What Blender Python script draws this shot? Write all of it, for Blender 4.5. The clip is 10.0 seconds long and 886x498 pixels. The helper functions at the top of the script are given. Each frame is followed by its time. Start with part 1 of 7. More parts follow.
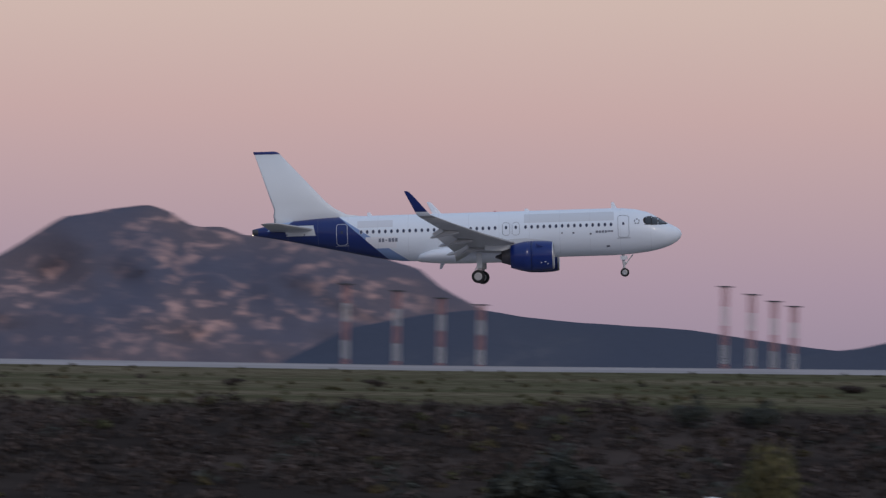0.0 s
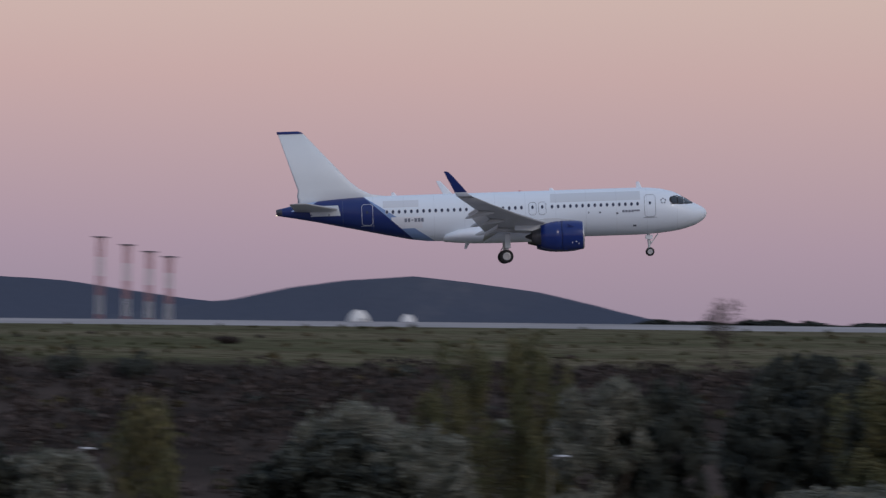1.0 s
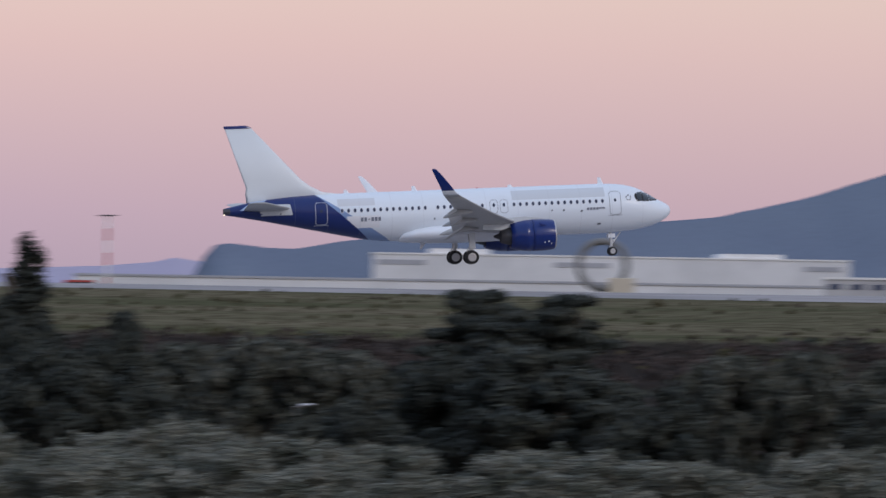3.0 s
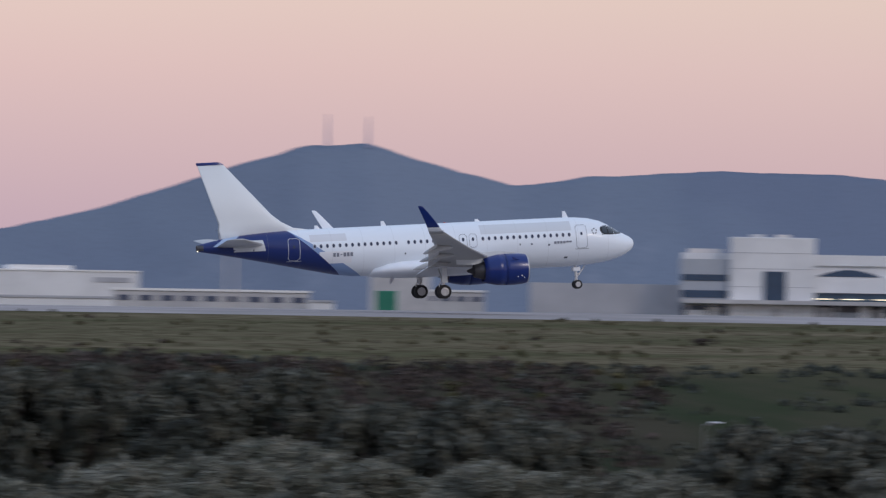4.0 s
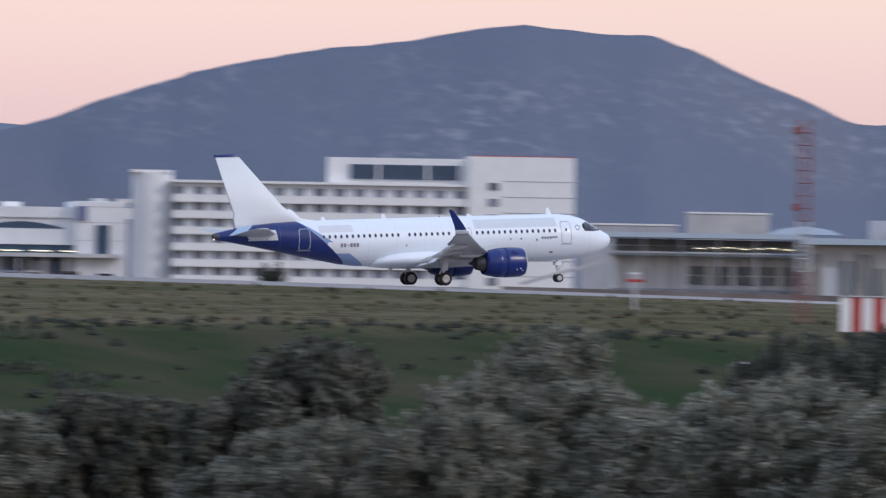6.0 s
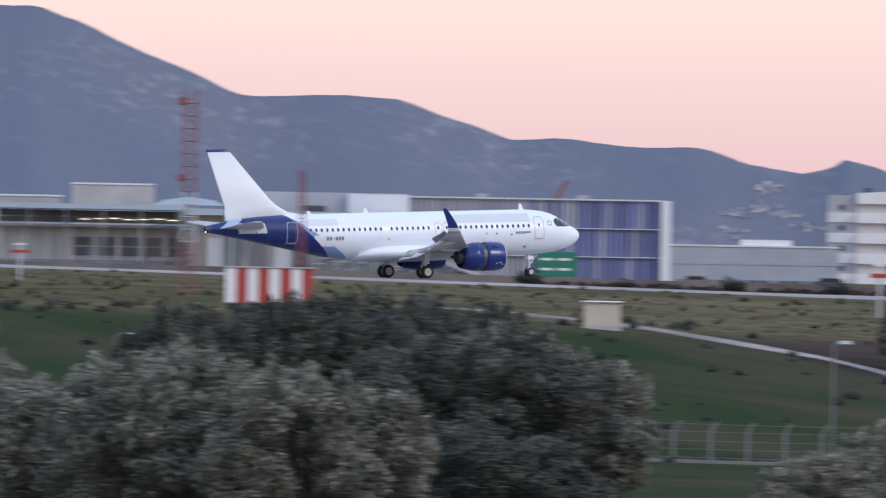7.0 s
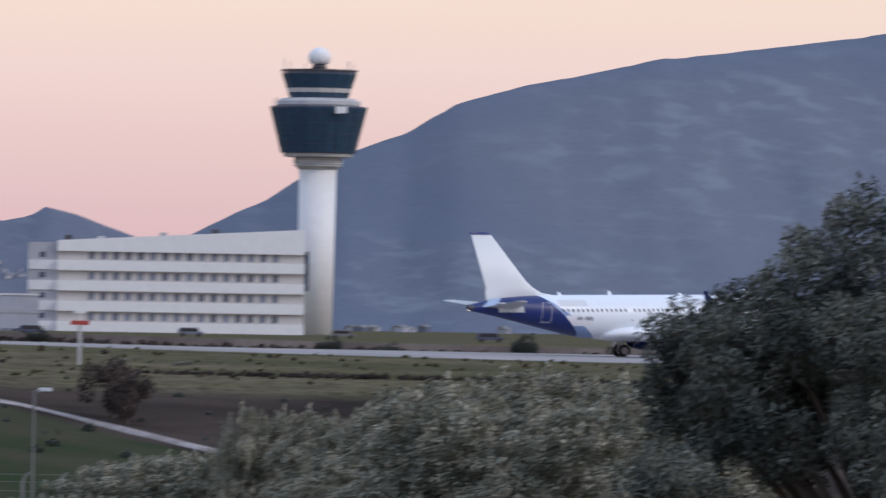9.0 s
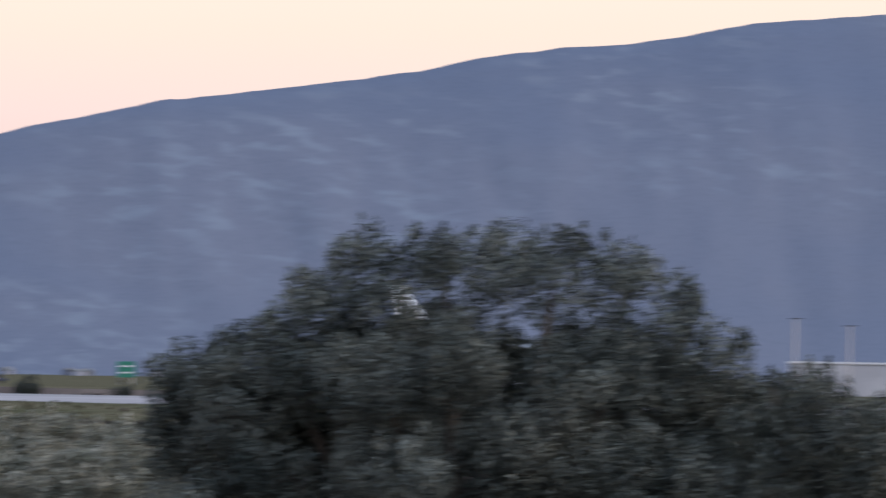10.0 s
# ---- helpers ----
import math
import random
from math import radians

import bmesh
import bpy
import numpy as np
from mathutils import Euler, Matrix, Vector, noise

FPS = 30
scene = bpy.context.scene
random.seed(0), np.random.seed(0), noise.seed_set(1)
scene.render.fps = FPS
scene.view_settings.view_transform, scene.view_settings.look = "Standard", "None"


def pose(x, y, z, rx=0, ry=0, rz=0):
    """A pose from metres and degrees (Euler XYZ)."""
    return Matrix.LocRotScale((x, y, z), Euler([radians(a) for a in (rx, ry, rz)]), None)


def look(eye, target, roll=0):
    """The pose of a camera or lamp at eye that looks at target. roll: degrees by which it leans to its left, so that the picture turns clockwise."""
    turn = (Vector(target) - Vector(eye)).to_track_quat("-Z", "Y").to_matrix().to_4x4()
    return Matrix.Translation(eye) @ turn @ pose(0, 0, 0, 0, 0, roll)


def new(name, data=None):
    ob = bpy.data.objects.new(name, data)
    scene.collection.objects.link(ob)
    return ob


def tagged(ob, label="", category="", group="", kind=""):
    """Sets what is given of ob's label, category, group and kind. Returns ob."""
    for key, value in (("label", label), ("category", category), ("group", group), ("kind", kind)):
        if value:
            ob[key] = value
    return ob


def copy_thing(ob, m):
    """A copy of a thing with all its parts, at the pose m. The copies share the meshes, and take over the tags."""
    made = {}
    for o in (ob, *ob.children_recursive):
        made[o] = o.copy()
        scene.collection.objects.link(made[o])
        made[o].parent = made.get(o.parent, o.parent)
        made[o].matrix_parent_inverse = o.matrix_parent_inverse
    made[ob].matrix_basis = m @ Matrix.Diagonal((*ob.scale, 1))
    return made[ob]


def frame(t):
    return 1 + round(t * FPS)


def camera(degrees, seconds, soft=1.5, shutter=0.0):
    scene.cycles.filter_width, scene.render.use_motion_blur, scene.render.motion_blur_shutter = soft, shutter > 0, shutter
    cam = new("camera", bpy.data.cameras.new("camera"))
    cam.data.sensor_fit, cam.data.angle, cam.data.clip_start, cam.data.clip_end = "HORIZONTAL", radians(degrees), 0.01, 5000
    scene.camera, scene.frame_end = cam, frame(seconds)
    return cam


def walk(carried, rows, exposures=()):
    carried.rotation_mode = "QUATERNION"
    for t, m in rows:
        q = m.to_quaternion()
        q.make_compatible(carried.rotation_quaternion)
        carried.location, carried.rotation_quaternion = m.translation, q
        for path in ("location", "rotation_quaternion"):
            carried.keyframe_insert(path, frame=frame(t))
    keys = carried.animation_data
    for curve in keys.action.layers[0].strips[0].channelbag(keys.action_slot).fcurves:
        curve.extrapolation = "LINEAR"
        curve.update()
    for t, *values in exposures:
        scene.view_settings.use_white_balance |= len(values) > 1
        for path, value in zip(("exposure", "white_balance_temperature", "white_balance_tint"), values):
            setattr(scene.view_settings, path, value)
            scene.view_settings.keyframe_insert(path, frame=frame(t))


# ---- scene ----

# ---- camera: fixed stand, panning after the aircraft (bearing and elevation in milliradians) ----
cam = camera(5.867, 10.0, soft=1.3, shutter=0.5)


def at(az, el, r):
    """Point at bearing az and elevation el (milliradians) and range r from the camera's stand."""
    return Vector((r * math.sin(az / 1000), r * math.cos(az / 1000), r * el / 1000))


PAN = [(0.0, -0.23, 13.01), (0.5, 33.68, 10.72), (1.0, 72.10, 8.52), (1.5, 106.19, 6.63), (2.0, 147.29, 4.47), (2.5, 184.84, 2.90), (3.0, 231.61, 5.15), (3.2, 248.73, 6.04), (4.3, 335.98, 7.50), (4.5, 350.18, 6.99), (5.0, 389.69, 5.92), (5.2, 404.93, 5.66), (6.3, 484.41, 2.90), (6.5, 498.80, 2.36), (7.0, 534.19, 1.61), (7.5, 560.27, 1.87), (8.0, 588.62, 3.02), (8.5, 607.23, 4.71), (9.0, 626.51, 8.65), (9.5, 647.38, 11.50), (9.7, 661.35, 12.72), (10.0, 683.88, 14.35)]
walk(cam, [(t, look((0, 0, 0), at(a, e, 700), 1.0)) for t, a, e in PAN],
     exposures=[(0, -0.20), (1.5, -0.14), (2.5, 0.1), (3.0, 0.24), (4.3, 0.26), (5.2, 0.42), (6.3, 0.74), (7.0, 0.84), (7.8, 0.77), (8.5, 0.63), (9.5, 0.62), (10, 0.84)])

# ---- dusk sky and low soft sun ----
world = bpy.data.worlds.new("dusk_sky")
scene.world = world
world.use_nodes = True
wn, wl = world.node_tree.nodes, world.node_tree.links
wn.clear()


def ramp(nt, stops, inter="LINEAR"):
    n = nt.nodes.new("ShaderNodeValToRGB")
    n.color_ramp.interpolation = inter
    el = n.color_ramp.elements
    while len(el) < len(stops):
        el.new(0.5)
    for e, (p, c) in zip(el, stops):
        e.position, e.color = p, (*c, 1)
    return n


w_tc = wn.new("ShaderNodeTexCoord")
w_sep = wn.new("ShaderNodeSeparateXYZ")
wl.new(w_tc.outputs["Generated"], w_sep.inputs[0])
w_map = wn.new("ShaderNodeMapRange")
w_map.inputs["From Min"].default_value, w_map.inputs["From Max"].default_value = -0.03, 0.3
wl.new(w_sep.outputs["Z"], w_map.inputs["Value"])
# elevation 0 is at 0.09, 2.9 degrees at 0.245
cool = ramp(world.node_tree, [(0.0, (0.25, 0.22, 0.28)), (0.09, (0.40, 0.325, 0.43)), (0.118, (0.50, 0.375, 0.47)), (0.178, (0.72, 0.50, 0.49)), (0.218, (0.80, 0.61, 0.55)), (0.6, (0.60, 0.60, 0.68)), (1.0, (0.42, 0.52, 0.73))])
warm = ramp(world.node_tree, [(0.0, (0.24, 0.20, 0.22)), (0.09, (0.48, 0.325, 0.36)), (0.124, (0.54, 0.37, 0.38)), (0.18, (0.63, 0.49, 0.46)), (0.21, (0.665, 0.535, 0.46)), (0.27, (0.69, 0.60, 0.52)), (0.6, (0.60, 0.60, 0.68)), (1.0, (0.42, 0.52, 0.73))])
wl.new(w_map.outputs[0], cool.inputs[0])
wl.new(w_map.outputs[0], warm.inputs[0])
w_side = wn.new("ShaderNodeMapRange")
w_side.inputs["From Min"].default_value, w_side.inputs["From Max"].default_value = -0.05, 0.68
w_side.interpolation_type = "SMOOTHSTEP"
wl.new(w_sep.outputs["X"], w_side.inputs["Value"])
w_mix = wn.new("ShaderNodeMix")
w_mix.data_type = "RGBA"
wl.new(w_side.outputs[0], w_mix.inputs["Factor"])
wl.new(cool.outputs[0], w_mix.inputs[6])
wl.new(warm.outputs[0], w_mix.inputs[7])
w_bg = wn.new("ShaderNodeBackground")
w_bg.inputs["Strength"].default_value = 0.9
wl.new(w_mix.outputs[2], w_bg.inputs["Color"])
w_out = wn.new("ShaderNodeOutputWorld")
wl.new(w_bg.outputs[0], w_out.inputs[0])

sun = new("sun", bpy.data.lights.new("sun", "SUN"))
sun.data.energy, sun.data.angle, sun.data.color = 0.7, radians(14), (1.0, 0.86, 0.78)
sun.matrix_world = look((300, -500, 320), (0, 0, 0))


# ---- materials ----
def mat(name, col, rough=0.7, metal=0.0, col2=None, scale=1.0, mixlo=0.4, mixhi=0.6, fine=0.0, fine_scale=20.0, bump=0.0, coat=0.0, glow=0.0, island=0.0, rnd=0.0, trans=0.0, stretch=None):
    """Principled material with two scales of variation in object space."""
    m = bpy.data.materials.new(name)
    m.use_nodes = True
    nt = m.node_tree
    b = nt.nodes["Principled BSDF"]
    b.inputs["Roughness"].default_value, b.inputs["Metallic"].default_value = rough, metal
    b.inputs["Coat Weight"].default_value = coat
    if rough >= 0.85:
        b.inputs["Specular IOR Level"].default_value = 0.03
    b.inputs["Coat Roughness"].default_value = 0.08
    b.inputs["Transmission Weight"].default_value = trans
    tc = nt.nodes.new("ShaderNodeTexCoord")
    base = nt.nodes.new("ShaderNodeRGB")
    base.outputs[0].default_value = (*col, 1)
    last = base.outputs[0]

    def mixin(fac, a, bsock, blend="MIX"):
        n = nt.nodes.new("ShaderNodeMix")
        n.data_type, n.blend_type = "RGBA", blend
        nt.links.new(fac, n.inputs["Factor"])
        nt.links.new(a, n.inputs[6])
        nt.links.new(bsock, n.inputs[7])
        return n.outputs[2]

    def noise_tex(sc, det):
        n = nt.nodes.new("ShaderNodeTexNoise")
        n.inputs["Scale"].default_value, n.inputs["Detail"].default_value = sc, det
        if stretch:
            mp = nt.nodes.new("ShaderNodeMapping")
            mp.inputs["Scale"].default_value = stretch
            nt.links.new(tc.outputs["Generated"], mp.inputs["Vector"])
            nt.links.new(mp.outputs[0], n.inputs["Vector"])
        else:
            nt.links.new(tc.outputs["Object"], n.inputs["Vector"])
        return n

    if col2:
        n = noise_tex(scale, 5)
        r = nt.nodes.new("ShaderNodeMapRange")
        r.inputs["From Min"].default_value, r.inputs["From Max"].default_value = mixlo, mixhi
        nt.links.new(n.outputs["Fac"], r.inputs["Value"])
        second = nt.nodes.new("ShaderNodeRGB")
        second.outputs[0].default_value = (*col2, 1)
        last = mixin(r.outputs[0], last, second.outputs[0])
    if fine or island or rnd:
        src = []
        if fine:
            f = noise_tex(fine_scale, 3)
            src.append((f.outputs["Fac"], fine))
            if bump:
                bp = nt.nodes.new("ShaderNodeBump")
                bp.inputs["Strength"].default_value = bump
                nt.links.new(f.outputs["Fac"], bp.inputs["Height"])
                nt.links.new(bp.outputs[0], b.inputs["Normal"])
        if island:
            g = nt.nodes.new("ShaderNodeNewGeometry")
            src.append((g.outputs["Random Per Island"], island))
        if rnd:
            o = nt.nodes.new("ShaderNodeObjectInfo")
            src.append((o.outputs["Random"], rnd))
        for sock, amt in src:
            r = nt.nodes.new("ShaderNodeMapRange")
            r.inputs["To Min"].default_value, r.inputs["To Max"].default_value = 1 - amt, 1 + amt
            nt.links.new(sock, r.inputs["Value"])
            h = nt.nodes.new("ShaderNodeHueSaturation")
            nt.links.new(last, h.inputs["Color"])
            nt.links.new(r.outputs[0], h.inputs["Value"])
            last = h.outputs[0]
    nt.links.new(last, b.inputs["Base Color"])
    if glow:
        nt.links.new(last, b.inputs["Emission Color"])
        b.inputs["Emission Strength"].default_value = glow
    return m


M = {
    "white_paint": mat("white_paint", (0.82, 0.87, 0.93), 0.35, coat=0.3, fine=0.03, fine_scale=0.7),
    "wing_grey": mat("wing_grey", (0.42, 0.43, 0.44), 0.32, fine=0.08, fine_scale=2.0),
    "blue_paint": mat("blue_paint", (0.003, 0.021, 0.155), 0.3, coat=0.12, fine=0.05, fine_scale=1.0),
    "spoiler_grey": mat("spoiler_grey", (0.13, 0.13, 0.14), 0.45, fine=0.1, fine_scale=2.0),
    "patch_grey": mat("patch_grey", (0.60, 0.64, 0.67), 0.45, fine=0.05, fine_scale=1.5),
    "glass_dark": mat("glass_dark", (0.02, 0.025, 0.03), 0.08, coat=0.6),
    "window_dark": mat("window_dark", (0.07, 0.09, 0.14), 0.15, fine=0.3, fine_scale=2.0),
    "cabin_window": mat("cabin_window", (0.06, 0.075, 0.12), 0.9, fine=0.3, fine_scale=2.0),
    "house_window": mat("house_window", (0.17, 0.19, 0.24), 0.3, fine=0.3, fine_scale=1.0, rnd=0.35),
    "post_grey": mat("post_grey", (0.20, 0.20, 0.20), 0.8, fine=0.15, fine_scale=3.0),
    "rubber": mat("rubber", (0.018, 0.018, 0.02), 0.8, fine=0.2, fine_scale=12),
    "metal": mat("metal", (0.55, 0.55, 0.55), 0.35, 0.8, fine=0.1, fine_scale=8),
    "gear_paint": mat("gear_paint", (0.66, 0.67, 0.68), 0.4, 0.1, fine=0.12, fine_scale=8),
    "mark_grey": mat("mark_grey", (0.20, 0.22, 0.27), 0.6),
    "dark_metal": mat("dark_metal", (0.09, 0.09, 0.10), 0.45, 0.7, fine=0.2, fine_scale=6),
    "line_dark": mat("line_dark", (0.12, 0.14, 0.18), 0.6),
    "line_light": mat("line_light", (0.62, 0.65, 0.70), 0.5),
    "lamp_warm": mat("lamp_warm", (1.0, 0.86, 0.62), 0.3, glow=1.3),
    "asphalt": mat("asphalt", (0.36, 0.335, 0.335), 0.9, col2=(0.29, 0.275, 0.275), scale=0.05, fine=0.12, fine_scale=1.5, bump=0.05),
    "red": mat("red", (0.42, 0.06, 0.05), 0.6, fine=0.15, fine_scale=1.5),
    "white": mat("white", (0.82, 0.82, 0.82), 0.6, fine=0.08, fine_scale=0.6),
    "mast_red": mat("mast_red", (0.26, 0.085, 0.085), 0.7, fine=0.15, fine_scale=1.5),
    "mast_faded": mat("mast_faded", (0.42, 0.22, 0.22), 0.7, fine=0.15, fine_scale=1.5),
    "mast_white": mat("mast_white", (0.52, 0.51, 0.52), 0.7, fine=0.1, fine_scale=1.0),
    "flap_paint": mat("flap_paint", (0.66, 0.68, 0.70), 0.4, fine=0.06, fine_scale=2.0),
    "wheel_hub": mat("wheel_hub", (0.46, 0.46, 0.47), 0.45, 0.3, fine=0.15, fine_scale=8),
    "orange": mat("orange", (0.75, 0.17, 0.04), 0.75, fine=0.15, fine_scale=2),
    "concrete": mat("concrete", (0.52, 0.52, 0.53), 0.8, col2=(0.42, 0.42, 0.44), scale=0.15, fine=0.08, fine_scale=2.0),
    "facade": mat("facade", (0.74, 0.75, 0.77), 0.65, col2=(0.66, 0.67, 0.69), scale=0.12, fine=0.05, fine_scale=1.2),
    "facade_grey": mat("facade_grey", (0.42, 0.43, 0.47), 0.7, col2=(0.36, 0.37, 0.41), scale=0.15, fine=0.08, fine_scale=1.2),
    "warehouse_panel": mat("warehouse_panel", (0.40, 0.43, 0.48), 0.6, col2=(0.36, 0.39, 0.44), scale=0.2, fine=0.06, fine_scale=1.0),
    "hall_glass": mat("hall_glass", (0.20, 0.215, 0.22), 0.25, col2=(0.33, 0.31, 0.29), scale=0.4, fine=0.3, fine_scale=1.5),
    "teal_glass": mat("teal_glass", (0.085, 0.125, 0.15), 0.2, col2=(0.17, 0.20, 0.21), scale=0.3, fine=0.3, fine_scale=1.2),
    "barrier": mat("barrier", (0.13, 0.115, 0.115), 0.9, col2=(0.20, 0.18, 0.175), scale=0.08, fine=0.25, fine_scale=0.8),
    "facade_beige": mat("facade_beige", (0.56, 0.53, 0.51), 0.7, fine=0.08, fine_scale=1.2),
    "glass_blue": mat("glass_blue", (0.032, 0.066, 0.115), 0.16, fine=0.25, fine_scale=0.6),
    "louvre_blue": mat("louvre_blue", (0.15, 0.175, 0.36), 0.5, rnd=0.3),
    "louvre_grey": mat("louvre_grey", (0.36, 0.375, 0.44), 0.5, rnd=0.15),
    "louvre_slate": mat("louvre_slate", (0.19, 0.205, 0.29), 0.6, fine=0.1, fine_scale=1.0),
    "roof_pale": mat("roof_pale", (0.42, 0.50, 0.58), 0.5, fine=0.08, fine_scale=0.8),
    "green_sign": mat("green_sign", (0.02, 0.20, 0.13), 0.5, fine=0.08, fine_scale=1.0),
    "cream": mat("cream", (0.58, 0.52, 0.42), 0.7, fine=0.08, fine_scale=2.0),
    "dirt": mat("dirt", (0.37, 0.335, 0.33), 0.95, col2=(0.26, 0.23, 0.22), scale=0.3, fine=0.15, fine_scale=3),
    "bark": mat("bark", (0.10, 0.085, 0.07), 0.95, fine=0.35, fine_scale=6, bump=0.4),
    "silver_leaf": mat("silver_leaf", (0.130, 0.133, 0.092), 0.6, col2=(0.315, 0.298, 0.225), scale=1.2, island=0.45),
    "olive_leaf": mat("olive_leaf", (0.092, 0.100, 0.072), 0.6, col2=(0.235, 0.232, 0.185), scale=1.2, island=0.45),
    "deep_leaf": mat("deep_leaf", (0.030, 0.037, 0.029), 0.6, col2=(0.105, 0.112, 0.085), scale=1.4, island=0.45),
    "grove_leaf": mat("grove_leaf", (0.050, 0.056, 0.042), 0.7, col2=(0.115, 0.116, 0.090), scale=1.0, island=0.45),
    "near_leaf": mat("near_leaf", (0.036, 0.045, 0.036), 0.65, col2=(0.128, 0.138, 0.112), scale=1.7, island=0.45),
    "dark_leaf": mat("dark_leaf", (0.027, 0.034, 0.028), 0.8, col2=(0.050, 0.055, 0.042), scale=0.8, island=0.45),
    "yellow_leaf": mat("yellow_leaf", (0.11, 0.095, 0.035), 0.7, col2=(0.075, 0.08, 0.03), scale=0.5, island=0.4),
    "brown_leaf": mat("brown_leaf", (0.086, 0.068, 0.062), 0.9, col2=(0.046, 0.040, 0.037), scale=0.4, island=0.45),
    "tan_grass": mat("tan_grass", (0.10, 0.080, 0.048), 0.9, col2=(0.08, 0.085, 0.045), scale=0.15, island=0.4),
    "hedge_leaf": mat("hedge_leaf", (0.035, 0.045, 0.035), 0.7, island=0.4),
    # distance haze is put into this pale colour
    "haze_pale": mat("haze_pale", (0.40, 0.38, 0.50), 0.95, fine=0.05, fine_scale=0.01),
}


# ---- mesh helpers ----
def finish(bm, name, material, smooth=False):
    me = bpy.data.meshes.new(name)
    bm.to_mesh(me)
    bm.free()
    for m in material if isinstance(material, (list, tuple)) else [material]:
        me.materials.append(m)
    if smooth:
        me.polygons.foreach_set("use_smooth", [True] * len(me.polygons))
    return me


def part(name, bm, material, parent=None, label="", smooth=False, m=None):
    ob = new(name, finish(bm, name, material, smooth))
    if parent:
        ob.parent = parent
    if m is not None:
        ob.matrix_basis = m
    return tagged(ob, label)


def box(bm, x0, x1, y0, y1, z0, z1, bevel=0.0, m=None, mi=0):
    """Box between the limits, bevelled, in a bmesh."""
    r = bmesh.ops.create_cube(bm, size=1.0)
    vs = r["verts"]
    for v in vs:
        v.co = Vector(((x0 + x1) / 2 + v.co.x * (x1 - x0), (y0 + y1) / 2 + v.co.y * (y1 - y0), (z0 + z1) / 2 + v.co.z * (z1 - z0)))
        if m is not None:
            v.co = m @ v.co
    if mi:
        for f in {f for v in vs for f in v.link_faces}:
            f.material_index = mi
    if bevel:
        es = list({e for v in vs for e in v.link_edges})
        bmesh.ops.bevel(bm, geom=es, offset=bevel, segments=1, affect="EDGES")
    return bm


def tube(bm, a, b, r0, r1=None, n=10, caps=True):
    """Tapered cylinder from a to b."""
    a, b = Vector(a), Vector(b)
    d = b - a
    q = d.to_track_quat("Z", "Y").to_matrix()
    r1 = r0 if r1 is None else r1
    rings = []
    for p, r in ((a, r0), (b, r1)):
        rings.append([bm.verts.new(p + q @ Vector((r * math.cos(k * math.tau / n), r * math.sin(k * math.tau / n), 0))) for k in range(n)])
    for k in range(n):
        bm.faces.new((rings[0][k], rings[0][(k + 1) % n], rings[1][(k + 1) % n], rings[1][k]))
    if caps:
        bm.faces.new(rings[0][::-1])
        bm.faces.new(rings[1])
    return bm


def loft(bm, rings, close_ends=True, loop=True):
    """Skin a list of rings of points."""
    vs = [[bm.verts.new(p) for p in ring] for ring in rings]
    n = len(vs[0])
    for a, b in zip(vs, vs[1:]):
        for k in range(n if loop else n - 1):
            bm.faces.new((a[k], a[(k + 1) % n], b[(k + 1) % n], b[k]))
    if close_ends:
        bm.faces.new(vs[0][::-1])
        bm.faces.new(vs[-1])
    return bm


def thing(name, label, category, m=None, group="", kind=""):
    ob = new(name)
    if m is not None:
        ob.matrix_basis = m
    return tagged(ob, label, category, group, kind)


def curve_through(pts, x):
    return float(np.interp(x, [p[0] for p in pts], [p[1] for p in pts]))


# ---- ground ----
RUN_Y, RUN_K, RUN_HALF = 728.0, -0.155, 30.0     # runway centre line y = RUN_Y + RUN_K x
RUN_Z = [(-400, -0.9), (-100, -0.8), (0, -0.65), (60, -0.2), (115, 0.1), (180, 0.05), (240, 0.2), (281, 0.25), (300, 0.05), (351, -0.7), (391, -1.5), (417, -2.0), (445, -2.45), (470, -2.75), (520, -2.9), (900, -3.2)]
CREST = [(-400, -4.8), (0, -4.7), (150, -4.7), (250, -4.9), (400, -5.1), (500, -5.0), (560, -6.2), (600, -7.0), (700, -7.2), (1200, -7.2)]
BANK = [(0, -1.7), (7, -1.7), (22, -2.8), (45, -3.8), (80, -4.5), (150, -6.2), (260, -9.0), (380, -11.8), (490, -11.6)]


def run_near(az):
    return (RUN_Y - RUN_HALF) / max(0.25, math.cos(az) - RUN_K * math.sin(az))


def shoulder_dip(x):
    """Fall of the runway's near edge, growing along it."""
    return 0.38 * max(0.0, min(1.0, (x - 150) / 200))


def ground_z(x, y):
    r, az = math.hypot(x, y), math.atan2(x, y)
    if abs(az) > 1.2:
        return curve_through(BANK + [(700, -8), (5000, -4)], r)
    rn = run_near(az)
    rc = rn - 105
    zr = curve_through(RUN_Z, rn * math.sin(az))
    zc = curve_through(CREST, az * 1000) * rc / 1000
    pts = [(p[0] * rc / 590, p[1]) for p in BANK] + [(rc - 4, zc - 0.35), (rc + 6, zc), (rn - 1, zr - 0.05 - shoulder_dip(rn * math.sin(az))), (rn + 6, zr - 0.75), (rn + 64, zr - 0.6), (rn + 120, zr - 0.6), (rn + 320, -2.6), (2200, -3.2), (5000, -4)]
    bump_z = 0.0
    if r < rn - 3:
        bump_z = 0.35 * noise.noise(Vector((x * 0.03, y * 0.03, 0))) * min(1, (rn - r) / 60)
    return curve_through(pts, r) + bump_z


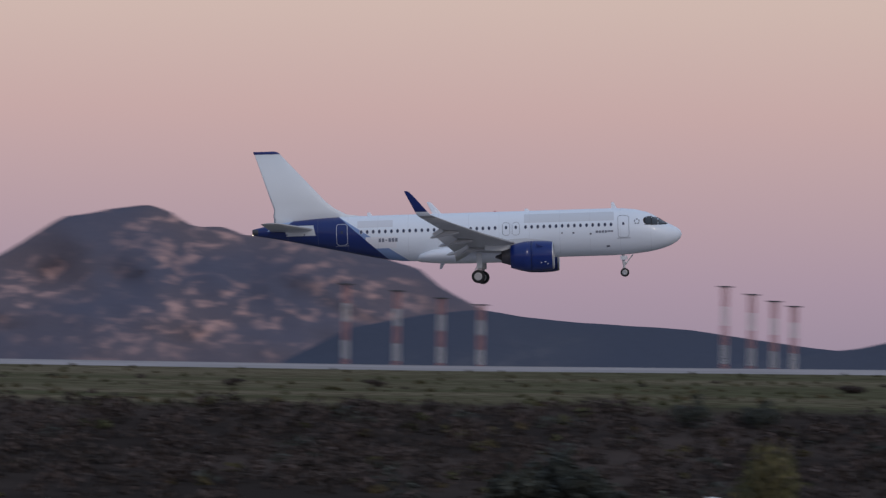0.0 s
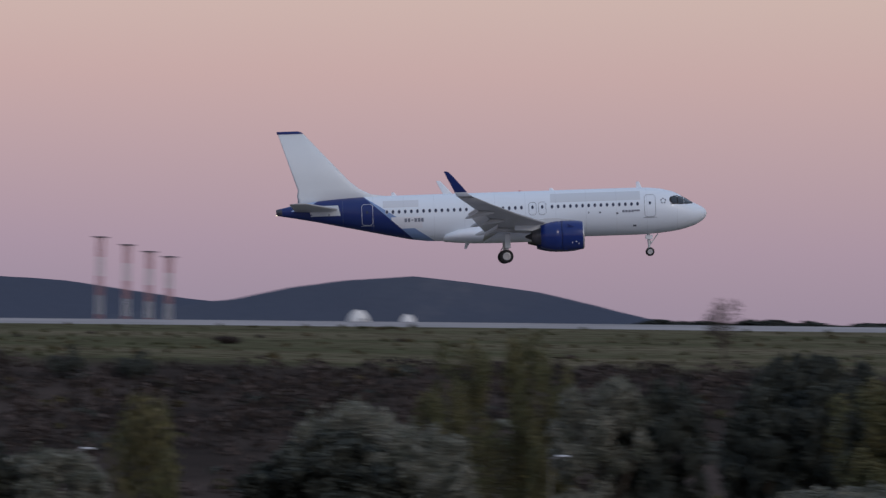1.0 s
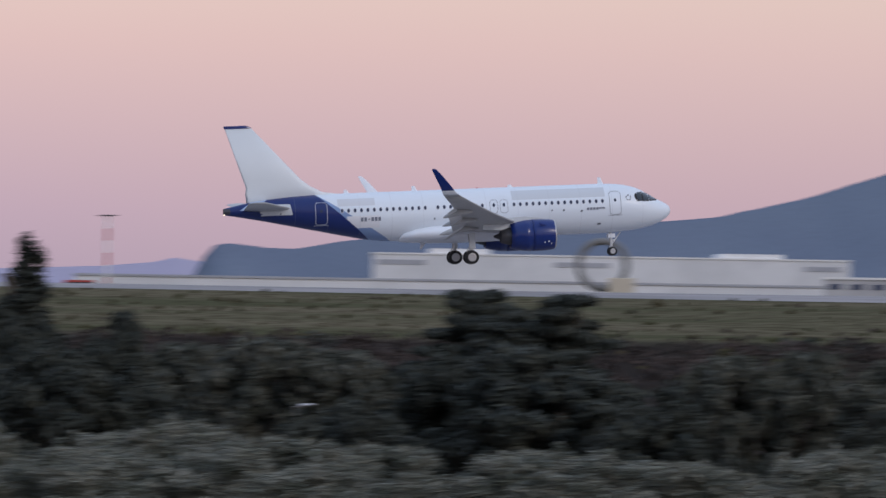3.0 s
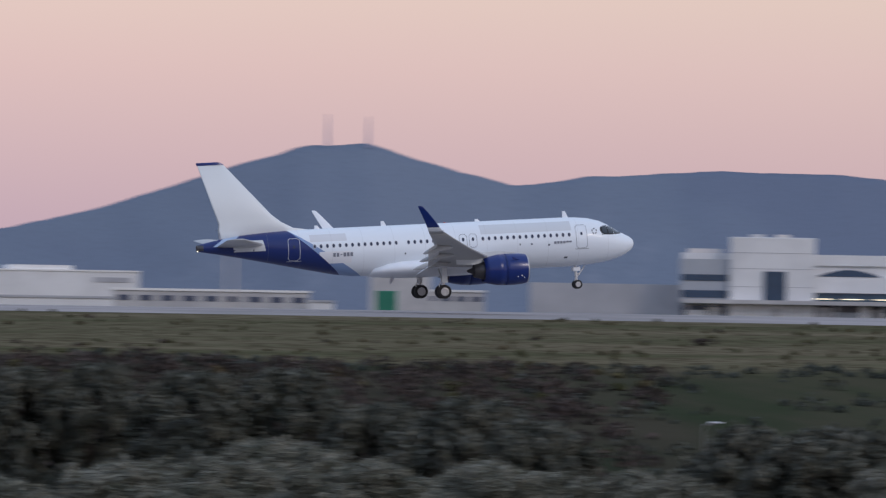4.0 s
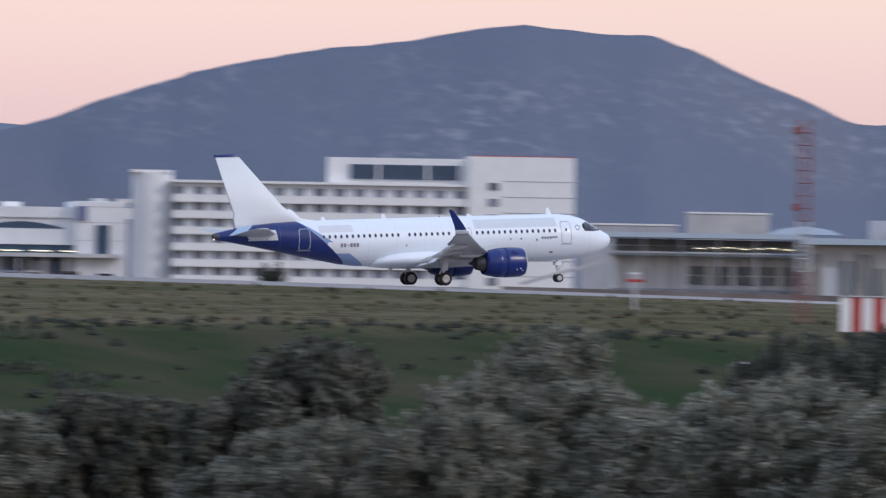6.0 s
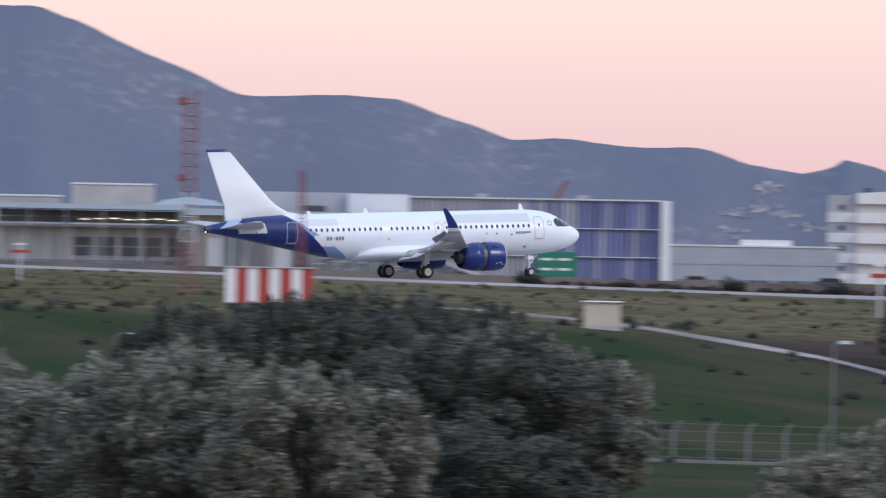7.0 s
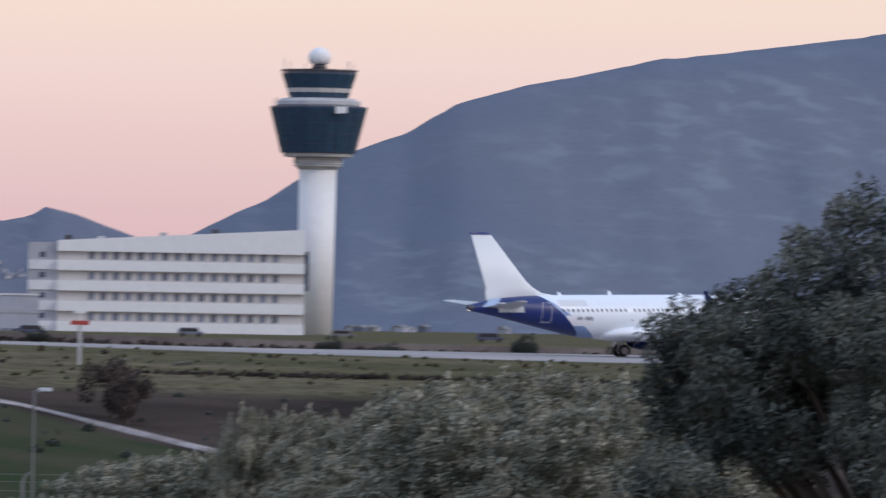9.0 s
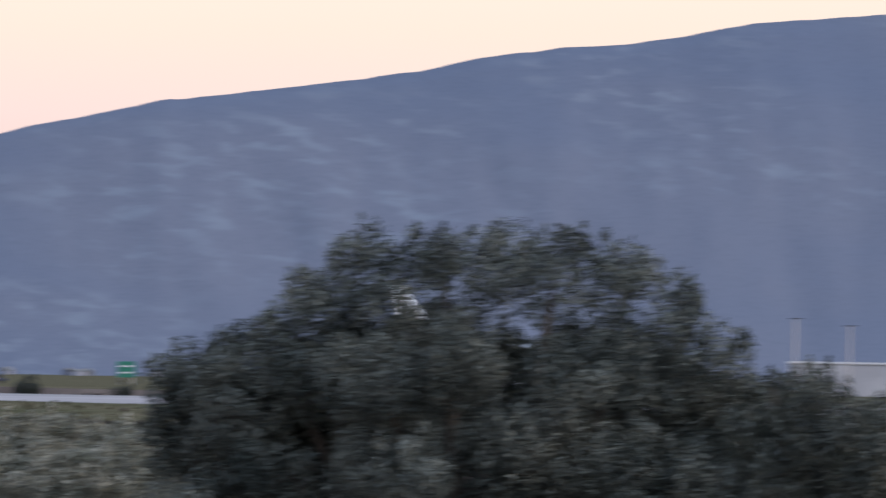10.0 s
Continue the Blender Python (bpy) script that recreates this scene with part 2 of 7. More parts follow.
def ground_sheet():
    azs = [radians(a) for a in (-180, -150, -120, -100, -80, -69, -60, -50, -40, -30, -20, -14, -10)] + [radians(-8 + 0.5 * k) for k in range(110)] + [radians(a) for a in (48, 52, 58, 63, 68, 80, 100, 120, 150)]
    bm = bmesh.new()
    rows = []
    for az in azs:
        if abs(az) <= 1.2:
            rn = run_near(az)
            rc = rn - 105
            rs = [p[0] * rc / 590 for p in BANK[1:]] + [rc - 70, rc - 45, rc - 20, rc - 4, rc + 6, rc + 30, rc + 60, rn - 12, rn - 1, rn + 6, rn + 64, rn + 120, rn + 320, 1600, 2200, 3200, 4980]
        else:
            rs = [p[0] for p in BANK[1:]] + [520, 540, 560, 590, 610, 640, 680, 700, 705, 710, 780, 850, 1100, 1600, 2200, 3200, 4980]
        rows.append([bm.verts.new((r * math.sin(az), r * math.cos(az), ground_z(r * math.sin(az), r * math.cos(az)))) for r in rs])
    c = bm.verts.new((0, 0, -1.7))
    for a, b in zip(rows, rows[1:] + rows[:1]):
        bm.faces.new((c, a[0], b[0]))
        for k in range(len(a) - 1):
            bm.faces.new((a[k], a[k + 1], b[k + 1], b[k]))
    bmesh.ops.recalc_face_normals(bm, faces=bm.faces)
    ob = part("ground", bm, GROUND, smooth=True)
    return tagged(ob, "rough grass and dark scrub covered airfield ground", "ground", kind="structure")


def ground_material():
    m = bpy.data.materials.new("ground_cover")
    m.use_nodes = True
    nt = m.node_tree
    b = nt.nodes["Principled BSDF"]
    b.inputs["Roughness"].default_value = 1.0
    b.inputs["Specular IOR Level"].default_value = 0.0
    geo = nt.nodes.new("ShaderNodeTexCoord")
    sep = nt.nodes.new("ShaderNodeSeparateXYZ")
    nt.links.new(geo.outputs["Object"], sep.inputs[0])

    def noise_of(sc, det, stretch=(1, 1, 1)):
        mp = nt.nodes.new("ShaderNodeMapping")
        mp.inputs["Scale"].default_value = stretch
        nt.links.new(geo.outputs["Object"], mp.inputs["Vector"])
        n = nt.nodes.new("ShaderNodeTexNoise")
        n.inputs["Scale"].default_value, n.inputs["Detail"].default_value = sc, det
        nt.links.new(mp.outputs[0], n.inputs["Vector"])
        return n.outputs["Fac"]

    def two(fac, a, bb):
        n = nt.nodes.new("ShaderNodeMix")
        n.data_type = "RGBA"
        nt.links.new(fac, n.inputs["Factor"])
        for s, c in ((6, a), (7, bb)):
            if isinstance(c, tuple):
                n.inputs[s].default_value = (*c, 1)
            else:
                nt.links.new(c, n.inputs[s])
        return n.outputs[2]

    def span(sock, lo, hi):
        r = nt.nodes.new("ShaderNodeMapRange")
        r.inputs["From Min"].default_value, r.inputs["From Max"].default_value = lo, hi
        nt.links.new(sock, r.inputs["Value"])
        return r.outputs[0]

    # dry airfield grass: olive green with tan streaks running along the runway
    grass = two(span(noise_of(0.05, 6, (0.35, 1.6, 1)), 0.4, 0.62), (0.096, 0.096, 0.056), (0.160, 0.138, 0.092))
    grass = two(span(noise_of(0.6, 3), 0.45, 0.75), grass, (0.05, 0.038, 0.024))
    scrub = two(span(noise_of(0.045, 6), 0.42, 0.6), (0.036, 0.030, 0.027), (0.072, 0.057, 0.050))
    lush = two(span(noise_of(0.10, 7, (1.0, 0.35, 1)), 0.38, 0.62), (0.035, 0.052, 0.027), (0.066, 0.064, 0.043))
    green_side = span(sep.outputs["X"], 140.0, 205.0)
    bank = two(green_side, scrub, lush)
    # dry scrub again on the far side of the dirt track
    side = nt.nodes.new("ShaderNodeMath")
    side.operation = "MULTIPLY_ADD"
    side.inputs[1].default_value = -0.225
    nt.links.new(sep.outputs["Y"], side.inputs[0])
    nt.links.new(sep.outputs["X"], side.inputs[2])
    bank = two(span(side.outputs[0], 220.3, 222.0), bank, scrub)
    # scrub starts below the crest of the bank
    lin = nt.nodes.new("ShaderNodeMath")
    lin.operation = "MULTIPLY_ADD"
    lin.inputs[1].default_value = -RUN_K
    nt.links.new(sep.outputs["X"], lin.inputs[0])
    nt.links.new(sep.outputs["Y"], lin.inputs[2])
    wob = nt.nodes.new("ShaderNodeMath")
    wob.operation = "MULTIPLY_ADD"
    wob.inputs[1].default_value = 14.0
    nt.links.new(noise_of(0.05, 4), wob.inputs[0])
    nt.links.new(lin.outputs[0], wob.inputs[2])
    col = two(span(wob.outputs[0], 592.0, 603.0), bank, grass)
    nt.links.new(col, b.inputs["Base Color"])
    bp = nt.nodes.new("ShaderNodeBump")
    bp.inputs["Strength"].default_value, bp.inputs["Distance"].default_value = 0.6, 0.4
    nt.links.new(noise_of(1.5, 4), bp.inputs["Height"])
    nt.links.new(bp.outputs[0], b.inputs["Normal"])
    return m


GROUND = ground_material()
ground_sheet()


def runway():
    bm = bmesh.new()
    xs = list(range(-360, 1000, 12))
    rings = []
    for x in xs:
        yc, z = RUN_Y + RUN_K * x, curve_through(RUN_Z, x)
        top = z + 0.12 + 0.16 * max(0.0, min(1.0, (450 - x) / 200))
        dip = shoulder_dip(x)
        rings.append([Vector((x, yc - RUN_HALF - 7, z - 0.32 - dip)), Vector((x, yc - RUN_HALF, z + 0.1 - dip)), Vector((x, yc + RUN_HALF, top)), Vector((x, yc + RUN_HALF + 1, z - 0.3)), Vector((x, yc, z - 0.6))])
    loft(bm, rings)
    bmesh.ops.recalc_face_normals(bm, faces=bm.faces)
    return tagged(part("runway", bm, M["asphalt"]), "pale grey asphalt runway with a light edge", "runway", kind="structure")


runway()


# ---- mountains round the airfield ----
from mathutils.bvhtree import BVHTree

SLOPES = {}


# aerial haze is mixed into each slope's bluish base colour
def mountain_mat(name, base, base2, rock, lo, hi, cluster=0.011, grain=0.085):
    """Scrub-covered slope, tinted for haze, with bare rock showing in clusters of ragged patches."""
    m = bpy.data.materials.new(name)
    m.use_nodes = True
    nt = m.node_tree
    b = nt.nodes["Principled BSDF"]
    b.inputs["Roughness"].default_value = 0.95
    b.inputs["Specular IOR Level"].default_value = 0.03
    tc = nt.nodes.new("ShaderNodeTexCoord")
    mp = nt.nodes.new("ShaderNodeMapping")
    mp.inputs["Scale"].default_value = (1, 0.4, 1.8)
    mp.inputs["Rotation"].default_value = (0, -0.3, 0)
    nt.links.new(tc.outputs["Object"], mp.inputs["Vector"])

    def field(sc, det, dist=0.0):
        n = nt.nodes.new("ShaderNodeTexNoise")
        n.inputs["Scale"].default_value, n.inputs["Detail"].default_value, n.inputs["Distortion"].default_value = sc, det, dist
        nt.links.new(mp.outputs[0], n.inputs["Vector"])
        return n.outputs["Fac"]

    def spread(sock, f0, f1, t0=0.0, t1=1.0):
        r = nt.nodes.new("ShaderNodeMapRange")
        r.interpolation_type = "SMOOTHSTEP"
        for key, v in (("From Min", f0), ("From Max", f1), ("To Min", t0), ("To Max", t1)):
            r.inputs[key].default_value = v
        nt.links.new(sock, r.inputs["Value"])
        return r.outputs[0]

    def mult(a, c):
        n = nt.nodes.new("ShaderNodeMath")
        n.operation = "MULTIPLY"
        nt.links.new(a, n.inputs[0])
        nt.links.new(c, n.inputs[1])
        return n.outputs[0]

    def tint(fac, a, c):
        n = nt.nodes.new("ShaderNodeMix")
        n.data_type = "RGBA"
        nt.links.new(fac, n.inputs["Factor"])
        for sock, v in ((n.inputs[6], a), (n.inputs[7], c)):
            if isinstance(v, tuple):
                sock.default_value = (*v, 1)
            else:
                nt.links.new(v, sock)
        return n.outputs[2]

    cover = tint(spread(field(cluster * 0.5, 3), 0.38, 0.62), base, base2)
    shrubs = tint(spread(field(0.35, 2), 0.4, 0.75, 0, 0.2), cover, tuple(c * 0.72 for c in base))
    patches = mult(spread(field(cluster, 3), lo, hi), spread(field(grain, 8, 0.25), 0.47, 0.70))
    nt.links.new(tint(patches, shrubs, rock), b.inputs["Base Color"])
    return m


# bare rock patches, reddened in colour for the low sun's glow
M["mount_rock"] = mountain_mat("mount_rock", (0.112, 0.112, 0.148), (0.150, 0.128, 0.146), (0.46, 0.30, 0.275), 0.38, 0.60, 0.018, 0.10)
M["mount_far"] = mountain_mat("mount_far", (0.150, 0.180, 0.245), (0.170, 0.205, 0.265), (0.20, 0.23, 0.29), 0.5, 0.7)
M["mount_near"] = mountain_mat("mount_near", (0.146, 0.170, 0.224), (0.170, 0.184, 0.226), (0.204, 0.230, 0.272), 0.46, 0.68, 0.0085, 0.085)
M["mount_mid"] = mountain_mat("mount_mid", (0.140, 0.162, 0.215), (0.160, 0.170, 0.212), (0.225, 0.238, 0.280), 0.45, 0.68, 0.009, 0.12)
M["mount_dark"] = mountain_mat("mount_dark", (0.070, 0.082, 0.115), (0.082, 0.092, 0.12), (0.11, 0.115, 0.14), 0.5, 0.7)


def ridge(name, label, pts, r, depth, material, foot=-1.0, rough=1.0, seed=0, step=1.2):
    """Mountain range with the skyline pts (bearing, elevation) at range r, falling towards the airfield over depth metres."""
    a0, a1 = pts[0][0], pts[-1][0]
    n = int((a1 - a0) / step) + 1
    bm = bmesh.new()
    rows = []
    for i in range(n):
        az = a0 + (a1 - a0) * i / (n - 1)
        el = curve_through(pts, az) + rough * 0.16 * noise.fractal(Vector((az * 0.25, seed, 0)), 0.8, 2.2, 4)
        col = []
        h = (el - foot) * r / 1000
        run = depth * 0.0016 * h + 20
        for j in range(29):
            s = j / 24
            rr = r - run * (1 - s) if s <= 1 else r + run * (s - 1) * 2
            e = foot + (el - foot) * (min(s, 1) ** 1.1 if s <= 1 else 1 - (s - 1) * 2.2)
            gully = noise.fractal(Vector((az * 0.09 + s * 0.9, s * 1.6, seed * 3.7)), 0.95, 2.1, 5)
            rr += (0.24 if rough > 1 else 0.035) * run * gully * (math.sin(math.pi * s) if s < 1 else 0)
            col.append(bm.verts.new(at(az, e, rr)))
        rows.append(col)
    for a, b in zip(rows, rows[1:]):
        for j in range(28):
            bm.faces.new((a[j], b[j], b[j + 1], a[j + 1]))
    bmesh.ops.recalc_face_normals(bm, faces=bm.faces)
    SLOPES[seed] = BVHTree.FromBMesh(bm)
    return tagged(part(name, bm, material, smooth=True), label, "mountain", kind="structure")


ridge("backdrop", "rocky mountain beyond the airfield, bare slopes coloured with red sun glow", [(-120, 4), (-74.2, 1.97), (-64.4, 5.41), (-51.5, 11.39), (-48.2, 13.41), (-44.3, 15.90), (-39.1, 16.90), (-34.4, 17.51), (-31.9, 16.77), (-29.0, 15.05), (-25.4, 15.12), (-22.7, 13.99), (-17.7, 16.04), (-16.0, 16.46), (-11.1, 13.27), (-8.4, 12.14), (-3.2, 10.80), (-1.2, 9.20), (1.4, 7.48), (4.1, 6.22), (7.5, 4.38), (14.1, 1.55)],
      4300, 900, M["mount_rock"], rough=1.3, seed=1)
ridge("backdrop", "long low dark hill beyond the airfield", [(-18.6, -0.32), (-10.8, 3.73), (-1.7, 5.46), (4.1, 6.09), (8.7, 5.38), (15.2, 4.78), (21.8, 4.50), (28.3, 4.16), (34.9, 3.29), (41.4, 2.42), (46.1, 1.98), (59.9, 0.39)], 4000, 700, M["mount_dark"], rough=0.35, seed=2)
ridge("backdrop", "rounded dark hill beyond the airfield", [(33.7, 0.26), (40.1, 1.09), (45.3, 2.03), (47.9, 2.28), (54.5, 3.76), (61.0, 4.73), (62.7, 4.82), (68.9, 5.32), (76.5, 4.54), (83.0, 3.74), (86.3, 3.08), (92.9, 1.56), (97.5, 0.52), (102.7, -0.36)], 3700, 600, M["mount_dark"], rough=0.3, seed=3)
ridge("backdrop", "faint ridges on the horizon, pale with haze put into their colour", [(154.9, 0.74), (162.4, 0.61), (168.9, 1.58), (176.1, 1.83), (183.3, 2.15), (192.4, 2.51), (199.0, 3.15), (200.0, 3.69), (206.5, 2.82)], 4800, 300, M["haze_pale"], rough=0.3, seed=4)
ridge("backdrop", "mountain range beyond the terminal, haze painted into its blue-grey", [(202.8, 1.58), (203.7, 3.36), (204.7, 4.95), (206.6, 5.50), (210.6, 4.92), (215.1, 4.93), (219.1, 5.72), (224.9, 6.54), (243.2, 7.64), (262.8, 9.29), (271.9, 11.35), (275.8, 12.46), (282.3, 14.54), (288.8, 16.81), (294.0, 18.34), (296.9, 19.30), (304.8, 19.90), (310.7, 18.11), (315.3, 16.81), (321.9, 15.29), (326.4, 15.70), (330.3, 16.49), (336.9, 16.73), (343.7, 17.31), (352.6, 17.20), (359.7, 17.13), (364.3, 16.75), (370.2, 15.55), (376.8, 15.27), (382.6, 16.09), (386.3, 16.25), (394.5, 16.01), (400.3, 17.28), (406.2, 17.84), (414.4, 17.27), (429.8, 13.88)], 4500, 1100, M["mount_far"], rough=0.95, seed=5)
ridge("backdrop", "mountain with pale rocks beyond the airport buildings, coloured blue-grey for haze", [(370.8, 6.77), (376.0, 9.15), (383.8, 12.22), (393.6, 14.49), (403.7, 14.73), (414.4, 17.27), (418.6, 18.58), (423.2, 20.30), (425.3, 21.12), (431.8, 23.00), (442.9, 25.02), (444.8, 25.84), (432.8, 23.51), (442.6, 25.64), (449.1, 26.67), (458.9, 27.82), (466.7, 29.33), (471.9, 29.88), (479.8, 29.03), (487.0, 28.83), (491.6, 27.28), (498.2, 24.12), (504.7, 21.62), (510.0, 19.10), (512.6, 18.88), (521.8, 19.24), (528.4, 18.90), (535.0, 16.72), (541.9, 14.36), (548.1, 14.67), (554.6, 13.80), (564.4, 13.77), (569.0, 12.09), (575.6, 11.03), (578.9, 11.61), (580.5, 12.81), (584.3, 11.83), (589.5, 9.90), (596.1, 7.46)], 4200, 1200, M["mount_mid"], rough=0.95, seed=6)
ridge("backdrop", "broad mountain slope with pale rock patches, haze in its blue-grey tint", [(583.1, 4.29), (593.5, 7.74), (598.0, 10.11), (602.6, 12.48), (606.5, 14.18), (609.1, 16.19), (615.5, 19.57), (622.0, 21.97), (627.9, 25.5), (635.7, 27.72), (640.3, 28.57), (651.4, 31.05), (659.8, 32.31), (651.9, 30.99), (668.9, 33.12), (681.3, 34.97), (687.2, 36.45), (697.6, 37.93), (704.1, 38.31), (710.6, 39.27), (719.1, 41.06), (734.6, 42.31), (775.9, 44.79), (841.4, 42.01), (907.0, 27.47)], 4000, 1300, M["mount_near"], rough=0.95, seed=7)


# ---- the airliner: x forward, right side towards -y, origin on the ground between the main wheels ----
GEAR_S = 17.71          # main gear, metres aft of the nose
BODY = [  # station, half width, bottom, top
    (0.0, 0.02, 3.43, 3.47), (0.12, 0.34, 3.10, 3.78), (0.4, 0.66, 2.82, 4.02), (1.0, 1.08, 2.48, 4.33), (1.5, 1.30, 2.30, 4.60), (2.0, 1.48, 2.16, 4.92), (2.5, 1.62, 2.05, 5.22), (3.0, 1.73, 1.97, 5.46), (4.0, 1.88, 1.86, 5.72), (5.0, 1.95, 1.79, 5.83), (6.0, 1.975, 1.75, 5.87),
    (15.0, 1.975, 1.75, 5.87), (23.0, 1.975, 1.75, 5.87), (24.5, 1.96, 1.80, 5.87), (26.0, 1.91, 2.00, 5.87), (28.0, 1.76, 2.42, 5.86), (30.0, 1.50, 2.86, 5.83), (32.0, 1.20, 3.30, 5.74), (34.0, 0.88, 3.74, 5.58), (36.0, 0.53, 4.14, 5.28), (37.2, 0.30, 4.36, 5.04), (37.57, 0.22, 4.44, 4.96)]


def section(s):
    w, b, t = (float(np.interp(s, [q[0] for q in BODY], [q[k] for q in BODY])) for k in (1, 2, 3))
    return w, b, t


def skin(s, z, side, lift=0.0):
    """Point of the fuselage skin at station s and height z, and its outward normal."""
    w, b, t = section(s)
    c, h = (b + t) / 2, (t - b) / 2
    k = max(-0.99, min(0.99, (z - c) / h))
    y = w * math.sqrt(1 - k * k)
    n = Vector((0, side * y / (w * w), (z - c) / (h * h))).normalized()
    return Vector((GEAR_S - s, side * y, z)) + n * lift, n


def node_math(nt, op, a, b=None, c=None):
    n = nt.nodes.new("ShaderNodeMath")
    n.operation = op
    for k, v in enumerate((a, b, c)):
        if v is None:
            continue
        if isinstance(v, (int, float)):
            n.inputs[k].default_value = v
        else:
            nt.links.new(v, n.inputs[k])
    return n.outputs[0]


def livery():
    m = mat("fuselage_livery", (0.79, 0.86, 0.93), 0.42, coat=0.15)
    nt = m.node_tree
    b = nt.nodes["Principled BSDF"]
    tc = next(n for n in nt.nodes if n.type == "TEX_COORD")
    sep = nt.nodes.new("ShaderNodeSeparateXYZ")
    nt.links.new(tc.outputs["Object"], sep.inputs[0])
    s = node_math(nt, "SUBTRACT", GEAR_S, sep.outputs["X"])
    z = sep.outputs["Z"]
    down = node_math(nt, "SUBTRACT", 5.85, z)
    behind = lambda k, s0: node_math(nt, "GREATER_THAN", node_math(nt, "MULTIPLY_ADD", down, k, s), s0)
    dark = behind(1.12, 30.0)
    light = behind(1.52, 30.0)
    stripe = node_math(nt, "MULTIPLY", node_math(nt, "COMPARE", node_math(nt, "MULTIPLY_ADD", z, 1.5, s), 42.9, 0.55), node_math(nt, "GREATER_THAN", z, 4.75))

    def rect(s0, s1, z0, z1):
        a = node_math(nt, "MULTIPLY", node_math(nt, "GREATER_THAN", s, s0), node_math(nt, "LESS_THAN", s, s1))
        c = node_math(nt, "MULTIPLY", node_math(nt, "GREATER_THAN", z, z0), node_math(nt, "LESS_THAN", z, z1))
        return node_math(nt, "MULTIPLY", a, c)

    grime = nt.nodes.new("ShaderNodeTexNoise")
    mp = nt.nodes.new("ShaderNodeMapping")
    mp.inputs["Scale"].default_value = (0.25, 1, 1.4)
    nt.links.new(tc.outputs["Object"], mp.inputs[0])
    nt.links.new(mp.outputs[0], grime.inputs["Vector"])
    grime.inputs["Scale"].default_value, grime.inputs["Detail"].default_value = 1.6, 6
    last = b.inputs["Base Color"].links[0].from_socket
    for fac, col in ((node_math(nt, "MULTIPLY", grime.outputs["Fac"], 0.16), (0.55, 0.55, 0.55)), (rect(5.85, 13.7, 4.78, 5.55), (0.62, 0.66, 0.70)), (rect(25.2, 28.3, 4.8, 5.4), (0.66, 0.69, 0.73)), (light, (0.22, 0.33, 0.56)), (rect(24.9, 27.6, 2.95, 3.95), (0.78, 0.80, 0.84)), (dark, (0.003, 0.019, 0.135)), (stripe, (0.35, 0.47, 0.66))):
        mx = nt.nodes.new("ShaderNodeMix")
        mx.data_type = "RGBA"
        nt.links.new(fac, mx.inputs["Factor"])
        nt.links.new(last, mx.inputs[6])
        mx.inputs[7].default_value = (*col, 1)
        last = mx.outputs[2]
    # panel seams round the barrel every 2.65 m
    seam = node_math(nt, "LESS_THAN", node_math(nt, "PINGPONG", s, 1.325), 0.012)
    mx = nt.nodes.new("ShaderNodeMix")
    mx.data_type = "RGBA"
    nt.links.new(node_math(nt, "MULTIPLY", seam, 0.3), mx.inputs["Factor"])
    nt.links.new(last, mx.inputs[6])
    mx.inputs[7].default_value = (0.3, 0.32, 0.35, 1)
    nt.links.new(mx.outputs[2], b.inputs["Base Color"])
    return m


def foil(x_le, chord, thick, z, y, n=9):
    """Closed aerofoil ring in the x-z plane, leading edge forward at x_le."""
    up, lo = [], []
    for k in range(n + 1):
        c = 0.5 * (1 - math.cos(math.pi * k / n))
        t = thick * chord * 5 * (0.2969 * math.sqrt(c) - 0.126 * c - 0.3516 * c * c + 0.2843 * c ** 3 - 0.1015 * c ** 4)
        up.append(Vector((x_le - c * chord, y, z + t * 1.1)))
        lo.append(Vector((x_le - c * chord, y, z - t * 0.8)))
    return up + lo[-2:0:-1]


def ribbon(bm, pts, side, width, lift):
    """Narrow band on the skin along (station, height) points."""
    fine = [pts[0]]
    for (s0, z0), (s1, z1) in zip(pts, pts[1:]):
        k = max(1, int(math.hypot(s1 - s0, z1 - z0) / 0.12))
        fine += [(s0 + (s1 - s0) * j / k, z0 + (z1 - z0) * j / k) for j in range(1, k + 1)]
    for (s0, z0), (s1, z1) in zip(fine, fine[1:]):
        d = Vector((s1 - s0, z1 - z0)).normalized() * width / 2
        n = Vector((-d.y, d.x))
        quad = [(s0 - d.x + n.x, z0 - d.y + n.y), (s1 + d.x + n.x, z1 + d.y + n.y), (s1 + d.x - n.x, z1 + d.y - n.y), (s0 - d.x - n.x, z0 - d.y - n.y)]
        bm.faces.new([bm.verts.new(skin(a, b, side, lift)[0]) for a, b in quad])


def patch(bm, s0, s1, z0, z1, side, lift, n=4, slant=0.0, k=4):
    """Panel on the skin between stations and heights."""
    g = [[bm.verts.new(skin(s0 + (s1 - s0) * i / k + slant * j / n, z0 + (z1 - z0) * j / n, side, lift)[0]) for i in range(k + 1)] for j in range(n + 1)]
    for j in range(n):
        for i in range(k):
            bm.faces.new((g[j][i], g[j][i + 1], g[j + 1][i + 1], g[j + 1][i]))


def rounded(s0, s1, z0, z1, c=0.16):
    return [(s0 + c, z0), (s1 - c, z0), (s1, z0 + c), (s1, z1 - c), (s1 - c, z1), (s0 + c, z1), (s0, z1 - c), (s0, z0 + c), (s0 + c, z0)]


def revolve(bm, prof, n=28, axis_z=0.0, y=0.0, close=False):
    rings = [[Vector((x, y + r * math.cos(k * math.tau / n), axis_z + r * math.sin(k * math.tau / n))) for k in range(n)] for x, r in prof]
    loft(bm, rings, close_ends=close)


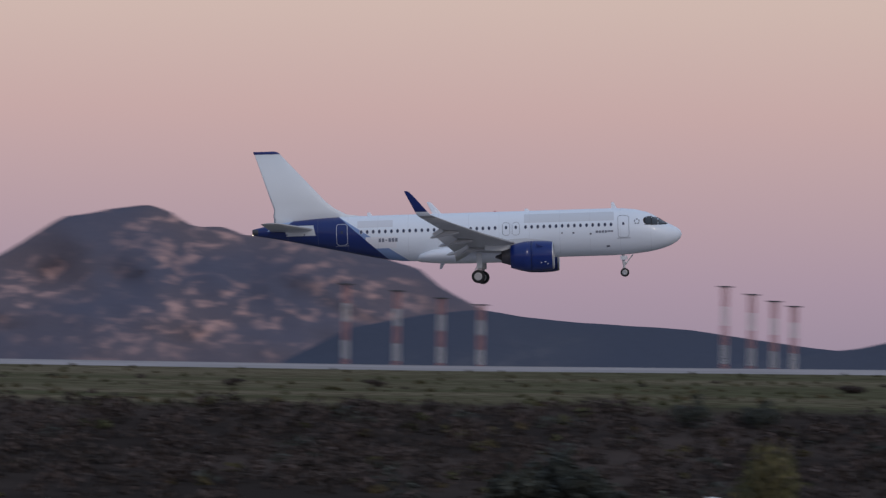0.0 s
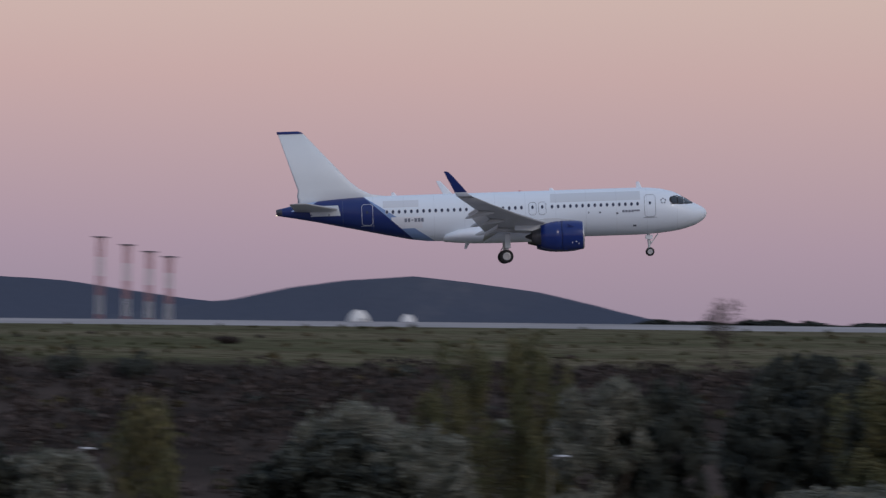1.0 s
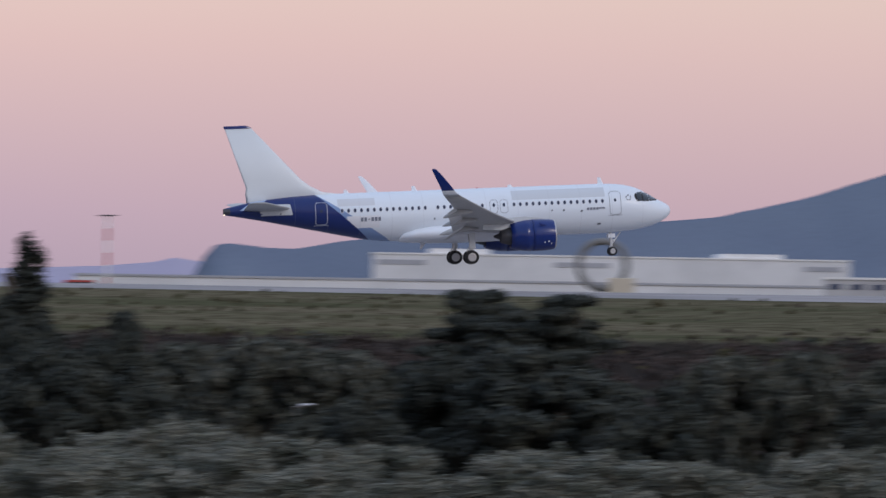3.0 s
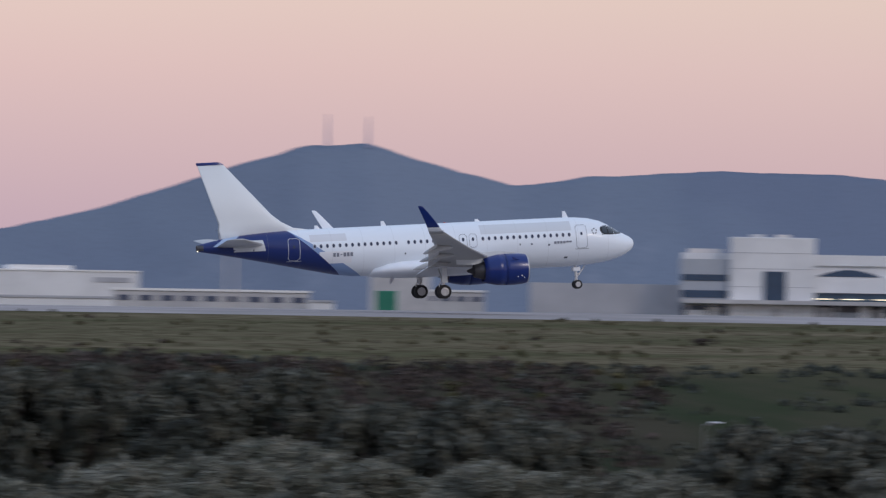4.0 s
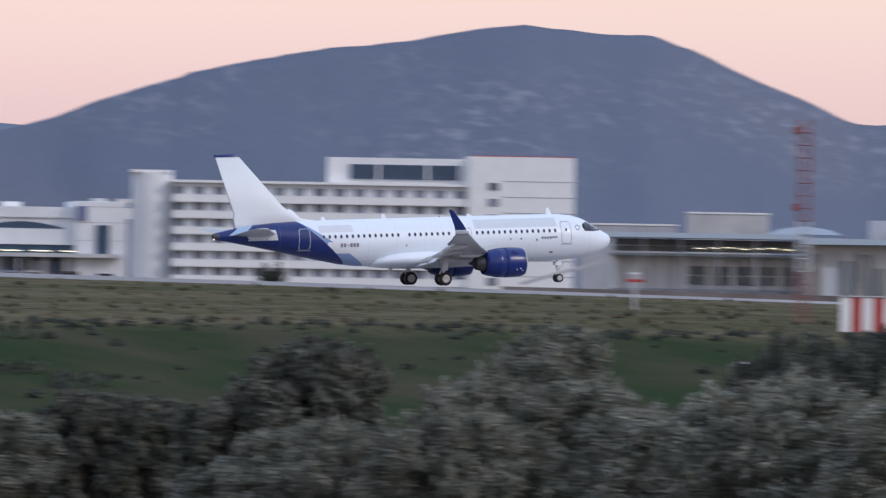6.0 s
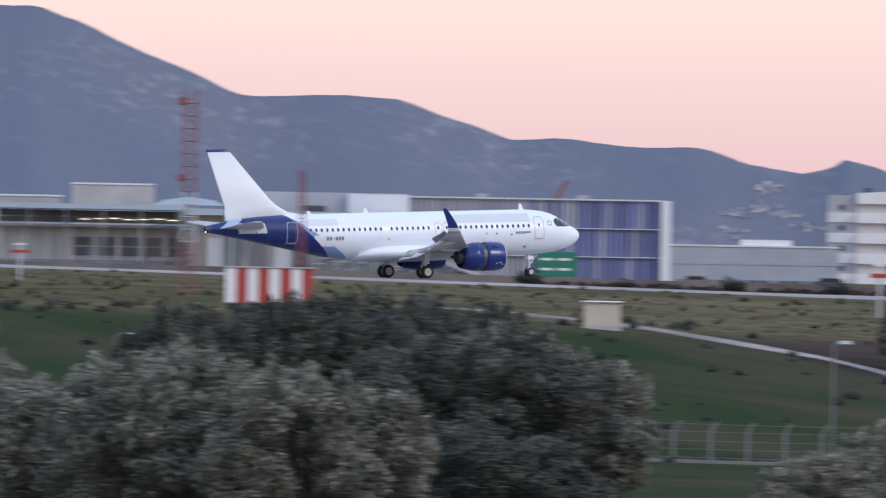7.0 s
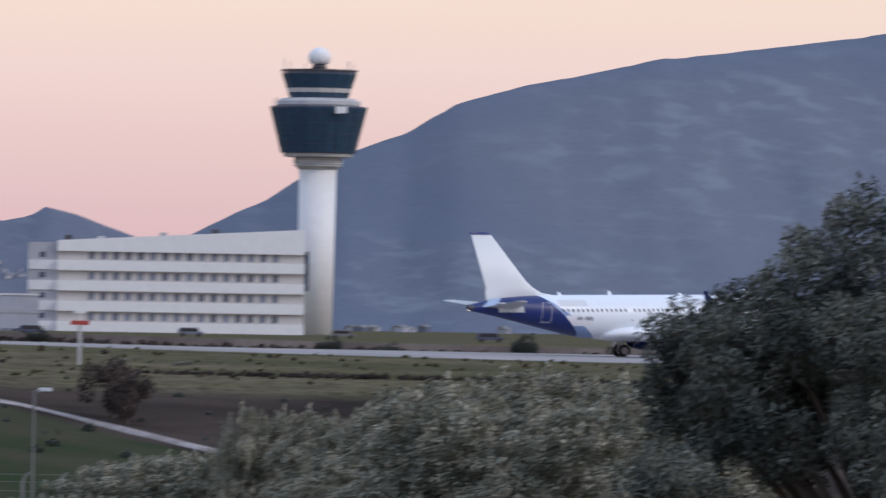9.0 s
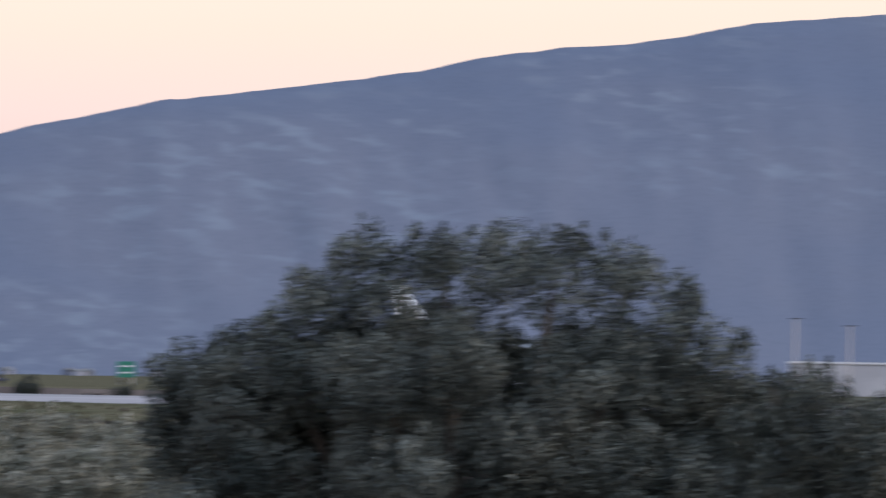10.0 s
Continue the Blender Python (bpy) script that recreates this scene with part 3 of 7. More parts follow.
def make_airliner():
    plane = thing("airliner", "white twin-engine airliner with dark blue tail, wheels down, landing", "airplane")
    moving = {}
    # fuselage
    bm = bmesh.new()
    stations = sorted(set([q[0] for q in BODY] + [6 + k for k in range(1, 18)] + [0.05, 0.22, 0.7, 3.5, 25.2, 27, 29, 31, 33, 35]))
    n = 72
    rings = []
    for s in stations:
        w, b, t = section(s)
        rings.append([Vector((GEAR_S - s, w * math.cos(k * math.tau / n), (b + t) / 2 + (t - b) / 2 * math.sin(k * math.tau / n))) for k in range(n)])
    loft(bm, rings)
    bmesh.ops.recalc_face_normals(bm, faces=bm.faces)
    part("fuselage", bm, livery(), plane, "white body with dark blue rear and pale blue stripe", smooth=True)
    # belly fairing
    bm = bmesh.new()
    fair = [(11.2, 0.3, 1.75, 2.1), (11.8, 1.5, 1.62, 2.5), (13.0, 2.15, 1.5, 2.75), (15.5, 2.4, 1.42, 3.1), (18.5, 2.42, 1.42, 3.2), (20.5, 2.32, 1.46, 3.15), (21.8, 2.1, 1.55, 2.95), (22.9, 1.6, 1.66, 2.55), (23.3, 0.4, 1.8, 2.1)]
    loft(bm, [[Vector((GEAR_S - s, w * math.cos(k * math.tau / 24), (b + t) / 2 + (t - b) / 2 * math.sin(k * math.tau / 24))) for k in range(24)] for s, w, b, t in fair])
    bmesh.ops.recalc_face_normals(bm, faces=bm.faces)
    part("belly_fairing", bm, M["white_paint"], plane, smooth=True)
    # cabin windows, one mesh shared by all
    bm = bmesh.new()
    ring = [Vector((0.112 * math.cos(k * math.tau / 12), 0.165 * math.sin(k * math.tau / 12), 0)) for k in range(12)]
    loft(bm, [ring, [p * 0.96 + Vector((0, 0, 0.012)) for p in ring]])
    win_mesh = finish(bm, "cabin_window", M["cabin_window"])
    bm = bmesh.new()
    ring = [Vector((0.15 * math.cos(k * math.tau / 12), 0.205 * math.sin(k * math.tau / 12), 0)) for k in range(12)]
    loft(bm, [ring, [p * 0.97 + Vector((0, 0, 0.006)) for p in ring]])
    rim_mesh = finish(bm, "window_rim", M["line_light"])
    for side in (-1, 1):
        for k in range(42):
            s = 6.1 + 0.5335 * k
            if 13.95 < s < 15.75 or (k in (27,)):
                continue
            p, nrm = skin(s, 4.42, side, 0.006)
            rot = Matrix((Vector((1, 0, 0)), nrm.cross(Vector((1, 0, 0))), nrm)).transposed().to_4x4()
            rim = new("window_rim", rim_mesh)
            rim.parent, rim.matrix_basis = plane, Matrix.Translation(p) @ rot
            ob = new("cabin_window", win_mesh)
            ob.parent, ob.matrix_basis = plane, Matrix.Translation(p + nrm * 0.004) @ rot
    # doors, overwing exits, hatches
    for side in (-1, 1):
        for nm, s0, s1, z0, z1, line, w in (("front_door", 4.55, 5.5, 3.28, 5.18, "line_dark", 0.028), ("rear_door", 29.2, 30.15, 3.35, 5.15, "line_light", 0.034), ("overwing_exit", 14.1, 14.75, 3.75, 4.85, "line_dark", 0.026), ("overwing_exit", 14.95, 15.6, 3.75, 4.85, "line_dark", 0.026)):
            bm = bmesh.new()
            ribbon(bm, rounded(s0, s1, z0, z1), side, w, 0.02)
            door = part(nm, bm, M[line], plane)
            if nm == "overwing_exit":
                p, nrm = skin((s0 + s1) / 2, 4.42, side, 0.02)
                rot = Matrix((Vector((1, 0, 0)), nrm.cross(Vector((1, 0, 0))), nrm)).transposed().to_4x4()
                ob = new("pane", win_mesh)
                ob.parent, ob.matrix_basis = door, Matrix.Translation(p) @ rot
            else:
                bm = bmesh.new()
                patch(bm, (s0 + s1) / 2 - 0.09, (s0 + s1) / 2 + 0.09, 4.35, 4.58, side, 0.022, 2)
                part("pane", bm, M["cabin_window"], door)
                bm = bmesh.new()
                ribbon(bm, [(s0 - 0.1, z0 - 0.07), (s1 + 0.1, z0 - 0.07)], side, 0.03, 0.024)
                part("sill", bm, M[line], door)
        # writing as plain bars: registration, type mark, emblem by the door
        for k, wd in enumerate((0.2, 0.2, 0.16, 0.22, 0.22, 0.22)):
            bm = bmesh.new()
            s0 = 26.35 - 0.29 * k if side < 0 else 24.7 + 0.29 * k
            patch(bm, s0 - wd / 2, s0 + wd / 2, 3.5 if k != 2 else 3.62, 3.82 if k != 2 else 3.7, side, 0.02, 3)
            part("registration_bar", bm, M["mark_grey"], plane)
        for k, wd in enumerate((0.22, 0.2, 0.2, 0.2, 0.24, 0.24)):
            bm = bmesh.new()
            s0 = 7.35 - 0.26 * k if side < 0 else 6.05 + 0.26 * k
            patch(bm, s0 - wd / 2, s0 + wd / 2, 3.72 + (0.06 if k > 3 else 0), 3.92, side, 0.02, 3)
            part("type_mark_bar", bm, M["mark_grey"], plane)
        for k in range(5):
            a = math.tau * k / 5 + 0.3
            bm = bmesh.new()
            c, z0 = 3.85 + 0.2 * math.cos(a), 4.62 + 0.2 * math.sin(a)
            ribbon(bm, [(c - 0.04 * math.sin(a), z0 + 0.04 * math.cos(a)), (c + 0.04 * math.sin(a), z0 - 0.04 * math.cos(a))], side, 0.085, 0.02)
            part("emblem_mark", bm, M["line_dark"], plane)
        for s0, z0, wd in ((9.4, 3.78, 0.16), (10.4, 3.8, 0.1), (7.9, 3.66, 0.18), (6.4, 2.55, 0.3), (20.3, 3.5, 0.12), (33.0, 4.35, 0.1)):
            bm = bmesh.new()
            patch(bm, s0 - wd / 2, s0 + wd / 2, z0 - 0.07, z0 + 0.07, side, 0.02, 1, k=1)
            part("hatch", bm, M["line_dark"], plane)
        # cockpit windows in a black surround
        bm = bmesh.new()
        patch(bm, 1.35, 3.2, 4.30, 4.36, side, 0.006, 1, k=8)
        g0 = [(1.22, 4.33, 4.40), (1.5, 4.30, 4.60), (1.8, 4.28, 4.80), (2.2, 4.27, 5.0), (2.6, 4.28, 5.07), (2.95, 4.33, 5.04), (3.2, 4.44, 4.95), (3.3, 4.62, 4.8)]
        vs = [[bm.verts.new(skin(s, z0 + (z1 - z0) * j / 4, side, 0.008)[0]) for j in range(5)] for s, z0, z1 in g0]
        for a, c in zip(vs, vs[1:]):
            for j in range(4):
                bm.faces.new((a[j], c[j], c[j + 1], a[j + 1]))
        surround = part("cockpit_surround", bm, M["rubber"], plane)
        for sa, sb in ((1.32, 1.98), (2.06, 2.55), (2.64, 3.12)):
            bm = bmesh.new()
            rows = []
            for i in range(4):
                s = sa + (sb - sa) * i / 3
                z0, z1 = curve_through([(q[0], q[1]) for q in g0], s) + 0.06, curve_through([(q[0], q[2]) for q in g0], s) - 0.06
                rows.append([bm.verts.new(skin(s, z0 + (max(z1, z0 + 0.02) - z0) * j / 3, side, 0.02)[0]) for j in range(4)])
            for a, c in zip(rows, rows[1:]):
                for j in range(3):
                    bm.faces.new((a[j], c[j], c[j + 1], a[j + 1]))
            part("windscreen_pane", bm, M["glass_dark"], surround)
    # fin and rudder with a dark cap
    bm = bmesh.new()
    fin = [(27.8, 7.9, 0.02, 5.05), (27.6, 8.1, 0.022, 5.80), (29.3, 6.45, 0.07, 6.05), (30.35, 5.3, 0.095, 6.6), (31.1, 4.75, 0.10, 7.2), (35.05, 2.2, 0.10, 11.55)]

    def fin_ring(s, chord, th, z):
        return [Vector((p.x, p.z, z)) for p in foil(GEAR_S - s, chord, th, 0.0, 0.0)]

    loft(bm, [fin_ring(*q) for q in fin])
    bmesh.ops.recalc_face_normals(bm, faces=bm.faces)
    fin_ob = part("fin", bm, mat("fin_paint", (0.76, 0.80, 0.82), 0.5, coat=0.0, fine=0.03, fine_scale=0.5), plane, smooth=True)
    bm = bmesh.new()
    loft(bm, [fin_ring(35.0, 2.3, 0.115, 11.52), fin_ring(35.2, 2.15, 0.10, 11.68), fin_ring(35.5, 1.85, 0.03, 11.76)])
    bmesh.ops.recalc_face_normals(bm, faces=bm.faces)
    part("fin_cap", bm, M["blue_paint"], fin_ob, "dark blue cap")
    # tail planes
    for side in (-1, 1):
        bm = bmesh.new()
        loft(bm, [foil(GEAR_S - s, c, 0.11, z, side * y) for s, c, z, y in ((31.9, 4.1, 4.72, 0.5), (32.2, 3.85, 4.8, 1.1), (34.9, 1.55, 5.30, 6.1), (35.3, 1.0, 5.32, 6.22))])
        bmesh.ops.recalc_face_normals(bm, faces=bm.faces)
        tp = part("tailplane", bm, M["wing_grey"], plane, "grey tailplane", smooth=True)
        bm = bmesh.new()
        patch(bm, 32.0, 34.6, 4.25, 5.15, side, 0.012, 3, slant=0.2)
        part("root_plate", bm, M["patch_grey"], tp)
    bm = bmesh.new()
    revolve(bm, [(GEAR_S - 37.1, 0.34), (GEAR_S - 37.62, 0.25), (GEAR_S - 37.62, 0.16), (GEAR_S - 37.3, 0.14)], 18, 4.70)
    part("exhaust_pipe", bm, M["dark_metal"], plane)
    bm = bmesh.new()
    bmesh.ops.create_uvsphere(bm, u_segments=8, v_segments=6, radius=0.055, matrix=Matrix.Translation((GEAR_S - 37.58, -0.14, 4.46)))
    part("tail_light", bm, M["lamp_warm"], plane, "lit white tail lamp")
    for s, h in ((5.6, 0.55), (13.2, 0.22), (21.3, 0.42), (27.0, 0.3)):
        bm = bmesh.new()
        loft(bm, [foil(GEAR_S - s, 0.5, 0.1, 0, 0, 4), [p + Vector((-0.25, 0, 0)) for p in foil(GEAR_S - s, 0.25, 0.1, 0, 0, 4)]], close_ends=True)
        for i, v in enumerate(bm.verts):
            v.co = Vector((v.co.x, v.co.z, 5.82 if i < len(bm.verts) // 2 else 5.85 + h))
        part("antenna", bm, M["white_paint"], plane)
    for s, h in ((21.0, 0.5), (12.6, 0.3)):
        bm = bmesh.new()
        b0 = 1.5 if s > 13 else 1.72
        loft(bm, [[Vector((GEAR_S - s + a, e, b0)) for a, e in ((0.2, 0), (0, 0.03), (-0.2, 0), (0, -0.03))], [Vector((GEAR_S - s - 0.2 + a * 0.5, e * 0.5, b0 - h)) for a, e in ((0.2, 0), (0, 0.03), (-0.2, 0), (0, -0.03))]])
        part("antenna", bm, M["line_light"], plane)
    # wings, each on its own root pivot
    for side in (-1, 1):
        root = Vector((GEAR_S - 15.6, side * 1.7, 2.35))

        def wz(y):
            return 0.09 * (y - 1.7) + 0.0042 * (y - 1.7) ** 2

        def w_ring(y, le, chord, th):
            return [p - Vector((root.x, 0, 0)) for p in foil(GEAR_S - le, chord, th, wz(y), side * (y - 1.7))]

        shape = [(1.2, 11.6, 7.1, 0.13), (1.9, 11.95, 6.75, 0.135), (4.0, 13.05, 5.55, 0.125), (6.4, 14.6, 4.15, 0.115), (10.0, 16.8, 3.0, 0.11), (14.0, 19.2, 1.9, 0.105), (16.4, 20.65, 1.35, 0.10)]
        bm = bmesh.new()
        loft(bm, [w_ring(*q) for q in shape])
        bmesh.ops.recalc_face_normals(bm, faces=bm.faces)
        wing = part("wing", bm, M["wing_grey"], plane, "grey wing with lowered flaps", smooth=True, m=Matrix.Translation(root))
        moving["wing", side] = wing
        # curved tip fence: white inside, blue outside
        bm = bmesh.new()
        z0, tip = wz(16.4), []
        for y, dz, le, ch in ((16.4, 0.0, 20.65, 1.35), (16.9, 0.12, 20.98, 1.2), (17.25, 0.42, 21.3, 1.05), (17.5, 0.9, 21.7, 0.88), (17.75, 1.65, 22.35, 0.62), (17.9, 2.12, 22.8, 0.4), (17.92, 2.2, 23.0, 0.18)):
            tip.append([Vector((p.x - root.x, side * (y - 1.7) - side * (p.z - 0.0) * min(1, dz * 2), z0 + dz + p.z * (1 - min(1, dz * 2)))) for p in foil(GEAR_S - le, ch, 0.085, 0.0, 0.0)])
        loft(bm, tip)
        bmesh.ops.recalc_face_normals(bm, faces=bm.faces)
        bm.normal_update()
        for f in bm.faces:
            c = f.calc_center_median()
            f.material_index = 1 if (f.normal.y * side > 0.15 and c.z > z0 + 0.35) else (0 if c.z > z0 + 0.2 else 2)
        part("winglet", bm, [M["white_paint"], M["blue_paint"], M["wing_grey"]], wing, "upswept blue wing tip", smooth=True)
        bm = bmesh.new()
        bmesh.ops.create_uvsphere(bm, u_segments=8, v_segments=6, radius=0.07, matrix=Matrix.Translation((GEAR_S - 20.95 - root.x, side * 15.2, z0 + 0.12)))
        part("tip_light", bm, M["line_light"], wing)
        # flaps, hanging behind and below the rear edge
        for y0, y1, ch0, ch1 in ((2.3, 6.3, 1.5, 1.35), (6.5, 12.9, 1.3, 0.85)):
            bm = bmesh.new()
            rings = []
            for y, ch in ((y0, ch0), (y1, ch1)):
                te = float(np.interp(y, [q[0] for q in shape], [q[1] + q[2] for q in shape]))
                ring = []
                for p in foil(0, ch, 0.11, 0, 0):
                    a = radians(30)
                    q = Vector((p.x * math.cos(a) - p.z * math.sin(a), 0, p.x * math.sin(a) + p.z * math.cos(a)))
                    ring.append(Vector((GEAR_S - te + 0.28 + q.x - root.x, side * (y - 1.7), wz(y) - 0.1 + q.z)))
                rings.append(ring)
            loft(bm, rings)
            bmesh.ops.recalc_face_normals(bm, faces=bm.faces)
            part("flap", bm, M["flap_paint"], wing, "lowered flap", smooth=True)
        # canoe fairings over the flap tracks
        for y, ln in ((4.6, 3.3), (8.6, 3.0), (11.9, 2.5)):
            te = float(np.interp(y, [q[0] for q in shape], [q[1] + q[2] for q in shape]))
            bm = bmesh.new()
            rings = []
            for u in (0.0, 0.08, 0.25, 0.5, 0.75, 0.92, 1.0):
                r = 0.23 * math.sin(math.pi * min(1, max(0.02, u))) ** 0.6 + 0.01
                x = GEAR_S - te + 1.5 - u * ln
                drop = -0.22 - 0.85 * max(0, u - 0.45) ** 1.2
                rings.append([Vector((x - root.x, side * (y - 1.7) + r * 0.75 * math.cos(k * math.tau / 10), wz(y) + drop + r * math.sin(k * math.tau / 10) * 1.2)) for k in range(10)])
            loft(bm, rings)
            bmesh.ops.recalc_face_normals(bm, faces=bm.faces)
            part("flap_fairing", bm, M["wing_grey"], wing, smooth=True)
        # spoilers that stand up after touchdown
        for k, (y0, y1) in enumerate(((6.7, 8.1), (8.25, 9.5), (9.65, 10.8), (10.95, 12.0))):
            ym = (y0 + y1) / 2
            te = float(np.interp(ym, [q[0] for q in shape], [q[1] + q[2] for q in shape]))
            bm = bmesh.new()
            sl = 0.30
            loft(bm, [[Vector((-(y - ym) * sl + dx, side * (y - ym), dz)) for dx, dz in ((0, 0.0), (0, 0.03), (-0.85, 0.04), (-0.85, 0.01))] for y in (y0, y1)])
            bmesh.ops.recalc_face_normals(bm, faces=bm.faces)
            sp = part("spoiler", bm, M["spoiler_grey"], wing, m=Matrix.Translation((GEAR_S - te + 1.0 - root.x, side * (ym - 1.7), wz(ym) + 0.19)))
            moving["spoiler", side, k] = sp
        # engine
        ey, ez, ex = side * 5.75, 1.83, GEAR_S - 11.0
        bm = bmesh.new()
        revolve(bm, [(ex - 0.5, 0.98), (ex - 0.15, 1.0), (ex - 0.02, 1.06), (ex, 1.12), (ex - 0.03, 1.17), (ex - 0.12, 1.205)], 32, ez, ey)
        lip = bm
        bm = bmesh.new()
        revolve(bm, [(ex - 0.121, 1.207), (ex - 0.5, 1.27), (ex - 1.1, 1.31), (ex - 1.7, 1.315), (ex - 1.95, 1.31), (ex - 1.95, 1.2)], 32, ez, ey)
        engine = part("engine", bm, M["blue_paint"], plane, "dark blue engine cowl", smooth=True)
        part("intake_lip", lip, M["metal"], engine, "bare metal intake lip", smooth=True)
        bm = bmesh.new()
        revolve(bm, [(ex - 0.5, 0.98), (ex - 0.9, 0.99), (ex - 0.92, 0.25), (ex - 0.55, 0.02)], 24, ez, ey)
        part("fan", bm, M["dark_metal"], engine)
        bm = bmesh.new()
        revolve(bm, [(-1.3, 1.22), (-1.9, 1.24), (-2.6, 1.24)], 24)
        for v in bm.verts:
            v.co += Vector((ex, ey, ez))
        part("reverser_ring", bm, M["dark_metal"], engine)
        bm = bmesh.new()
        revolve(bm, [(-1.97, 1.2), (-1.97, 1.31), (-2.6, 1.27), (-3.3, 1.13), (-3.75, 1.0), (-3.76, 0.96), (-3.2, 1.0)], 32)
        sleeve = part("reverser_sleeve", bm, M["blue_paint"], engine, "dark blue sliding cowl", smooth=True, m=Matrix.Translation((ex, ey, ez)))
        moving["sleeve", side] = sleeve
        bm = bmesh.new()
        revolve(bm, [(ex - 3.0, 0.8), (ex - 3.8, 0.74), (ex - 4.5, 0.55), (ex - 4.55, 0.5), (ex - 4.3, 0.4), (ex - 5.1, 0.08)], 24, ez, ey, True)
        part("exhaust_nozzle", bm, M["dark_metal"], engine, smooth=True)
        bm = bmesh.new()
        loft(bm, [[Vector((ex + dx, ey + e * w, ez + z)) for e, z in ((-1, z0), (1, z0), (1, z1), (-1, z1))] for dx, w, z0, z1 in ((-0.9, 0.1, 1.1, 1.36), (-2.4, 0.2, 0.9, 1.55), (-4.2, 0.22, 0.5, 1.5), (-6.0, 0.12, 0.6, 1.25))])
        bmesh.ops.recalc_face_normals(bm, faces=bm.faces)
        part("pylon", bm, M["patch_grey"], engine)
        bm = bmesh.new()
        loft(bm, [[Vector((ex - 0.9 + dx, ey - 0.9 * 1.32, ez + 0.75 + dz)) for dx, dz in ((0, 0), (-0.5, 0.02), (-0.6, 0.25))], [Vector((ex - 0.9 + dx, ey - 0.9 * 1.34 - 0.02, ez + 0.78 + dz)) for dx, dz in ((0, 0), (-0.5, 0.02), (-0.6, 0.25))]])
        part("strake", bm, M["blue_paint"], engine)
        for dx, dz, w in ((-1.05, -0.62, 0.08), (-0.72, -0.55, 0.12), (-0.5, -0.72, 0.07)):
            bm = bmesh.new()
            yy = math.sqrt(max(0, 1.315 ** 2 - dz * dz)) + 0.012
            box(bm, ex + dx - w / 2, ex + dx + w / 2, ey + side * yy - 0.01, ey + side * yy + 0.01, ez + dz - 0.045, ez + dz + 0.045)
            part("cowl_mark", bm, M["line_light"], engine)
        bm = bmesh.new()
        bmesh.ops.create_uvsphere(bm, u_segments=10, v_segments=6, radius=0.13, matrix=Matrix.Translation((GEAR_S - 13.9, side * 2.75, 2.3)))
        part("landing_light", bm, M["lamp_warm"], plane, "lit landing lamp at the wing root")
        # main leg with two wheels
        bm = bmesh.new()
        tube(bm, (0, 0, 0.58), (0.15, 0, 2.5), 0.14, 0.17, 12)
        tube(bm, (0, -0.55, 0.58), (0, 0.55, 0.58), 0.09, 0.09, 10)
        tube(bm, (0.02, -side * 0.05, 1.2), (0.1, -side * 1.5, 2.5), 0.07, 0.07, 8)
        tube(bm, (-0.25, 0, 0.75), (-0.3, 0, 1.15), 0.045, 0.045, 6)
        tube(bm, (-0.3, 0, 1.15), (0.0, 0, 1.6), 0.045, 0.045, 6)
        leg = part("main_gear", bm, M["gear_paint"], plane, "metal landing gear leg", m=Matrix.Translation((0, side * 3.795, 0)))
        moving["leg", side] = leg
        bm = bmesh.new()
        box(bm, -0.12, 0.36, side * 0.28 - 0.025, side * 0.28 + 0.025, 1.3, 2.6, 0.02)
        part("gear_door", bm, M["patch_grey"], leg)
        for wy in (-0.46, 0.46):
            wheel_parts(leg, Vector((0, wy, 0.585)), 0.585, 0.40)
    # nose leg
    bm = bmesh.new()
    tube(bm, (0, 0, 0.38), (-0.05, 0, 1.15), 0.09, 0.09, 12)
    tube(bm, (-0.05, 0, 1.1), (-0.12, 0, 2.1), 0.13, 0.14, 12)
    tube(bm, (0, -0.3, 0.38), (0, 0.3, 0.38), 0.06, 0.06, 10)
    tube(bm, (0.02, 0, 1.0), (0.75, 0, 1.95), 0.05, 0.05, 8)
    tube(bm, (-0.2, 0, 0.55), (-0.1, 0, 1.1), 0.035, 0.035, 6)
    nose = part("nose_gear", bm, M["gear_paint"], plane, "metal nose gear leg", m=Matrix.Translation((12.64, 0, -0.16)))
    moving["nose"] = nose
    for wy in (-0.25, 0.25):
        wheel_parts(nose, Vector((0, wy, 0.385)), 0.385, 0.22)
    for side in (-1, 1):
        bm = bmesh.new()
        box(bm, -0.35, 0.25, side * 0.3 - 0.015, side * 0.3 + 0.015, 1.5, 1.85, 0.01)
        part("gear_door", bm, M["white_paint"], nose)
    bm = bmesh.new()
    for wy in (-0.16, 0.16):
        bmesh.ops.create_uvsphere(bm, u_segments=8, v_segments=6, radius=0.09, matrix=Matrix.Translation((0.15, wy, 1.25)))
    part("taxi_light", bm, M["white"], nose)
    bm = bmesh.new()
    bmesh.ops.create_uvsphere(bm, u_segments=8, v_segments=6, radius=0.09, matrix=Matrix.Translation((GEAR_S - 16.3, 0, 5.87)))
    part("beacon", bm, M["red"], plane)
    return plane, moving


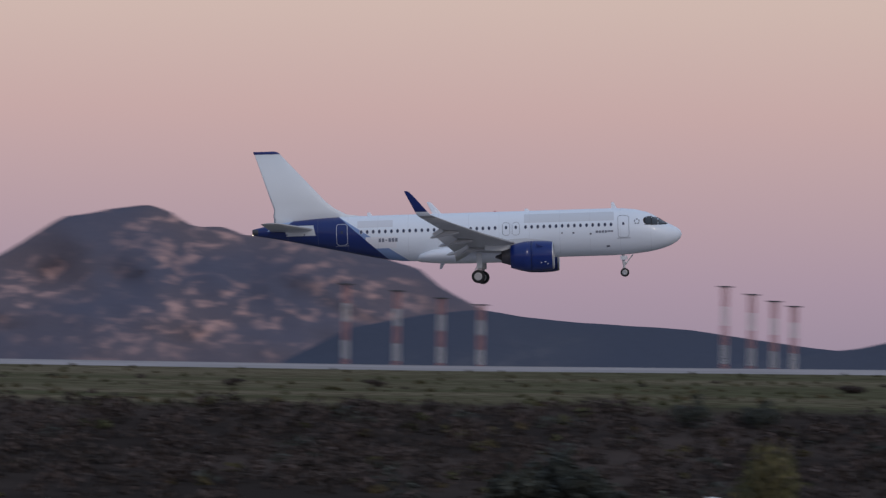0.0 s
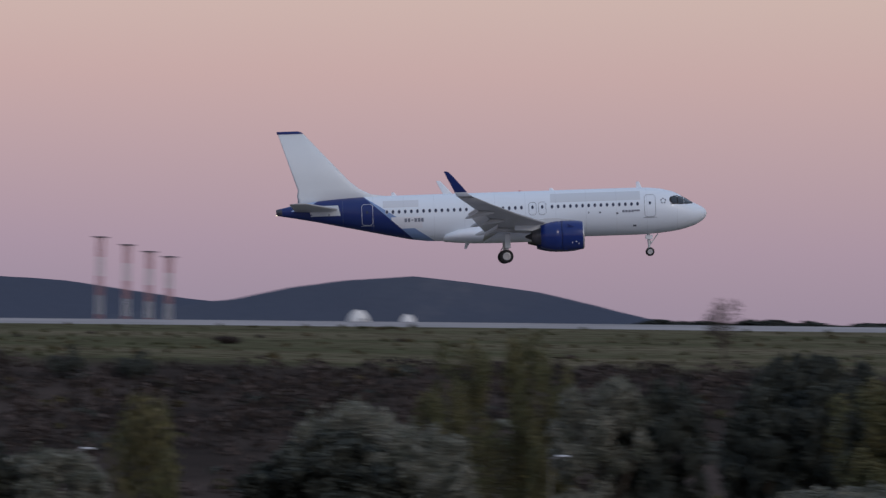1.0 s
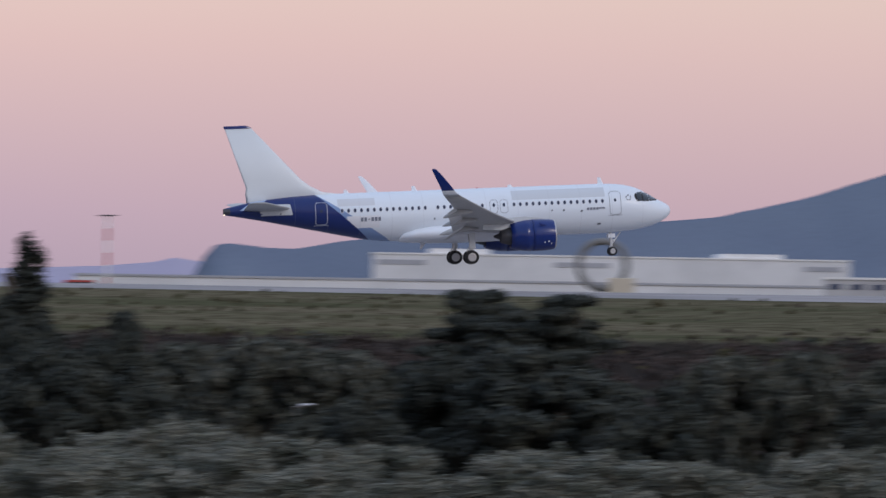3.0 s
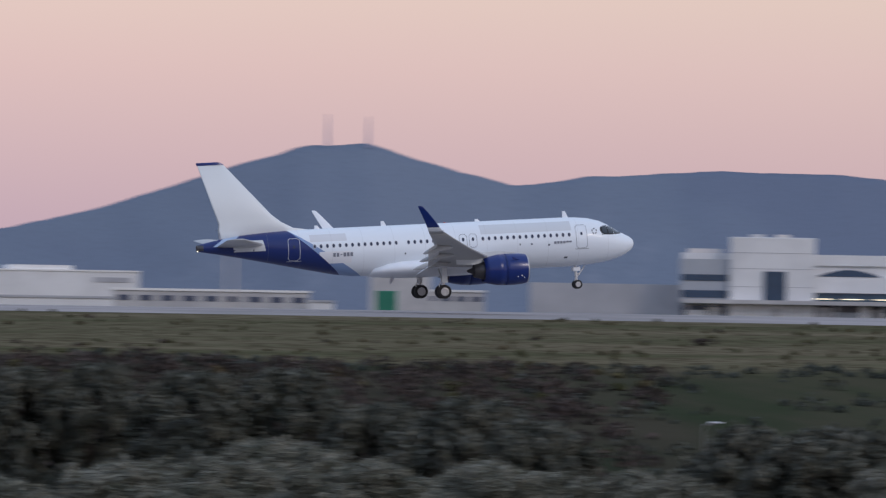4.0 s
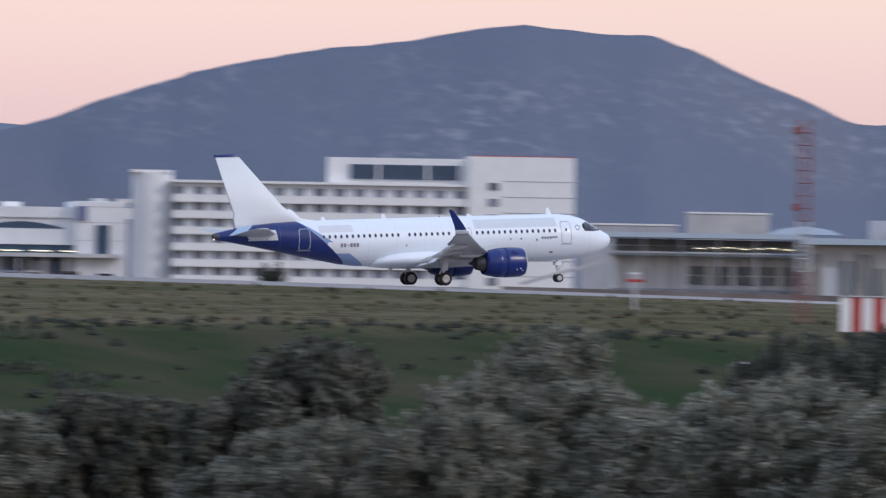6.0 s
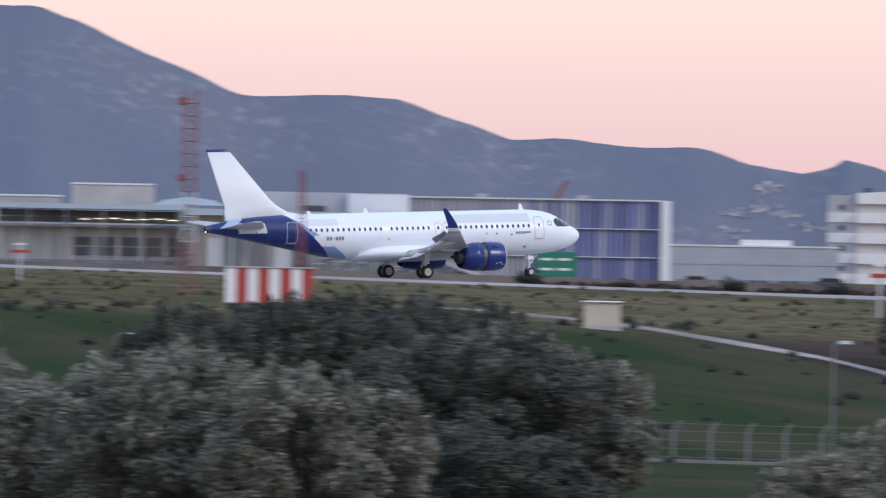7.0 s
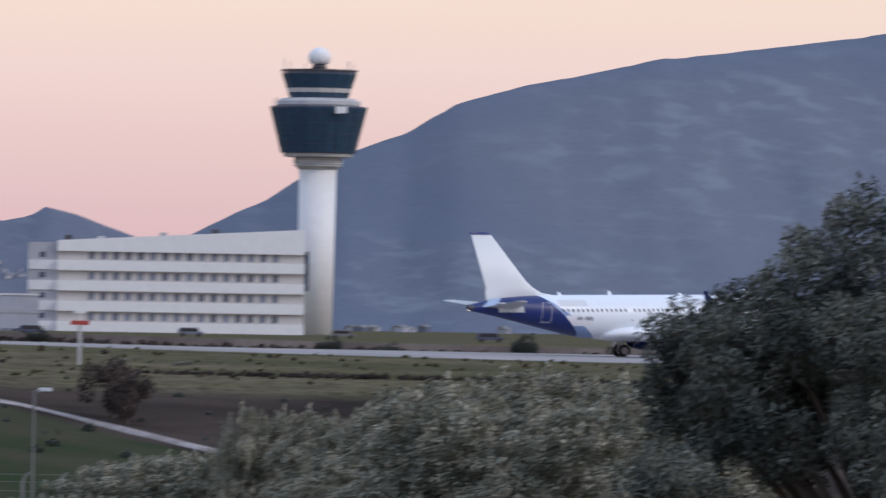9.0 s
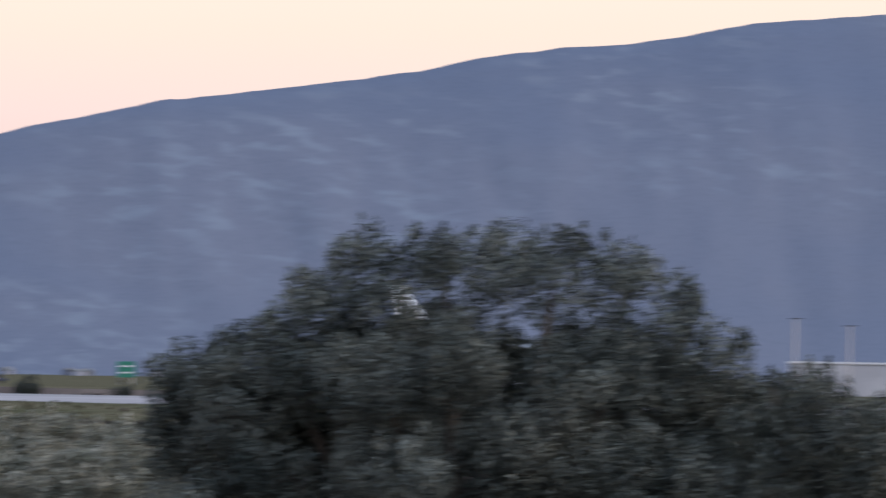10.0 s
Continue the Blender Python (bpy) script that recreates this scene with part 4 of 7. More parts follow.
def wheel_parts(leg, c, r, w):
    bm = bmesh.new()
    prof = [(-w / 2, r * 0.6), (-w / 2, r * 0.88), (-w * 0.36, r * 0.98), (0, r), (w * 0.36, r * 0.98), (w / 2, r * 0.88), (w / 2, r * 0.6)]
    rings = [[c + Vector((q * math.cos(k * math.tau / 20), y, q * math.sin(k * math.tau / 20))) for k in range(20)] for y, q in prof]
    loft(bm, rings)
    bmesh.ops.recalc_face_normals(bm, faces=bm.faces)
    part("tyre", bm, M["rubber"], leg, "black rubber tyre", smooth=True)
    bm = bmesh.new()
    rings = [[c + Vector((q * math.cos(k * math.tau / 16), y, q * math.sin(k * math.tau / 16))) for k in range(16)] for y, q in ((-w / 2 - 0.012, r * 0.2), (-w / 2 - 0.03, r * 0.45), (-w / 2 - 0.006, r * 0.6), (w / 2 + 0.006, r * 0.6), (w / 2 + 0.03, r * 0.45), (w / 2 + 0.012, r * 0.2))]
    loft(bm, rings)
    bmesh.ops.recalc_face_normals(bm, faces=bm.faces)
    part("rim", bm, M["wheel_hub"], leg)


AIRLINER, MOVING = make_airliner()


# ---- airport buildings: each has a local frame with x along its front, y away from the camera's stand, z up ----
def front(az, el, r):
    """Pose of a building whose front faces the camera's stand, origin at the given bearing, elevation and range."""
    p = at(az, el, r)
    return Matrix.Translation(p) @ Matrix.Rotation(-az / 1000, 4, "Z"), p


def slab(parent, name, material, x0, x1, y0, y1, z0, z1, u, label="", bevel=0.0):
    bm = bmesh.new()
    box(bm, x0 * u, x1 * u, y0, y1, z0 * u, z1 * u, bevel)
    return part(name, bm, M[material], parent, label)


def terminal():
    r = 1500
    u = r / 15300
    m, p = front(351.9, 0.09, r)
    b = thing("terminal_building", "long white airport terminal with glass bands and block towers", "terminal", m)
    g = (ground_z(p.x, p.y) - p.z) / u - 2
    slab(b, "wall", "facade", -160, 1130, 0, 45, g, 118, u, "white panel wall")
    slab(b, "rear_wing", "facade_grey", -430, -161, 4, 40, g, 62, u, "low grey side wing")
    slab(b, "side_wing", "warehouse_panel", -163, -76, -1.9, -1.25, g, 108, u, "grey front wing")
    for z, h in ((8, 18), (40, 13), (70, 11)):
        slab(b, "wing_window", "glass_blue", -160, -79, -2.05, -1.91, z, z + h, u)
    slab(b, "wing_roof", "facade_beige", -150, -90, 3, 9, 118, 127, u)
    slab(b, "wall_band", "facade", -160, 1130, -1.2, -0.01, 52, 80, u)
    slab(b, "glass_band", "glass_blue", -155, 1125, -0.5, -0.02, 37, 52, u)
    slab(b, "canopy", "concrete", -158, 1128, -5, -0.02, 30, 37, u, "white entrance canopy")
    slab(b, "ground_glass", "house_window", -155, 1125, -0.4, -0.01, 2, 30, u)
    rng = random.Random(5)
    x = -152
    while x < 1110:
        w = rng.choice((9, 14, 20, 27, 38))
        slab(b, "front_bay", rng.choice(("facade", "concrete", "facade", "glass_blue", "window_dark", "warehouse_panel")), x, x + w - 1.5, -0.9 - rng.random() * 2.4, -0.42, g, rng.choice((18, 23, 26, 29.5)), u)
        x += w
    for k in range(34):
        x = -150 + k * 38 + 6 * math.sin(k * 1.7)
        slab(b, "column", "concrete", x, x + 2.6, -4.6, -4.2, g, 30, u)
    for k in range(24):
        x = -140 + k * 53
        slab(b, "ceiling_lamp", "lamp_warm", x, x + 34, -0.9, -0.6, 40.4, 41.6, u)
    for x0, x1 in ((80, 190), (235, 330), (350, 540), (700, 860), (880, 1030)):
        bm = bmesh.new()
        pts = [(x0, 81)] + [(x0 + (x1 - x0) * k / 10, 82 + 11 * math.sin(math.pi * k / 10)) for k in range(11)] + [(x1, 81)]
        loft(bm, [[Vector((a * u, y, z * u)) for a, z in pts] for y in (-0.3, 0.2)])
        bmesh.ops.recalc_face_normals(bm, faces=bm.faces)
        part("arched_window", bm, M["glass_blue"], b, "arched dark window strip")
    for x0, x1, top in ((-75, 75, 148), (549, 690, 148), (1050, 1140, 130)):
        t = slab(b, "block_tower", "facade", x0, x1, -3, 25, g, top, u, "taller white block", 0.08)
        slab(t, "tower_window", "glass_blue", x0 + (x1 - x0) * 0.4, x0 + (x1 - x0) * 0.66, -3.3, -3.01, 32, 88, u)
        for z in (60, 92, 120):
            slab(t, "panel_joint", "facade_grey", x0, x1, -3.04, -3.005, z, z + 0.8, u)
        for k in range(2):
            slab(t, "roof_unit", "facade_beige" if k else "concrete", x0 + 35 + 45 * k, x0 + 60 + 45 * k, 4, 9, top, top + 6, u)
    slab(b, "wall_sign", "louvre_blue", 1052, 1069, -3.4, -3.05, 96, 121, u, "small blue sign")
    for x0, x1, h in ((300, 345, 14), (352, 380, 9), (430, 520, 16), (540, 548, 20), (760, 830, 12), (930, 960, 10)):
        slab(b, "roof_unit", "facade_grey" if x0 % 3 else "white", x0, x1, 8, 20, 118, 118 + h, u)
    for k in range(60):
        x = -160 + k * 22
        slab(b, "parapet_panel", "facade", x, x + 21.5, -0.5, -0.02, 100, 119, u)


terminal()


def low_block(name, label, cat, az, el, r, w, h, depth, material="facade", trim="concrete", windows=0, extra=None):
    """Plain service building, w and h in metres, with a roof edge and a row of windows."""
    m, p = front(az, el, r)
    b = thing(name, label, cat, m)
    g = ground_z(p.x, p.y) - p.z - 0.5
    slab(b, "wall", material, 0, w, 0, depth, g, h, 1.0)
    slab(b, "roof_edge", trim, -0.2, w + 0.2, -0.2, depth + 0.2, h + 0.003, h + 0.35, 1.0)
    for k in range(windows):
        x = w * (k + 0.5) / windows
        slab(b, "window", "window_dark", x - w / windows * 0.3, x + w / windows * 0.3, -0.06, -0.005, h * 0.45, h * 0.75, 1.0)
    for x0, x1, h1 in extra or ():
        slab(b, "raised_block", "white", x0 * w, x1 * w, 0.5, depth * 0.7, h + 0.36, h + h1, 1.0)
    return b


# hangars and service buildings left of the terminal
low_block("hangar", "long pale grey hangar with raised roof blocks", "hangar", 223.5, 1.74, 1900, 105.0, 5.2, 60, "facade", "white", 0, [(0.12, 0.245, 1.4), (0.73, 0.86, 1.3)])
HW = front(223.5, 1.74, 1900)[0]
for i, (x0, x1) in enumerate(((1.0, 11.5), (40, 52), (95.0, 103.0))):
    t = thing("hangar_vent", "dark louvred strip on the hangar wall", "vent", HW, "hangar vents")
    bm = bmesh.new()
    box(bm, x0, x1, -0.12, -0.02, 2.9, 4.0, 0.03)
    part("louvre", bm, M["facade_grey"], t)
low_block("perimeter_building", "long low white service building", "building", 189.1, -0.17, 1350, 152.0, 2.1, 20, "facade", "facade_grey", 0)
low_block("storage_building", "white cube-shaped service building", "building", 305.4, 0.39, 1300, 9.1, 7.0, 12, "concrete", "facade", 0)
low_block("service_building", "low pale service buildings beside the apron", "building", 275.7, 0.30, 1320, 30.0, 2.8, 14, "concrete", "white", 9)
low_block("service_building", "low pale service building with dark windows", "building", 309.7, 0.89, 1340, 12.0, 2.6, 14, "concrete", "facade", 5)
WAREHOUSE = low_block("warehouse", "low pale grey warehouse beside the car park", "warehouse", 560.5, -2.64, 1750, 34.0, 8.9, 20, "warehouse_panel", "facade", 0, [(0.42, 0.72, 1.5)])
slab(WAREHOUSE, "panel_band", "facade_grey", 0.1, 33.9, -0.12, -0.01, 5.3, 6.1, 1.0)
for k in range(16):
    slab(WAREHOUSE, "panel_seam", "facade_grey", 1.0 + k * 2.1, 1.06 + k * 2.1, -0.05, -0.004, 2.6, 8.8, 1.0)
    slab(WAREHOUSE, "loading_bay", "window_dark" if k % 3 else "house_window", 1.2 + k * 2.1, 2.9 + k * 2.1, -0.08, -0.005, 0.3, 2.2, 1.0)
low_block("service_building", "low pale warehouse below the mountain", "building", 724.1, -1.22, 1500, 26.0, 4.6, 20, "concrete", "facade", 0)
low_block("roof_house", "white rooftop plant building behind the terminal", "building", 387.2, 3.98, 1640, 11.5, 9.0, 12, "concrete", "white", 0)
low_block("distant_building", "pale building beyond the glass hall", "building", 491.2, 3.60, 1800, 17.0, 8.6, 14, "concrete", "white", 0)
low_block("distant_building", "pale low building beyond the glass hall", "building", 478.9, 3.39, 1800, 20.0, 6.3, 14, "facade_grey", "white", 6)
b = thing("shipping_container", "green metal container beside the apron", "container", front(306.1, 0.28, 1250)[0])
bm = bmesh.new()
box(bm, 0, 3.0, 0, 2.4, -1.5, 3.2, 0.05)
part("body", bm, M["green_sign"], b)
for k in range(9):
    slab(b, "rib", "green_sign", 0.15 + k * 0.32, 0.3 + k * 0.32, -0.06, -0.003, -1.2, 3.1, 1.0)


def hotel():
    r = 1250
    u = r / 15300
    m, p = front(447.6, -1.08, r)
    b = thing("hotel_building", "white multi-storey hotel with rows of small dark windows", "hotel", m)
    g = (ground_z(p.x, p.y) - p.z) / u - 3
    slab(b, "wall", "facade", -244, 279, 0.6, 18, g, 184, u)
    slab(b, "end_wall", "white", 279.5, 467, -1.0, 20, g, 239, u, "plain white end block")
    slab(b, "roof_lounge", "white", 30, 279, 1.5, 14, 184.1, 234, u, "white rooftop pavilion")
    slab(b, "lounge_window", "glass_blue", 70, 268, 1.1, 1.49, 196, 222, u, "dark glass strip")
    for x in (118, 205, 262):
        slab(b, "lounge_post", "white", x, x + 4, 1.0, 1.09, 186, 226, u)
    slab(b, "roof_edge", "white", -246, 279, -0.4, 19, 184.5, 189, u)
    win = bmesh.new()
    box(win, -0.75, 0.75, -0.05, 0.2, -0.5, 0.55)
    wm = finish(win, "window", M["house_window"])
    for f in range(7):
        z = 171 - 28.6 * f
        slab(b, "floor_band", "white", -244, 279, -0.5, 0.59, z - 21, z - 8, u)
        for k in range(15):
            ob = new("window", wm)
            ob.parent, ob.matrix_basis = b, pose((-232 + k * 35.5) * u, 0.45, (z - 0.5) * u)
        ob = new("window", wm)
        ob.parent, ob.matrix_basis = b, pose(324 * u, -1.1, (186 - 28 * f) * u)
        slab(b, "joint", "facade_grey", 340, 467, -1.04, -1.005, 195 - 28 * f, 196.5 - 28 * f, u)
    bm = bmesh.new()
    tube(bm, (-281 * u, 4, g * u), (-281 * u, 4, 201 * u), 36 * u, 36 * u, 24)
    st = part("stair_tower", bm, M["facade"], b, "round white stair tower", smooth=False)
    slab(st, "tower_cap", "white", -318, -245, 1.4, 6.6, 201.1, 206, u)
    slab(b, "roof_rail", "red", 285, 466, -0.9, -0.8, 239.1, 240.5, u)


hotel()


def glass_hall():
    r = 1150
    u = r / 15300
    m, p = front(519.5, -1.79, r)
    b = thing("station_building", "glass station hall with flat white canopy and sloping beams", "station", m)
    g = (ground_z(p.x, p.y) - p.z) / u - 2
    slab(b, "upper_block", "facade_grey", -112, 56, 14, 30, g, 150, u, "grey upper block")
    slab(b, "upper_block", "facade", 56.5, 166, 13, 30, g, 147, u, "white upper block")
    slab(b, "vent", "dark_metal", -20, 16, 13.7, 13.99, 112, 126, u)
    bm = bmesh.new()
    loft(bm, [[Vector((x * u, y, z * u)) for x, z in ((-230, 104), (172, 106), (176, 109), (160, 112), (-230, 116))] for y in (-6, 12)])
    bmesh.ops.recalc_face_normals(bm, faces=bm.faces)
    part("canopy", bm, M["roof_pale"], b, "thin pale canopy roof")
    slab(b, "rear_hall", "facade", -570, -226, 8, 24, g, 84, u)
    slab(b, "rear_glazing", "teal_glass", -566, -230, 7.6, 7.99, 88, 110, u, "dark glass band under the canopy")
    slab(b, "terrace", "roof_pale", -572, -224, 4, 7.98, 80, 85, u, "pale projecting terrace edge")
    slab(b, "rear_beam", "roof_pale", -566, -230, 7.2, 7.58, 97, 99.5, u)
    slab(b, "rear_canopy", "roof_pale", -585, -232, -3, 22, 112, 121, u, "flat pale canopy")
    for k in range(6):
        slab(b, "column", "facade_grey", -575 + k * 66, -573 + k * 66, -2.6, -2.3, g, 112, u)
    for k in range(15):
        for z in (30, 48):
            slab(b, "rear_window", "teal_glass" if (k + z) % 4 else "house_window", -440 + k * 14, -428 + k * 14, 7.7, 7.98, z, z + 15, u)
    slab(b, "rear_plinth", "warehouse_panel", -570, -226, 6.5, 7.97, g, 22, u, "grey ground floor band")
    for k in range(26):
        slab(b, "plinth_window", "window_dark" if k % 3 else "facade", -566 + k * 13, -566 + k * 13 + (6, 9, 11)[k % 3], 6.2, 6.49, g + 3, 9 + 3 * (k % 4), u)
    for k in range(9):
        slab(b, "wall_pier", "white", -566 + k * 42, -558 + k * 42, 7.0, 7.99, 22, 80, u)
    for k in range(7):
        slab(b, "lit_strip", "lamp_warm", -420 + k * 26, -404 + k * 26, 7.45, 7.58, 94 + (k % 3), 95 + (k % 3), u)
    bm = bmesh.new()
    loft(bm, [[Vector((x * u, y, z * u)) for x, z in ((-292, 121.5), (-268, 131), (-225, 137), (-182, 131), (-158, 121.5))] for y in (2, 12)])
    bmesh.ops.recalc_face_normals(bm, faces=bm.faces)
    part("curved_roof", bm, M["roof_pale"], b, "curved pale roof light")
    slab(b, "hall_wall", "facade_beige", -225, 140, -3.4, 12.9, g, 103.5, u)
    for k in range(12):
        slab(b, "glazing", ("hall_glass", "facade", "teal_glass", "hall_glass")[k % 4], -222 + k * 30, -195 + k * 30, -3.8, -3.41, 5, (88, 64, 76)[k % 3], u)
    for k in range(24):
        slab(b, "mullion", "concrete", -222 + k * 15, -220.5 + k * 15, -3.95, -3.81, 4, 92, u)
    for x in (-215, -150, -80, -10, 70, 130):
        slab(b, "column", "concrete", x, x + 4, -5.2, -4.8, g, 104, u)
    # sloping white beams of the glass roof
    for x0, z0, x1, z1, y in ((125, 66, 325, -6, -9), (-720, 26, -560, 74, -9), (60, 78, 126, 66, -9)):
        bm = bmesh.new()
        loft(bm, [[Vector((x * u, y + dy, (z + dz) * u)) for dy, dz in ((0, -3.5), (0, 2.5), (0.6, 2.5), (0.6, -3.5))] for x, z in ((x0, z0), (x1, z1))])
        bmesh.ops.recalc_face_normals(bm, faces=bm.faces)
        part("roof_beam", bm, M["concrete"], b, "pale sloping roof beam")
    bm = bmesh.new()
    loft(bm, [[Vector((x * u, y, z * u)) for x, z in ((-30, g), (60, 74), (125, 60), (322, -10), (322, g))] for y in (-8.3, 4)])
    bmesh.ops.recalc_face_normals(bm, faces=bm.faces)
    part("glass_roof", bm, M["teal_glass"], b, "dark glass hall roof")
    for k in range(9):
        x = 0 + k * 34
        z = 60 - max(0, x - 125) * 0.35
        slab(b, "mullion", "concrete", x, x + 2.5, -8.5, -8.31, g, max(g + 2, z), u)
    for k in range(44):
        x, z = random.uniform(-10, 260), random.uniform(4, 44)
        if z < 60 - max(0, x - 125) * 0.36:
            slab(b, "shade_panel", random.choice(("concrete", "facade", "hall_glass")), x, x + random.uniform(6, 20), -8.52, -8.34, z, z + 2.0, u)


glass_hall()


def louvre_building():
    r = 1500
    u = r / 15300
    m, p = front(530.2, -2.32, r)
    b = thing("parking_building", "long building clad in grey and blue vertical louvres", "car park", m)
    g = (ground_z(p.x, p.y) - p.z) / u - 2
    slab(b, "core", "louvre_slate", 0, 446, 0.6, 30, g, 152, u)
    slab(b, "end_wall", "white", 446.5, 463, -0.8, 30, g, 152, u, "white end wall")
    slab(b, "stair_block", "facade", -122, -1, -0.5, 24, g, 156, u, "white stair block")
    slab(b, "side_block", "facade_grey", -272, -122.5, 2, 24, g, 150, u)
    pan = {}
    for nm in ("louvre_grey", "louvre_blue"):
        bm = bmesh.new()
        box(bm, -0.36, 0.36, -0.12, 0.12, -2.38, 2.38, 0.03)
        pan[nm] = finish(bm, "louvre_panel", M[nm])
    for f in range(3):
        for k in range(46):
            ob = new("louvre_panel", pan["louvre_blue" if k > 30 - 4 * f and (k * 7 + f) % 6 or k in (22, 25, 27) else "louvre_grey"])
            ob.parent, ob.matrix_basis = b, pose((7 + k * 9.6) * u, 0.3, (126 - f * 50) * u, 0, 0, 14)
    for z in (150.5, 100, 50):
        slab(b, "floor_line", "facade", -1, 446, -0.3, 0.2, z, z + (2.4 if z > 150 else 1.4), u)
    bm = bmesh.new()
    tube(bm, (262 * u, 8.5, 152.2 * u), (277 * u, 8.5, 184 * u), 0.45, 0.35, 6)
    tube(bm, (270 * u, 8.5, 170 * u), (281 * u, 8.5, 186 * u), 0.3, 0.25, 6)
    part("roof_crane", bm, M["mast_red"], b, "dark red tilted roof crane")
    for x in (300, 120):
        slab(b, "roof_unit", "concrete", x, x + 18, 4, 8, 152.2, 160, u)


louvre_building()


def office():
    r = 1900
    u = r / 15300
    m, p = front(582.0, -2.40, r)
    b = thing("office_building", "white office block with four rows of square windows", "office building", m)
    g = (ground_z(p.x, p.y) - p.z) / u - 3
    bm = bmesh.new()
    loft(bm, [[Vector((x * u, y, z * u)) for x, z in ((0, g), (436, g), (436, 197), (0, 172))] for y in (0.5, 16)])
    bmesh.ops.recalc_face_normals(bm, faces=bm.faces)
    part("wall", bm, M["facade_beige"], b, "pale beige wall")
    bm = bmesh.new()
    loft(bm, [[Vector((x * u, y, z * u)) for x, z in ((-0.5, 154), (437, 154), (437, 198.5), (-0.5, 173))] for y in (-0.25, 0.49)])
    bmesh.ops.recalc_face_normals(bm, faces=bm.faces)
    part("parapet", bm, M["white"], b, "sloping white parapet")
    # darker grey than the front: this side's shade is in the colour
    slab(b, "side_wall", "facade_grey", -52, -0.6, 1.0, 16, g, 169, u, "end wall with its shade in the grey colour")
    win = bmesh.new()
    box(win, -0.62, 0.62, -0.06, 0.2, -0.8, 0.8)
    wm = finish(win, "window", M["house_window"])
    for f in range(5):
        z = 147 - 36.0 * f
        slab(b, "floor_band", "white", -0.5, 437, -0.25, 0.49, z - 27, z - 9, u)
        for k in range(16):
            ob = new("window", wm)
            ob.parent, ob.matrix_basis = b, pose((60 + k * 21.7) * u, 0.4, z * u)
        slab(b, "side_band", "facade", -52, -0.7, 0.8, 0.99, z - 26, z - 9, u)
        slab(b, "side_window", "window_dark", -32, -22, 0.85, 0.98, z - 4, z + 5, u)
    slab(b, "stair_window", "glass_blue", 437, 445, 3, 8, 90, 160, u)
    for x, h in ((12, 9), (70, 5), (180, 7), (272, 9)):
        slab(b, "roof_unit", "dark_metal" if h > 8 else "concrete", x, x + 13, 5, 8, 173 + x * 0.055, 173 + h + x * 0.055, u)


office()


